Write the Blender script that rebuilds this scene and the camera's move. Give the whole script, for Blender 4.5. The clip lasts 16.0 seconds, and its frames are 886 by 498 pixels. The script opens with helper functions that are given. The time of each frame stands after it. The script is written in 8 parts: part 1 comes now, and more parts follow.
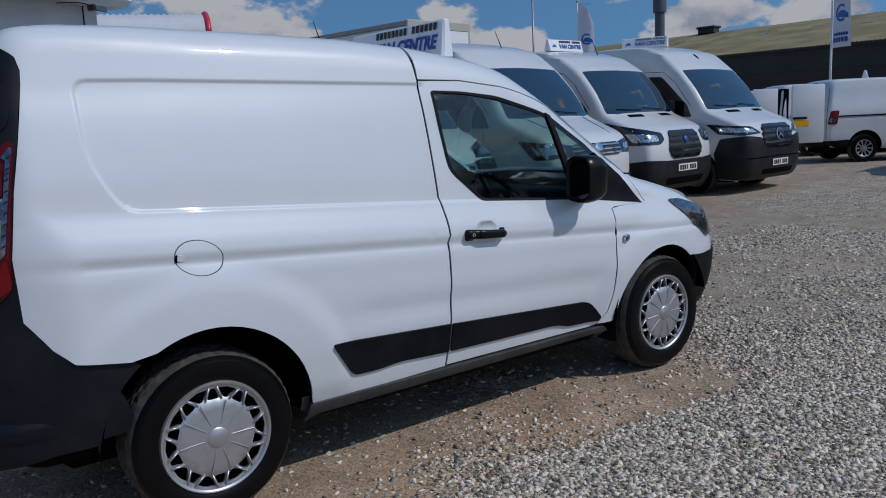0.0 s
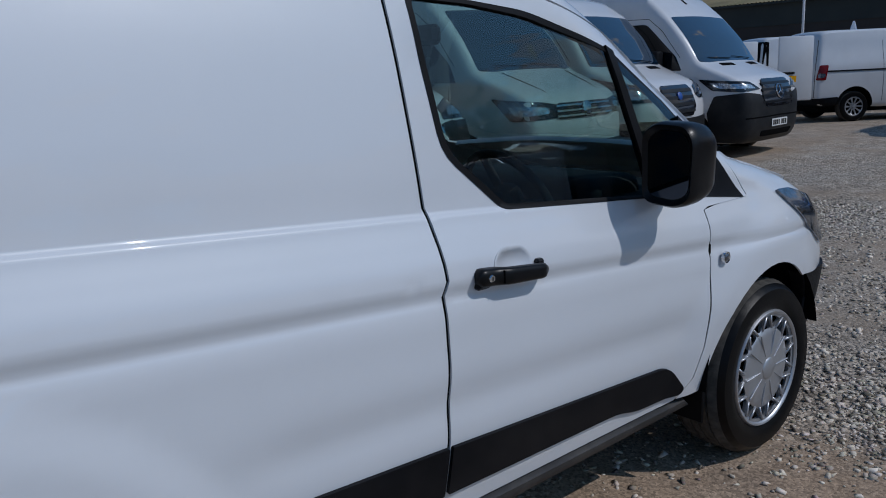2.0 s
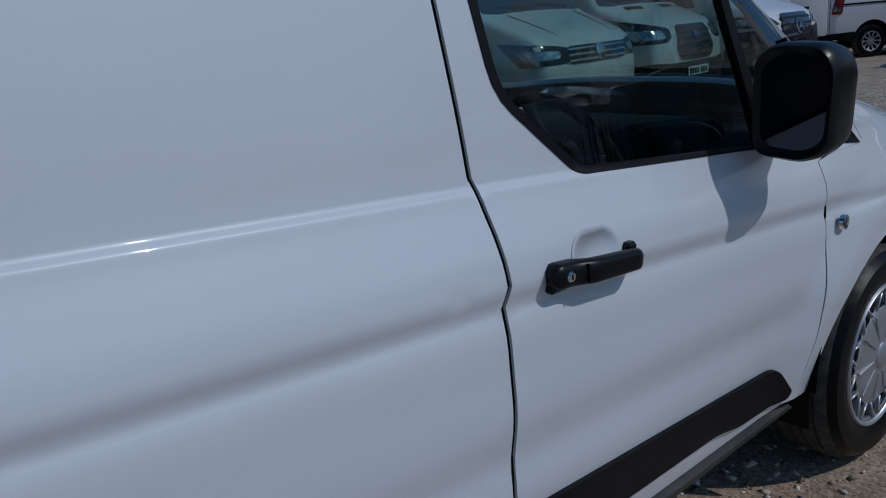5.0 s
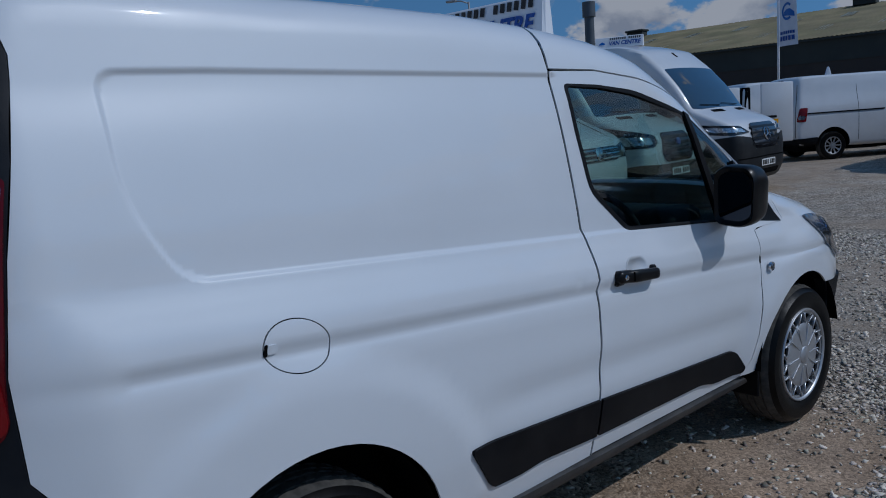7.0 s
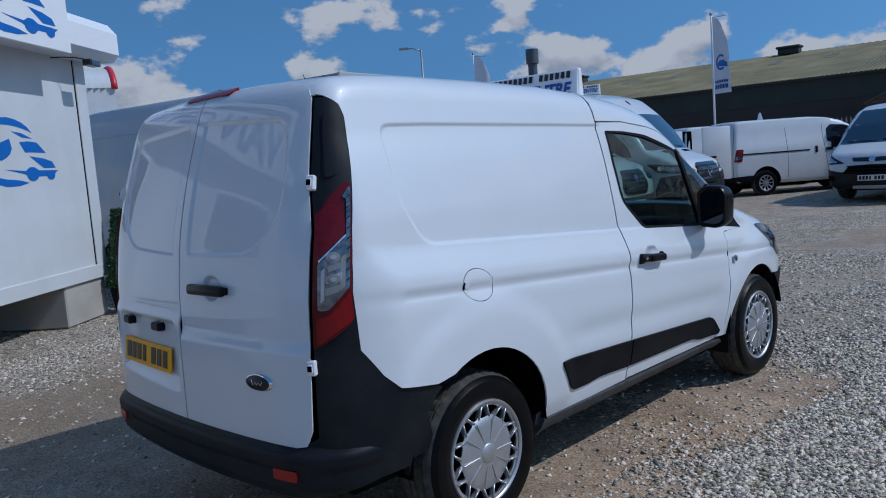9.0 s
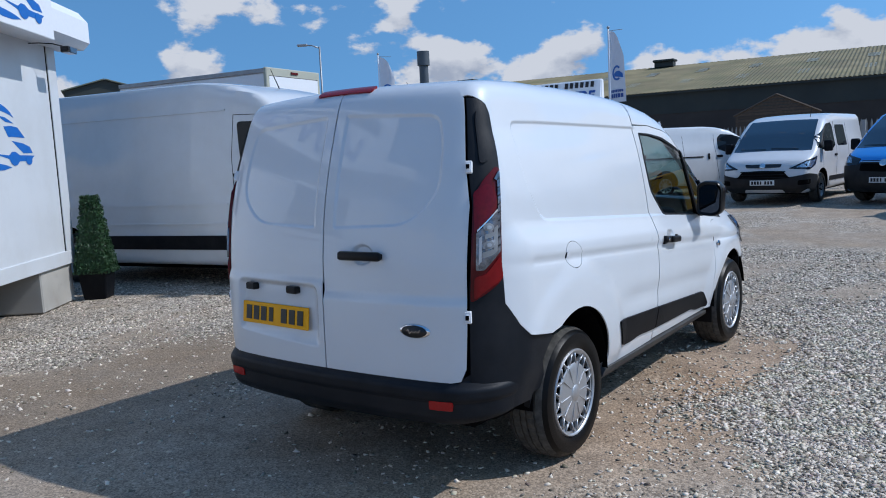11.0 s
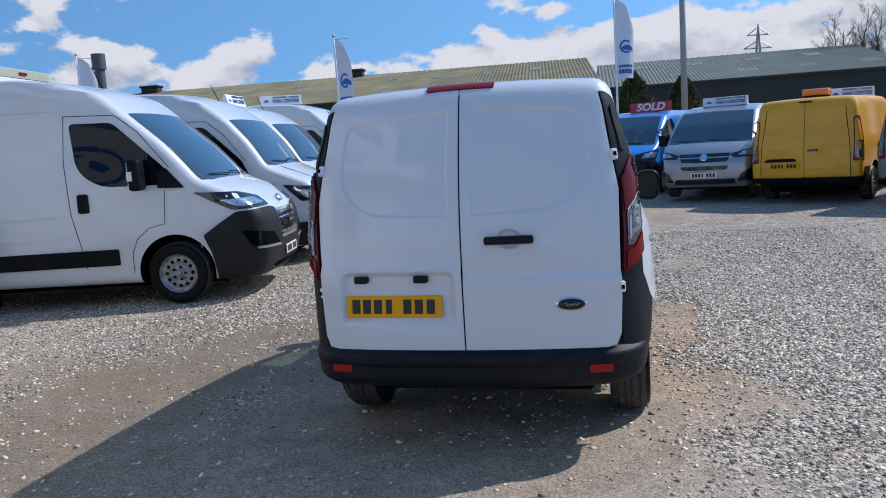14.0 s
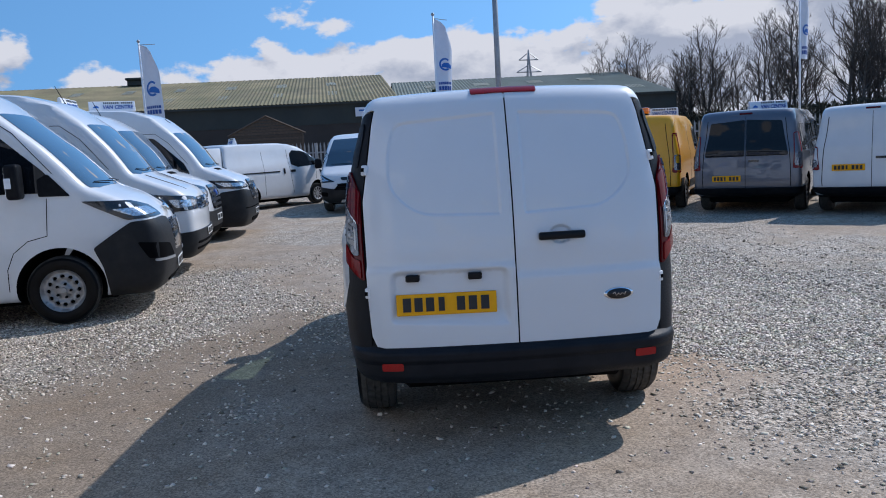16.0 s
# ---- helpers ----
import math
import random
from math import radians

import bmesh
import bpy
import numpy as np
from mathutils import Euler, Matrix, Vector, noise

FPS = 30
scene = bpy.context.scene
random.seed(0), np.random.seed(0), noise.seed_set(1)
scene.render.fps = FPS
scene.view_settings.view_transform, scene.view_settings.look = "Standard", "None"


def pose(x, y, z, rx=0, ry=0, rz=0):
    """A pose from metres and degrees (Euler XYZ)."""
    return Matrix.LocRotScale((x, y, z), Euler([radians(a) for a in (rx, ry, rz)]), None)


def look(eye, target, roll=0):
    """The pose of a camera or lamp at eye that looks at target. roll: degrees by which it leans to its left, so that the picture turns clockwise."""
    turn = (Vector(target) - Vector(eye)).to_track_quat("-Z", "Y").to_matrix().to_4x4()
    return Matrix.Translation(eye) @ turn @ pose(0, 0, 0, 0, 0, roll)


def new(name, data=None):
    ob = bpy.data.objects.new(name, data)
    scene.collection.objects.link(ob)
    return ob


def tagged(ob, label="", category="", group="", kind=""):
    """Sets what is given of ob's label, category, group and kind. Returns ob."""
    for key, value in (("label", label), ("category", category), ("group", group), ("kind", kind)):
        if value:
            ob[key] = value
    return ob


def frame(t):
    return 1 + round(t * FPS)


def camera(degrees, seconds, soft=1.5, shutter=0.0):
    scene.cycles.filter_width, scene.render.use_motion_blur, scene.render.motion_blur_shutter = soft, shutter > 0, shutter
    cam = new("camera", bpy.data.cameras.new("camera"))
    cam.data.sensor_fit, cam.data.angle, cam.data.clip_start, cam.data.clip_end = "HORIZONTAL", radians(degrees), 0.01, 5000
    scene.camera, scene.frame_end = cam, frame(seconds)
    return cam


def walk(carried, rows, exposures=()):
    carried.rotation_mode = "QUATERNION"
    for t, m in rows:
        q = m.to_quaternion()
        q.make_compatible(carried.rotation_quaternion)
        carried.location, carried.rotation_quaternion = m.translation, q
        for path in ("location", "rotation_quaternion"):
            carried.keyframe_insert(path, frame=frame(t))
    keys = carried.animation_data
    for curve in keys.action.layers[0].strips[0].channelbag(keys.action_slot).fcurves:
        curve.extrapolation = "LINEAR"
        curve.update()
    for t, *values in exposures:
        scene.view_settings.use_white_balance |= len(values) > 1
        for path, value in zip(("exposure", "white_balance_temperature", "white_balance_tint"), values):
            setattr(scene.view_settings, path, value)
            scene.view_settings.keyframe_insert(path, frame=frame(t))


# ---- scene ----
cam = camera(58.5, 16.0, soft=1.0)
EXPOSURES = [(0.0, -0.90, 6050, 13), (2.0, -1.12, 5900, 13), (3.5, -1.44, 5850, 12), (4.5, -1.55, 5750, 12), (5.0, -1.45, 5750, 12), (7.5, -1.27, 5500, 11), (8.0, -1.12, 5500, 11), (10.5, -0.33, 5700, 11), (12.5, -0.05, 6050, 12), (14.5, -0.03, 6050, 14), (16.0, -0.10, 5950, 14)]
PATH = [
    (0, (-0.061, -3.744, 1.462), (1.102, -2.149, 1.142), -2.7),
    (0.5, (0.125, -3.368, 1.455), (1.346, -1.818, 1.13), -2.5),
    (1, (0.427, -3.001, 1.461), (1.664, -1.474, 1.09), -2.5),
    (1.5, (0.671, -2.611, 1.421), (1.918, -1.096, 1.033), -2.4),
    (2, (0.925, -2.261, 1.413), (2.169, -0.755, 0.987), -2.7),
    (2.5, (1.174, -1.916, 1.384), (2.383, -0.406, 0.874), -3.2),
    (3, (1.293, -1.632, 1.284), (2.483, -0.114, 0.756), -4.3),
    (3.5, (1.346, -1.489, 1.251), (2.525, 0.009, 0.645), -4.5),
    (4, (1.342, -1.497, 1.249), (2.529, -0.006, 0.64), -4.7),
    (4.5, (1.324, -1.536, 1.262), (2.529, -0.062, 0.649), -4.8),
    (5, (1.234, -1.748, 1.345), (2.457, -0.26, 0.81), -4.9),
    (5.2, (1.166, -1.872, 1.392), (2.395, -0.37, 0.913), -5.0),
    (7.3, (-0.236, -2.592, 1.5), (1.07, -1.106, 1.204), -4.0),
    (7.5, (-0.379, -2.659, 1.504), (0.936, -1.18, 1.219), -4.0),
    (8, (-0.7, -2.885, 1.506), (0.633, -1.414, 1.254), -4.1),
    (8.2, (-0.829, -2.943, 1.501), (0.516, -1.482, 1.262), -4.3),
    (10.3, (-2.27, -3.033, 1.498), (-0.737, -1.767, 1.282), -2.9),
    (10.5, (-2.373, -2.964, 1.502), (-0.821, -1.722, 1.281), -2.7),
    (11, (-2.566, -2.662, 1.518), (-0.963, -1.489, 1.284), -2.8),
    (11.5, (-2.874, -2.391, 1.516), (-1.182, -1.354, 1.27), -2.3),
    (12, (-3.091, -2.122, 1.529), (-1.346, -1.179, 1.277), -2.6),
    (12.5, (-3.199, -1.772, 1.545), (-1.392, -0.954, 1.285), -3.2),
    (13, (-3.45, -1.46, 1.539), (-1.582, -0.795, 1.276), -3.4),
    (13.5, (-3.615, -1.167, 1.548), (-1.711, -0.617, 1.281), -3.2),
    (14, (-3.694, -0.821, 1.559), (-1.766, -0.359, 1.3), -3.8),
    (14.5, (-3.868, -0.498, 1.55), (-1.909, -0.178, 1.304), -3.6),
    (15, (-3.929, -0.211, 1.556), (-1.958, 0.016, 1.308), -3.4),
    (15.5, (-3.878, 0.137, 1.58), (-1.898, 0.259, 1.33), -3.4),
    (16, (-3.919, 0.513, 1.559), (-1.937, 0.443, 1.306), -3.2),
]
walk(cam, [(t, look(eye, target, roll)) for t, eye, target, roll in PATH], EXPOSURES)

# ---- light: spring sun from the front right of the parked van, broken cumulus ----
SUN = Vector((0.54, -0.81, 1.0)).normalized()
SKY_STRENGTH, SUN_STRENGTH = 0.12, 3.7
sun_data = bpy.data.lights.new("sun", "SUN")
sun_data.energy, sun_data.angle, sun_data.color = SUN_STRENGTH, radians(0.53), (1.0, 0.95, 0.88)
sun = new("sun", sun_data)
sun.matrix_world = look(SUN * 60, (0, 0, 0))

world = bpy.data.worlds.new("sky")
scene.world = world
world.use_nodes = True
wt = world.node_tree
wt.nodes.clear()


def wn(kind, **inputs):
    n = wt.nodes.new(kind)
    for k, v in inputs.items():
        n.inputs[k.replace("_", " ")].default_value = v
    return n


def wmath(op, a, b=None):
    n = wt.nodes.new("ShaderNodeMath")
    n.operation = op
    for i, v in enumerate((a, b)):
        if v is None:
            continue
        if isinstance(v, (int, float)):
            n.inputs[i].default_value = v
        else:
            wt.links.new(v, n.inputs[i])
    return n.outputs[0]


sky = wt.nodes.new("ShaderNodeTexSky")
sky.sky_type, sky.sun_disc = "NISHITA", False
sky.sun_elevation, sky.sun_rotation = radians(45.8), radians(146.3)
sky.air_density, sky.dust_density, sky.ozone_density = 1.3, 0.6, 2.0
coord = wt.nodes.new("ShaderNodeTexCoord")
xyz = wt.nodes.new("ShaderNodeSeparateXYZ")
wt.links.new(coord.outputs["Generated"], xyz.inputs[0])
# the clear part is read from well above the horizon, where it is deep blue
up = wt.nodes.new("ShaderNodeCombineXYZ")
for sock, v in zip(up.inputs, (xyz.outputs["X"], xyz.outputs["Y"], wmath("ADD", wmath("MULTIPLY", wmath("MAXIMUM", xyz.outputs["Z"], 0.0), 0.75), 0.30))):
    wt.links.new(v, sock)
wt.links.new(up.outputs[0], sky.inputs["Vector"])
tint = wt.nodes.new("ShaderNodeMixRGB")
tint.blend_type, tint.inputs[0].default_value, tint.inputs[2].default_value = "MULTIPLY", 1.0, (0.80, 1.18, 1.34, 1)
wt.links.new(sky.outputs[0], tint.inputs[1])
# heaped cumulus: a bank low over the horizon, scattered heaps above, a grey mass over the woods


def wrange(v, a, b, c, d):
    n = wt.nodes.new("ShaderNodeMapRange")
    n.interpolation_type = "SMOOTHSTEP"
    for k, q in zip(("From Min", "From Max", "To Min", "To Max"), (a, b, c, d)):
        n.inputs[k].default_value = q
    wt.links.new(v, n.inputs["Value"])
    return n.outputs[0]


def heaps(rise):
    """Cloud thickness, read a little higher by rise."""
    co = wt.nodes.new("ShaderNodeCombineXYZ")
    for sock, v in zip(co.inputs, (xyz.outputs["X"], xyz.outputs["Y"], wmath("MULTIPLY", wmath("ADD", xyz.outputs["Z"], rise), 1.75))):
        wt.links.new(v, sock)
    n = wn("ShaderNodeTexNoise", Scale=8.0, Detail=9.0, Roughness=0.55, Distortion=0.0)
    wt.links.new(co.outputs[0], n.inputs["Vector"])
    b = wn("ShaderNodeTexNoise", Scale=3.1, Detail=2.0, Roughness=0.5)
    wt.links.new(co.outputs[0], b.inputs["Vector"])
    return wmath("ADD", n.outputs["Fac"], wmath("MULTIPLY", wmath("SUBTRACT", b.outputs["Fac"], 0.5), 0.55))


bank = wmath("ADD", wrange(xyz.outputs["Z"], 0.09, 0.155, 0.135, 0.0), wrange(xyz.outputs["Z"], 0.17, 0.55, 0.0, -0.13))
mass = wmath("MULTIPLY", wrange(xyz.outputs["Y"], -0.10, -0.42, 0.0, 0.15), wmath("MULTIPLY", wrange(xyz.outputs["X"], 0.45, 0.75, 0.0, 1.0), wrange(xyz.outputs["Z"], 0.20, 0.40, 1.0, 0.0)))
bias = wmath("ADD", bank, mass)
dens = wmath("ADD", heaps(0.0), bias)
ramp = wt.nodes.new("ShaderNodeValToRGB")
ramp.color_ramp.elements[0].position, ramp.color_ramp.elements[1].position = 0.545, 0.605
ramp.color_ramp.interpolation = "EASE"
wt.links.new(dens, ramp.inputs[0])
# tops are lit, flat bases and thick parts turn grey
lit = wmath("ADD", wmath("MULTIPLY", wmath("SUBTRACT", heaps(0.0), heaps(0.022)), 5.5), wmath("SUBTRACT", 0.86, wrange(dens, 0.62, 0.90, 0.0, 0.62)))
body_ramp = wt.nodes.new("ShaderNodeValToRGB")
body_ramp.color_ramp.elements[0].position, body_ramp.color_ramp.elements[1].position = 0.10, 0.95
body_ramp.color_ramp.elements[0].color = (3.5, 3.8, 4.4, 1)
body_ramp.color_ramp.elements[1].color = (6.2, 6.2, 6.25, 1)
wt.links.new(lit, body_ramp.inputs[0])
mix = wt.nodes.new("ShaderNodeMixRGB")
wt.links.new(ramp.outputs[0], mix.inputs[0])
wt.links.new(tint.outputs[0], mix.inputs[1])
wt.links.new(body_ramp.outputs[0], mix.inputs[2])
back = wt.nodes.new("ShaderNodeBackground")
back.inputs["Strength"].default_value = SKY_STRENGTH
wt.links.new(mix.outputs[0], back.inputs["Color"])
out = wt.nodes.new("ShaderNodeOutputWorld")
wt.links.new(back.outputs[0], out.inputs["Surface"])

# ---- materials ----
def material(name, color, rough=0.5, metal=0.0, coat=0.0, spread=0.12, scale=30.0, fine=400.0, bump=0.0, dirt=None, dirt_amount=0.0, dirt_scale=3.0,
             alpha=None, transmission=0.0, ior=1.5, emit=0.0, per_object=0.0, spec=0.5):
    m = bpy.data.materials.new(name)
    m.use_nodes = True
    t = m.node_tree
    b = t.nodes["Principled BSDF"]
    b.inputs["Roughness"].default_value = rough
    b.inputs["Specular IOR Level"].default_value = spec
    b.inputs["Metallic"].default_value = metal
    b.inputs["Coat Weight"].default_value = coat
    b.inputs["Coat Roughness"].default_value = 0.03
    b.inputs["Transmission Weight"].default_value = transmission
    b.inputs["IOR"].default_value = ior
    co = t.nodes.new("ShaderNodeTexCoord")
    big = t.nodes.new("ShaderNodeTexNoise")
    big.inputs["Scale"].default_value, big.inputs["Detail"].default_value = scale, 5.0
    t.links.new(co.outputs["Object"], big.inputs["Vector"])
    small = t.nodes.new("ShaderNodeTexNoise")
    small.inputs["Scale"].default_value, small.inputs["Detail"].default_value = fine, 3.0
    t.links.new(co.outputs["Object"], small.inputs["Vector"])
    rng = t.nodes.new("ShaderNodeMapRange")
    rng.inputs["From Min"].default_value, rng.inputs["From Max"].default_value = 0.3, 0.7
    rng.inputs["To Min"].default_value, rng.inputs["To Max"].default_value = 1 - spread, 1 + spread
    t.links.new(big.outputs["Fac"], rng.inputs["Value"])
    mul = t.nodes.new("ShaderNodeMixRGB")
    mul.blend_type = "MULTIPLY"
    mul.inputs[0].default_value = 1.0
    mul.inputs[1].default_value = (*color, 1)
    t.links.new(rng.outputs[0], mul.inputs[2])
    last = mul.outputs[0]
    if per_object:
        info = t.nodes.new("ShaderNodeObjectInfo")
        r2 = t.nodes.new("ShaderNodeMapRange")
        r2.inputs["To Min"].default_value, r2.inputs["To Max"].default_value = 1 - per_object, 1 + per_object
        t.links.new(info.outputs["Random"], r2.inputs["Value"])
        m2 = t.nodes.new("ShaderNodeMixRGB")
        m2.blend_type, m2.inputs[0].default_value = "MULTIPLY", 1.0
        t.links.new(last, m2.inputs[1])
        t.links.new(r2.outputs[0], m2.inputs[2])
        last = m2.outputs[0]
    if dirt:
        dn = t.nodes.new("ShaderNodeTexNoise")
        dn.inputs["Scale"].default_value, dn.inputs["Detail"].default_value, dn.inputs["Roughness"].default_value = dirt_scale, 8.0, 0.65
        t.links.new(co.outputs["Object"], dn.inputs["Vector"])
        dr = t.nodes.new("ShaderNodeMapRange")
        dr.inputs["From Min"].default_value, dr.inputs["From Max"].default_value = 0.45, 0.72
        dr.inputs["To Max"].default_value = dirt_amount
        t.links.new(dn.outputs["Fac"], dr.inputs["Value"])
        m3 = t.nodes.new("ShaderNodeMixRGB")
        m3.inputs[2].default_value = (*dirt, 1)
        t.links.new(dr.outputs[0], m3.inputs[0])
        t.links.new(last, m3.inputs[1])
        last = m3.outputs[0]
    t.links.new(last, b.inputs["Base Color"])
    rr = t.nodes.new("ShaderNodeMapRange")
    rr.inputs["To Min"].default_value, rr.inputs["To Max"].default_value = max(rough * 0.8, 0.0), min(rough * 1.2, 1.0)
    t.links.new(small.outputs["Fac"], rr.inputs["Value"])
    t.links.new(rr.outputs[0], b.inputs["Roughness"])
    if bump:
        bp = t.nodes.new("ShaderNodeBump")
        bp.inputs["Strength"].default_value, bp.inputs["Distance"].default_value = bump, 0.002
        t.links.new(small.outputs["Fac"], bp.inputs["Height"])
        t.links.new(bp.outputs[0], b.inputs["Normal"])
    if emit:
        b.inputs["Emission Color"].default_value, b.inputs["Emission Strength"].default_value = (*color, 1), emit
    return m


DUST = (0.30, 0.27, 0.23)
WHITE = material("white_paint", (0.682, 0.71, 0.742), 0.42, coat=1.0, spread=0.012, scale=2, fine=5, dirt=DUST, dirt_amount=0.035, dirt_scale=2.2)
WHITE_B = material("white_van_paint", (0.69, 0.695, 0.70), 0.35, coat=0.9, spread=0.02, scale=5, fine=60, dirt=DUST, dirt_amount=0.10, dirt_scale=1.6)
BLUE = material("blue_paint", (0.02, 0.25, 0.75), 0.3, coat=1.0, spread=0.03, scale=6, dirt=DUST, dirt_amount=0.06)
SILVER = material("silver_paint", (0.40, 0.41, 0.44), 0.34, metal=0.65, coat=1.0, spread=0.04, scale=8, dirt=DUST, dirt_amount=0.08)
GREY = material("grey_paint", (0.12, 0.13, 0.16), 0.34, metal=0.55, coat=1.0, spread=0.04, scale=8, dirt=DUST, dirt_amount=0.10)
YELLOW = material("yellow_paint", (0.84, 0.39, 0.001), 0.34, coat=0.5, spread=0.03, scale=6, dirt=DUST, dirt_amount=0.06)
BUMPER = material("faded_bumper_plastic", (0.013, 0.014, 0.016), 0.48, spec=0.25, spread=0.15, scale=9, fine=900, bump=0.2, dirt=(0.12, 0.115, 0.10), dirt_amount=0.12, dirt_scale=4)
# the sill is a paler grey than the black plastics, with blotches paler still
SILL = material("grey_sill_plastic", (0.05, 0.051, 0.054), 0.6, spec=0.3, spread=0.2, scale=9, fine=700, bump=0.2, dirt=(0.16, 0.15, 0.135), dirt_amount=0.4, dirt_scale=6)
PLASTIC = material("black_plastic", (0.006, 0.0068, 0.009), 0.50, spec=0.11, spread=0.15, scale=9, fine=900, bump=0.25, dirt=(0.10, 0.095, 0.09), dirt_amount=0.10, dirt_scale=4)
SATIN_BLACK = material("satin_black_plastic", (0.006, 0.006, 0.007), 0.34, spec=0.22, spread=0.08, fine=900, bump=0.05)
MIRROR_CASE = material("mirror_case_plastic", (0.006, 0.006, 0.007), 0.30, spec=0.25, spread=0.08, fine=900, bump=0.05)
CLADDING = material("dark_cladding_plastic", (0.007, 0.009, 0.013), 0.48, spec=0.20, spread=0.15, scale=9, fine=900, bump=0.25, dirt=(0.10, 0.095, 0.09), dirt_amount=0.10, dirt_scale=4)
GLOSSBLACK = material("gloss_black", (0.010, 0.010, 0.012), 0.12, coat=0.6, spread=0.05)
SEAM = material("seam_black", (0.004, 0.004, 0.0045), 0.9, spec=0.05, spread=0.05)
RUBBER = material("rubber_seal", (0.008, 0.008, 0.009), 0.5, spec=0.15, spread=0.1, fine=600, bump=0.1)
TYRE = material("tyre_rubber", (0.0035, 0.0035, 0.004), 0.38, spec=0.16, spread=0.25, scale=14, fine=300, bump=0.2, dirt=(0.07, 0.065, 0.055), dirt_amount=0.03, dirt_scale=5)
TREAD = material("dusty_tread_rubber", (0.060, 0.057, 0.052), 0.8, spec=0.2, spread=0.3, scale=40, fine=300, bump=0.6, dirt=(0.16, 0.145, 0.12), dirt_amount=0.45, dirt_scale=14)
ALLOY = material("silver_wheel_paint", (0.52, 0.53, 0.55), 0.40, metal=0.75, spread=0.05, scale=12, dirt=(0.16, 0.14, 0.12), dirt_amount=0.22, dirt_scale=9)
STEEL = material("wheel_steel", (0.34, 0.34, 0.34), 0.42, metal=0.6, spread=0.1, scale=14, dirt=(0.10, 0.09, 0.08), dirt_amount=0.4, dirt_scale=9)
MIRROR = material("door_mirror_glass", (0.035, 0.04, 0.05), 0.03, metal=1.0, spread=0.02)
CHROME = material("chrome", (0.75, 0.76, 0.78), 0.09, metal=1.0, spread=0.03)
PLATE_Y = material("yellow_plate", (0.88, 0.41, 0.002), 0.35, spread=0.03, spec=0.2)
PLATE_W = material("white_plate", (0.78, 0.78, 0.76), 0.3, spread=0.03, coat=0.3)
INK = material("black_ink", (0.010, 0.010, 0.012), 0.4, spread=0.05)
STOP_LENS = material("stop_lamp_lens", (0.12, 0.003, 0.008), 0.10, coat=0.10, spec=0.25, spread=0.20, scale=40)
RED_LENS = material("red_lens", (0.19, 0.005, 0.007), 0.10, coat=0.10, spec=0.25, spread=0.10, scale=40)
DARKRED_LENS = material("dark_red_lens", (0.10, 0.003, 0.006), 0.10, coat=0.10, spec=0.25, spread=0.10, scale=40)
CLEAR_LENS = material("clear_lens", (0.16, 0.172, 0.20), 0.12, metal=0.85, coat=0.6, spread=0.60, scale=45)
HEADLAMP = material("headlamp_reflector", (0.50, 0.53, 0.57), 0.16, metal=0.8, coat=1.0, spread=0.55, scale=30)
AMBER = material("amber_lens", (0.90, 0.22, 0.005), 0.15, coat=1.0, spread=0.15, scale=40)
REFLECTOR = material("red_reflector", (0.34, 0.008, 0.008), 0.25, coat=0.2, spec=0.25, spread=0.15, scale=200)
CABIN_TRIM = material("cabin_trim", (0.014, 0.0145, 0.016), 0.7, spec=0.2, spread=0.15, scale=20, fine=700, bump=0.2)
FABRIC = material("seat_fabric", (0.016, 0.0165, 0.018), 0.9, spec=0.1, spread=0.2, scale=60, fine=900, bump=0.4)
LIGHT_PANEL = material("painted_steel_panel", (0.62, 0.64, 0.66), 0.45, spread=0.03, scale=2, dirt=(0.40, 0.38, 0.34), dirt_amount=0.25, dirt_scale=1.3)
SIGN_WHITE = material("sign_white", (0.80, 0.81, 0.83), 0.4, spread=0.02)
SIGN_BLUE = material("sign_blue", (0.015, 0.075, 0.32), 0.45, spread=0.05)
LOGO_BLUE = material("logo_blue", (0.012, 0.13, 0.47), 0.45, spread=0.05)
SIGN_RED = material("sign_red", (0.60, 0.03, 0.05), 0.4, spread=0.05)
CONCRETE = material("concrete", (0.42, 0.40, 0.36), 0.9, spread=0.15, scale=6, fine=150, bump=0.6, dirt=(0.20, 0.18, 0.15), dirt_amount=0.5)
GALV = material("galvanised_steel", (0.33, 0.34, 0.35), 0.5, metal=0.5, spread=0.12, scale=5)
FLUE = material("weathered_flue_steel", (0.10, 0.115, 0.135), 0.5, metal=0.4, spread=0.15, scale=0.6)
TIMBER = material("dark_timber", (0.085, 0.060, 0.042), 0.8, spread=0.25, scale=8, fine=120, bump=0.4, per_object=0.2)
SHEET_WALL = material("dark_green_sheet", (0.028, 0.036, 0.034), 0.7, spread=0.12, scale=0.6, dirt=(0.06, 0.06, 0.05), dirt_amount=0.3, dirt_scale=0.4)
# shade between the wall's slats, put into a darker brown
SLAT_SHADE = material("slat_gap_shade", (0.045, 0.038, 0.034), 0.8, spread=0.15, scale=0.7)
SHUTTER = material("brown_shutter", (0.17, 0.142, 0.125), 0.6, spread=0.15, scale=0.7)
ROOF_MOSS = material("mossy_roof_sheet", (0.20, 0.165, 0.085), 0.85, spread=0.30, scale=0.35, fine=6, dirt=(0.10, 0.105, 0.04), dirt_amount=0.75, dirt_scale=0.22)
ROOF_GREY = material("grey_green_roof_sheet", (0.15, 0.17, 0.14), 0.8, spread=0.12, scale=0.5, dirt=(0.10, 0.12, 0.08), dirt_amount=0.5, dirt_scale=0.3)
ROOFLIGHT = material("rooflight_sheet", (0.42, 0.42, 0.34), 0.6, spread=0.12, scale=1)
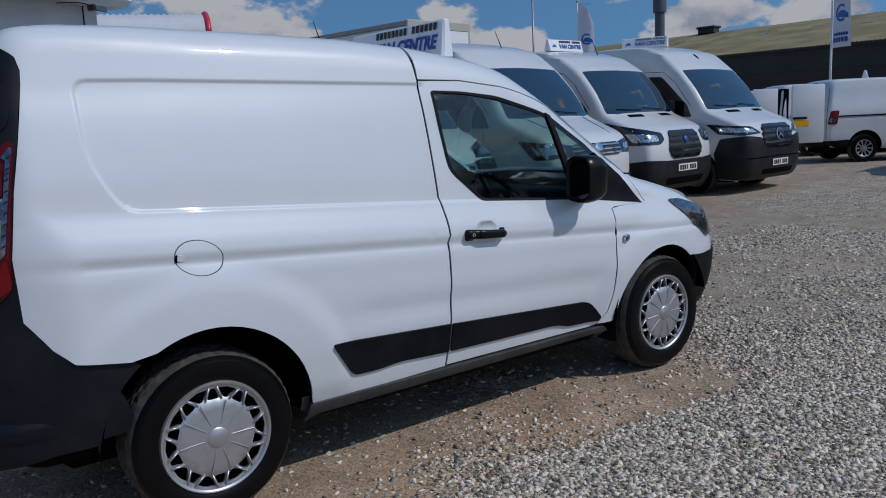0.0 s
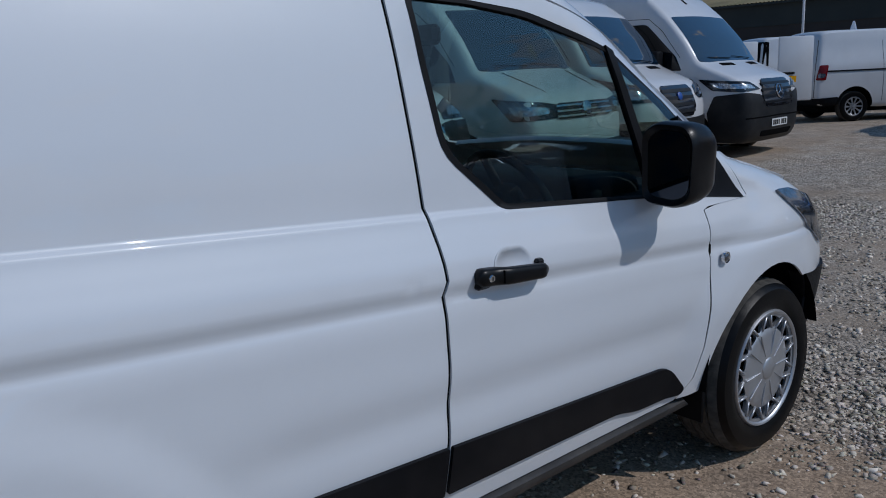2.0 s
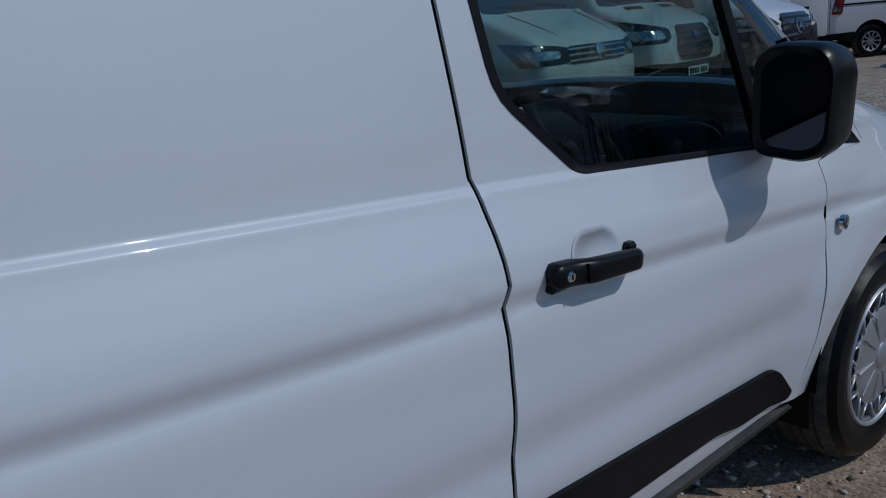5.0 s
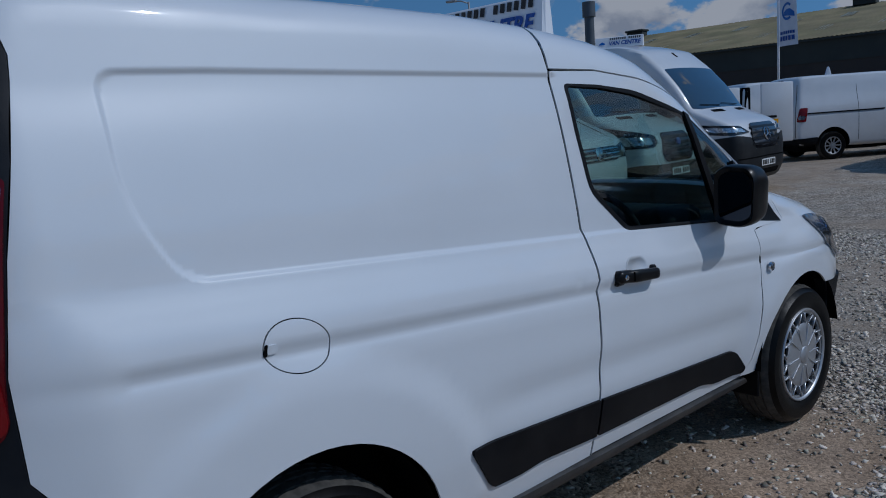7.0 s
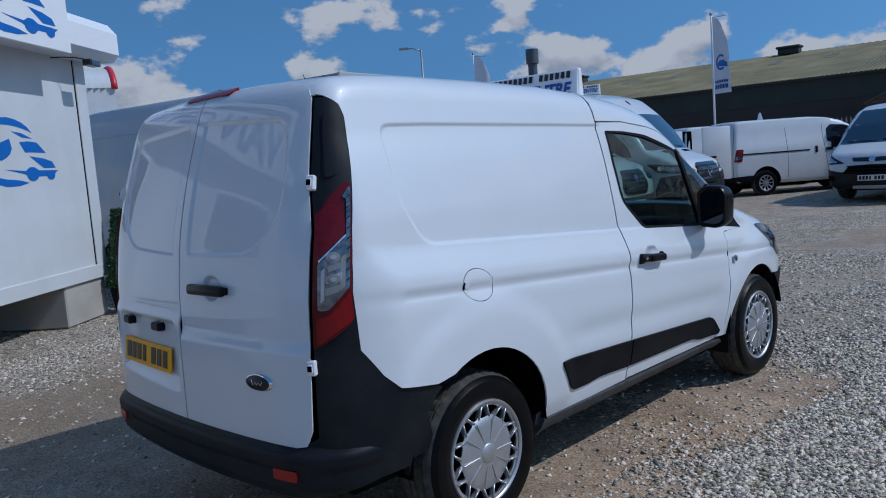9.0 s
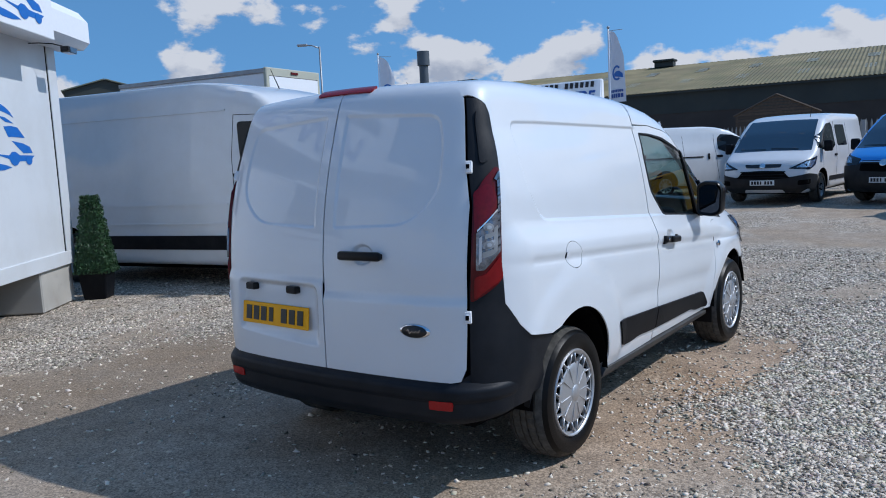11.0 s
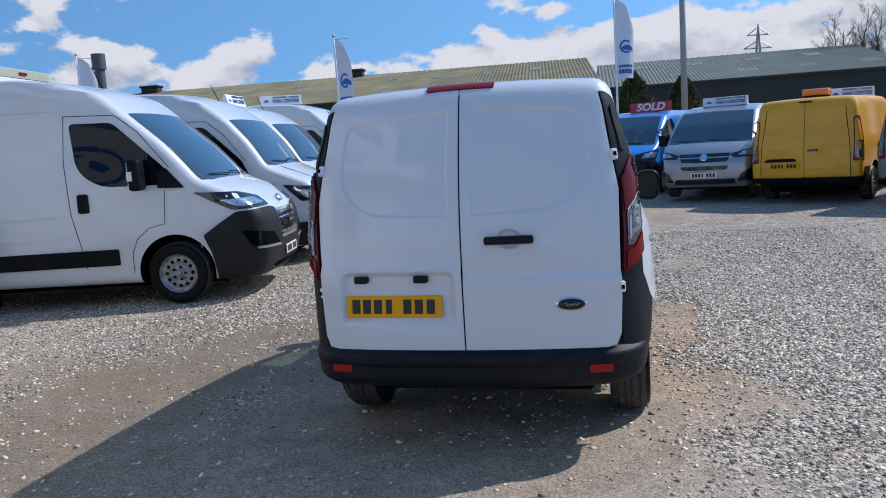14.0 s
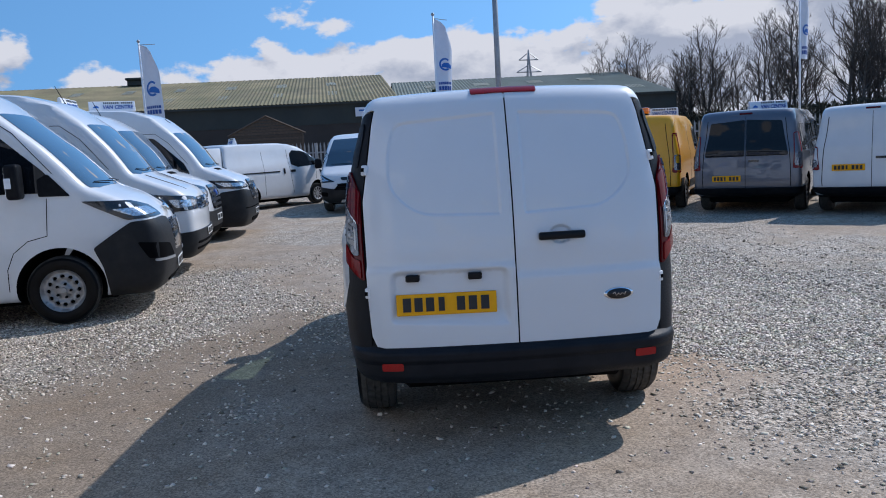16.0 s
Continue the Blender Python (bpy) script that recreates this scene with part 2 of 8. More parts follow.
LEAF = material("clipped_leaf", (0.020, 0.058, 0.017), 0.6, spread=0.5, scale=25)
CONIFER = material("conifer_leaf", (0.075, 0.085, 0.030), 0.8, spread=0.4, scale=3)
BARK = material("bark", (0.105, 0.092, 0.080), 0.9, spread=0.3, scale=4, fine=60, bump=0.5)
TWIG = material("bare_twig", (0.085, 0.070, 0.060), 0.9, spread=0.3, scale=2)
SCRUB = material("scrub", (0.055, 0.050, 0.030), 0.9, spread=0.4, scale=1.2)
FLAG = material("flag_cloth", (0.70, 0.73, 0.80), 0.8, spread=0.04, scale=5)


def glass_material(name, tint, gloss=0.04):
    """Thin glass: a mirror coat over a tinted see-through pane."""
    m = bpy.data.materials.new(name)
    m.use_nodes = True
    t = m.node_tree
    t.nodes.clear()
    o = t.nodes.new("ShaderNodeOutputMaterial")
    mixs = t.nodes.new("ShaderNodeMixShader")
    lw = t.nodes.new("ShaderNodeLayerWeight")
    lw.inputs["Blend"].default_value = 0.5
    pw = t.nodes.new("ShaderNodeMath")
    pw.operation = "POWER"
    pw.inputs[1].default_value = 4.0
    t.links.new(lw.outputs["Facing"], pw.inputs[0])
    fr = t.nodes.new("ShaderNodeMath")
    fr.operation = "MULTIPLY_ADD"
    fr.inputs[1].default_value, fr.inputs[2].default_value = 0.90, 0.075
    t.links.new(pw.outputs[0], fr.inputs[0])
    tr = t.nodes.new("ShaderNodeBsdfTransparent")
    tr.inputs["Color"].default_value = (*tint, 1)
    gl = t.nodes.new("ShaderNodeBsdfGlossy")
    gl.inputs["Roughness"].default_value = gloss
    t.links.new(fr.outputs[0], mixs.inputs[0])
    t.links.new(tr.outputs[0], mixs.inputs[1])
    t.links.new(gl.outputs[0], mixs.inputs[2])
    t.links.new(mixs.outputs[0], o.inputs["Surface"])
    return m


GLASS = glass_material("side_window_glass", (0.55, 0.71, 0.68), 0.01)
DARKGLASS = material("dark_window_glass", (0.005, 0.007, 0.010), 0.02, spec=0.32, spread=0.1, ior=1.5)
# the blue base colour stands in for sky reflected in the screens
SCREEN = material("windscreen_glass", (0.006, 0.020, 0.040), 0.02, coat=0.8, spread=0.1, ior=1.66)

# ---- building helpers ----
from mathutils.geometry import delaunay_2d_cdt


def thing(name, label, category, at=None, group="", kind=""):
    ob = new(name)
    ob.empty_display_size = 0.2
    ob.matrix_world = at if at is not None else Matrix()
    return tagged(ob, label, category, group, kind)


def link(name, me, mat, parent=None, label=""):
    for m in (mat if isinstance(mat, (list, tuple)) else [mat]):
        me.materials.append(m)
    ob = new(name, me)
    if parent is not None:
        ob.parent = parent
    return tagged(ob, label)


def part(name, bm, mat, parent=None, label="", smooth=False, angle=None):
    """One mesh object from a bmesh."""
    me = bpy.data.meshes.new(name)
    bm.to_mesh(me)
    bm.free()
    if smooth or angle:
        me.polygons.foreach_set("use_smooth", [True] * len(me.polygons))
        if angle:
            me.set_sharp_from_angle(angle=radians(angle))
    return link(name, me, mat, parent, label)


def box(bm, x0, x1, y0, y1, z0, z1, bevel=0.0, m=None, segs=1):
    r = bmesh.ops.create_cube(bm, size=1.0, matrix=Matrix.LocRotScale(((x0 + x1) / 2, (y0 + y1) / 2, (z0 + z1) / 2), None, (abs(x1 - x0), abs(y1 - y0), abs(z1 - z0))))
    vs = r["verts"]
    if bevel:
        es = list({e for v in vs for e in v.link_edges})
        r = bmesh.ops.bevel(bm, geom=es, offset=bevel, segments=segs, profile=0.5, affect="EDGES")
        vs = [v for v in set(r["verts"]) | set(vs) if v.is_valid]
    if m is not None:
        bmesh.ops.transform(bm, matrix=m, verts=list(set(vs)))
    return vs


def boxed(x0, x1, y0, y1, z0, z1, bevel=0.0, m=None, segs=1):
    bm = bmesh.new()
    box(bm, x0, x1, y0, y1, z0, z1, bevel, m, segs)
    return bm


def tube(bm, pts, r, n=8, r2=None):
    """A round bar along points."""
    pts = [Vector(p) for p in pts]
    rings = []
    for i, p in enumerate(pts):
        d = (pts[min(i + 1, len(pts) - 1)] - pts[max(i - 1, 0)]).normalized()
        q = d.to_track_quat("Z", "Y").to_matrix()
        rad = r if r2 is None else r + (r2 - r) * i / (len(pts) - 1)
        rings.append([bm.verts.new(p + q @ Vector((rad * math.cos(2 * math.pi * k / n), rad * math.sin(2 * math.pi * k / n), 0))) for k in range(n)])
    for a, b in zip(rings, rings[1:]):
        for k in range(n):
            bm.faces.new((a[k], a[(k + 1) % n], b[(k + 1) % n], b[k]))
    bm.faces.new(list(reversed(rings[0])))
    bm.faces.new(rings[-1])


def lathe(rows, n=64, wob=None):
    """A turned body about y from rows of (radius, y)."""
    bm = bmesh.new()
    rings = []
    for j, (r, y) in enumerate(rows):
        ring = []
        for k in range(n):
            a = 2 * math.pi * k / n
            rr = r + (wob(j, k) if wob else 0)
            ring.append(bm.verts.new((rr * math.cos(a), y, rr * math.sin(a))))
        rings.append(ring)
    for a, b in zip(rings, rings[1:]):
        for k in range(n):
            bm.faces.new((a[k], a[(k + 1) % n], b[(k + 1) % n], b[k]))
    return bm


def dense(poly, step, closed=True):
    poly = [tuple(p) for p in poly]
    res = []
    n = len(poly)
    for i in range(n if closed else n - 1):
        a, b = np.array(poly[i]), np.array(poly[(i + 1) % n])
        k = max(1, int(np.ceil(np.linalg.norm(b - a) / step)))
        for j in range(k):
            res.append(tuple(a + (b - a) * j / k))
    if not closed:
        res.append(poly[-1])
    return res


def rounded(poly, r, n=4):
    """A polygon with its corners rounded by about r."""
    res, m = [], len(poly)
    for i in range(m):
        p, a, b = (np.array(poly[j % m], float) for j in (i, i - 1, i + 1))
        ra = r[i] if isinstance(r, (list, tuple)) else r
        la, lb = np.linalg.norm(a - p), np.linalg.norm(b - p)
        k = min(ra, 0.48 * la, 0.48 * lb)
        if k < 1e-4:
            res.append(tuple(p))
            continue
        s, e = p + (a - p) / la * k, p + (b - p) / lb * k
        for j in range(n + 1):
            u = j / n
            res.append(tuple((1 - u) ** 2 * s + 2 * u * (1 - u) * p + u * u * e))
    return res


def inside(poly, pts):
    poly, pts = np.asarray(poly, float), np.asarray(pts, float)
    a, b = poly, np.roll(poly, -1, 0)
    y = pts[:, 1][:, None]
    cond = (a[:, 1][None] > y) != (b[:, 1][None] > y)
    dy = np.where(np.abs(b[:, 1] - a[:, 1]) < 1e-12, 1e-12, b[:, 1] - a[:, 1])
    xi = a[:, 0][None] + (y - a[:, 1][None]) / dy[None] * (b[:, 0] - a[:, 0])[None]
    return (np.sum(cond & (pts[:, 0][:, None] < xi), 1) % 2) == 1


def gap(poly, pts):
    """Distance to a closed polyline."""
    poly, pts = np.asarray(poly, float), np.asarray(pts, float)
    res = np.full(len(pts), 1e9)
    for a, b in zip(poly, np.roll(poly, -1, 0)):
        ab = b - a
        u = np.clip(((pts - a) @ ab) / max(ab @ ab, 1e-12), 0, 1)
        res = np.minimum(res, np.hypot(*(pts - a - u[:, None] * ab).T))
    return res


def triangulate(outline, holes=(), step=0.05, extra=(), step_grid=True):
    loops = [dense(outline, step)] + [dense(h, step) for h in holes]
    verts, edges = [], []
    for lp in loops:
        o = len(verts)
        verts += lp
        edges += [(o + i, o + (i + 1) % len(lp)) for i in range(len(lp))]
    lo, hi = np.min(loops[0], 0), np.max(loops[0], 0)
    gx, gy = np.meshgrid(np.arange(lo[0] + step / 2, hi[0], step), np.arange(lo[1] + step / 2, hi[1], step))
    g = np.stack([gx.ravel(), gy.ravel()], 1)
    if step_grid and len(g):
        ok = inside(loops[0], g) & (gap(loops[0], g) > 0.45 * step)
        for h in loops[1:]:
            ok &= ~inside(h, g) & (gap(h, g) > 0.45 * step)
        verts += [tuple(p) for p in g[ok]]
    if len(extra):
        g = np.asarray(extra, float)
        ok = inside(loops[0], g) & (gap(loops[0], g) > 0.004)
        for h in loops[1:]:
            ok &= ~inside(h, g) & (gap(h, g) > 0.004)
        verts += [tuple(p) for p in g[ok]]
    v, _, f, *_ = delaunay_2d_cdt([Vector(p) for p in verts], edges, [], 0, 1e-7)
    v = np.array([(p.x, p.y) for p in v])
    f = np.array([t for t in f if len(t) == 3])
    c = v[f].mean(1)
    ok = inside(loops[0], c)
    for h in loops[1:]:
        ok &= ~inside(h, c)
    return v, f[ok]


def sheet(P, N, F, thick, name="sheet"):
    """A mesh from a shaped sheet: surface points, normals, triangles, and a rim turned inwards by thick."""
    a, b, c = P[F[:, 0]], P[F[:, 1]], P[F[:, 2]]
    if np.sum(np.cross(b - a, c - a) * N[F[:, 0]]) < 0:
        F = F[:, ::-1]
    edges = {}
    for t in F:
        for i in range(3):
            e = (int(t[i]), int(t[(i + 1) % 3]))
            if (e[1], e[0]) in edges:
                del edges[(e[1], e[0])]
            else:
                edges[e] = 1
    faces = [tuple(int(i) for i in t) for t in F]
    verts, norms = list(P), list(N)
    if thick:
        top, low = {}, {}
        for e in edges:
            d = P[e[1]] - P[e[0]]
            sn = np.cross(d, N[e[0]])
            sn = sn / (np.linalg.norm(sn) + 1e-12)
            for i in e:
                if i not in top:
                    top[i] = len(verts)
                    verts.append(P[i])
                    norms.append(sn)
                    low[i] = len(verts)
                    verts.append(P[i] - N[i] * thick)
                    norms.append(sn)
            faces.append((top[e[0]], low[e[0]], low[e[1]], top[e[1]]))
    me = bpy.data.meshes.new(name)
    me.from_pydata([tuple(p) for p in verts], [], faces)
    me.polygons.foreach_set("use_smooth", [True] * len(me.polygons))
    me.normals_split_custom_set_from_vertices([tuple(n) for n in norms])
    return me


class Body:
    """A rounded vehicle body: a side profile drawn out across a width that varies, with bowed nose and tail and a crowned roof."""

    def __init__(s, profile, width, radius=0.10, nose=0.16, tail=0.03, crown=0.03, cell=0.03, corner=0.0, upper=1.0):
        p = list(profile)
        s.prof = np.array(dense(p, 0.25))
        s.width, s.radius, s.nose, s.tail, s.crown, s.corner, s.upper = width, radius, nose, tail, crown, corner, upper
        s.x0, s.x1 = s.prof[:, 0].min(), s.prof[:, 0].max()
        s.z0, s.z1 = s.prof[:, 1].min(), s.prof[:, 1].max()
        s.halfw = float(np.max(width(np.linspace(s.x0, s.x1, 30), np.full(30, 0.8))))
        s.cell = cell
        pad = 0.6
        s.gx = np.arange(s.x0 - pad, s.x1 + pad, cell)
        s.gz = np.arange(s.z0 - pad, s.z1 + pad, cell)
        X, Z = np.meshgrid(s.gx, s.gz, indexing="ij")
        pts = np.stack([X.ravel(), Z.ravel()], 1)
        d = gap(s.prof, pts)
        s.grid = np.where(inside(s.prof, pts), -d, d).reshape(X.shape)

    def side(s, x, z):
        u = np.clip((x - s.gx[0]) / s.cell, 0, len(s.gx) - 1.001)
        v = np.clip((z - s.gz[0]) / s.cell, 0, len(s.gz) - 1.001)
        i, j = u.astype(int), v.astype(int)
        u, v = u - i, v - j
        g = s.grid
        return g[i, j] * (1 - u) * (1 - v) + g[i + 1, j] * u * (1 - v) + g[i, j + 1] * (1 - u) * v + g[i + 1, j + 1] * u * v

    def F(s, P):
        x, y, z = P[..., 0], np.abs(P[..., 1]), P[..., 2]
        q = (y / s.halfw) ** 2
        mid = (x - s.x0) / (s.x1 - s.x0)
        f = np.clip((mid - 0.45) / 0.4, 0, 1)
        b = np.clip((0.45 - mid) / 0.4, 0, 1)
        bow = s.nose * (1 - (1 - s.upper) * np.clip((z - 1.1) / 0.5, 0, 1))
        d1 = s.side(x + bow * (0.55 * q + 0.45 * q * q * q) * f - (s.tail * q + s.corner * q ** 6) * b, z + s.crown * q * np.clip((z - 0.9) / 0.5, 0, 1))
        d2 = y - s.width(x, z)
        r = s.radius(x, z) if callable(s.radius) else s.radius
        u, v = d1 + r, d2 + r
        return np.hypot(np.maximum(u, 0), np.maximum(v, 0)) + np.minimum(np.maximum(u, v), 0) - r

    def solve(s, o, d, far=4.0):
        lo, hi = np.zeros(len(o)), np.full(len(o), far)
        for _ in range(26):
            m = (lo + hi) / 2
            neg = s.F(o + d * m[:, None]) < 0
            lo, hi = np.where(neg, m, lo), np.where(neg, hi, m)
        return o + d * lo[:, None]

    def normal(s, P, e=0.02):
        n = np.stack([s.F(P + np.eye(3)[i] * e) - s.F(P - np.eye(3)[i] * e) for i in range(3)], -1)
        return n / (np.linalg.norm(n, axis=-1, keepdims=True) + 1e-12)

    def rays(s, view, q):
        a, b = q[:, 0], q[:, 1]
        z0, o1 = np.zeros(len(q)), np.ones(len(q))
        if view in "RL":
            sg = -1 if view == "R" else 1
            return np.stack([a, z0, b], 1), np.stack([z0, sg * o1, z0], 1)
        if view in "ST":
            if view == "T":
                return np.stack([a, b, o1 * 0.8], 1), np.stack([z0, z0, o1], 1)
            th = b / 0.9
            return np.stack([a, z0, o1], 1), np.stack([z0, -np.cos(th), np.sin(th)], 1)
        if view in "BF":
            sg = -1 if view == "B" else 1
            return np.stack([o1 * (s.x0 + 1.0 if view == "B" else s.x1 - 1.3), a, b], 1), np.stack([sg * o1, z0, z0], 1)
        ph = a / 0.8
        if view == "V":
            return np.stack([o1 * (s.x0 + 0.8), z0, b], 1), np.stack([-np.cos(ph), -np.sin(ph), z0], 1)
        return np.stack([o1 * (s.x1 - 0.9), z0, b], 1), np.stack([np.cos(ph), -np.sin(ph), z0], 1)

    def at(s, view, q):
        o, d = s.rays(view, np.asarray(q, float).reshape(-1, 2))
        return s.solve(o, d)

    def to_s(s, pts):
        """Side points (x, z) as coordinates of the girth view."""
        P = s.at("R", pts)
        return [(p[0], 0.9 * math.atan2(p[2] - 1.0, -p[1])) for p in P]

    def to_wrap(s, pts, view):
        """Places (x, y, z) as coordinates of a wrap-round view."""
        c = s.x0 + 0.8 if view == "V" else s.x1 - 0.9
        return [(0.8 * math.atan2(-y, (c - x) if view == "V" else (x - c)), z) for x, y, z in pts]

    def skin(s, view, outline, holes=(), off=0.0, thick=0.012, step=0.06, disp=None, mirror=False, name="panel", extra=(), crisp=False):
        v, f = triangulate(outline, holes, step, extra, not crisp)
        P = s.at(view, v)
        N = s.normal(P)
        if crisp:
            flat_part = (P[:, 2] < 1.60) & (np.abs(P[:, 1]) > 0.70) & (P[:, 0] > 0.50)
            N = np.where(flat_part[:, None], s.normal(P, 0.004), N)
        if disp is not None:
            h = 0.003
            P2, N2 = P.copy(), N.copy()
            d0 = disp(P)
            for ax in range(3):
                e = np.zeros(3)
                e[ax] = h
                g = (disp(P + e) - disp(P - e)) / (2 * h)
                N2[:, ax] -= g
            gn = np.sum((N2 - N) * N, 1, keepdims=True)
            N2 = N2 - gn * N
            P = P2 + N * d0[:, None]
            N = N2 / np.linalg.norm(N2, axis=1, keepdims=True)
        P = P + N * off
        if mirror:
            P, N = P * np.array([1, -1, 1]), N * np.array([1, -1, 1])
        return sheet(P, N, f, thick, name)

    def shell(s, nx=48, ny=18, nz=22, arches=(), arch_r=0.4, mats=(), warp=1.0):
        """The whole closed body, with wheel arches cut through; warp above 1 draws the rows towards the nose."""
        lo = np.array([s.x0 - 0.3, -s.halfw - 0.3, s.z0 - 0.3])
        hi = np.array([s.x1 + 0.3, s.halfw + 0.3, s.z1 + 0.3])
        clo, chi = np.array([s.x0 + 0.7, -0.25, s.z0 + 0.3]), np.array([s.x1 - 0.6, 0.25, s.z0 + 0.55])
        n = (nx, ny, nz)
        idx, pts, faces = {}, [], []

        def vid(i, j, k):
            if (i, j, k) not in idx:
                idx[(i, j, k)] = len(pts)
                pts.append(lo + (hi - lo) * np.array([1 - (1 - i / nx) ** warp, j / ny, k / nz]))
            return idx[(i, j, k)]

        for ax in range(3):
            u, w = (ax + 1) % 3, (ax + 2) % 3
            for end in (0, n[ax]):
                for i in range(n[u]):
                    for j in range(n[w]):
                        q = []
                        for di, dj in ((0, 0), (1, 0), (1, 1), (0, 1)):
                            c = [0, 0, 0]
                            c[ax], c[u], c[w] = end, i + di, j + dj
                            q.append(vid(*c))
                        faces.append(q if end else q[::-1])
        B = np.array(pts)
        C = np.clip(B, clo, chi)
        d = B - C
        d /= np.linalg.norm(d, axis=1, keepdims=True)
        P = s.solve(C, d, 5.0)
        me = bpy.data.meshes.new("body")
        me.from_pydata([tuple(p) for p in P], [], faces)
        for m in mats:
            me.materials.append(m)
        if arches:
            ob = new("body_blank", me)
            cut = bmesh.new()
            for ax_x, ax_z in arches:
                bmesh.ops.create_cone(cut, cap_ends=True, segments=40, radius1=arch_r, radius2=arch_r, depth=4.0, matrix=Matrix.Translation((ax_x, 0, ax_z)) @ Matrix.Rotation(math.pi / 2, 4, "X"))
            cme = bpy.data.meshes.new("cutter")
            cut.to_mesh(cme)
            cut.free()
            for m in mats:
                cme.materials.append(m)
            cme.polygons.foreach_set("material_index", [len(mats) - 1] * len(cme.polygons))
            cob = new("cutter", cme)
            mod = ob.modifiers.new("arch", "BOOLEAN")
            mod.operation, mod.object, mod.solver = "DIFFERENCE", cob, "EXACT"
            bpy.context.view_layer.update()
            me2 = bpy.data.meshes.new_from_object(ob.evaluated_get(bpy.context.evaluated_depsgraph_get()))
            bpy.data.objects.remove(ob)
            bpy.data.objects.remove(cob)
            me = me2
        me.polygons.foreach_set("use_smooth", [True] * len(me.polygons))
        me.set_sharp_from_angle(angle=radians(38))
        return me


def knots(*pts):
    """A smooth curve through (a, b) pairs."""
    xs, ys = np.array([p[0] for p in pts], float), np.array([p[1] for p in pts], float)
    m = np.gradient(ys, xs)

    def f(x):
        x = np.clip(x, xs[0], xs[-1])
        i = np.clip(np.searchsorted(xs, x) - 1, 0, len(xs) - 2)
        h = xs[i + 1] - xs[i]
        t = (x - xs[i]) / h
        return ((2 * t ** 3 - 3 * t ** 2 + 1) * ys[i] + (t ** 3 - 2 * t ** 2 + t) * h * m[i] + (-2 * t ** 3 + 3 * t ** 2) * ys[i + 1] + (t ** 3 - t ** 2) * h * m[i + 1])

    return f


def words(text, size, depth=0.002):
    """Lettering lying in the x-z plane, centred, facing -y."""
    c = bpy.data.curves.new("lettering", "FONT")
    c.body, c.size, c.extrude, c.align_x, c.align_y, c.resolution_u = text, size, depth, "CENTER", "CENTER", 3
    c.offset, c.shear = size * 0.034, 0.22
    ob = bpy.data.objects.new("lettering", c)
    scene.collection.objects.link(ob)
    bpy.context.view_layer.update()
    me = bpy.data.meshes.new_from_object(ob.evaluated_get(bpy.context.evaluated_depsgraph_get()))
    bpy.data.objects.remove(ob)
    me.transform(Matrix.Rotation(math.pi / 2, 4, "X"))
    return me


def flat(poly, depth=0.003, holes=(), step=10.0):
    """A flat plate in the x-z plane facing -y."""
    v, f = triangulate(poly, holes, step)
    P = np.stack([v[:, 0], np.zeros(len(v)), v[:, 1]], 1)
    return sheet(P, np.tile((0.0, -1.0, 0.0), (len(v), 1)), f, depth)


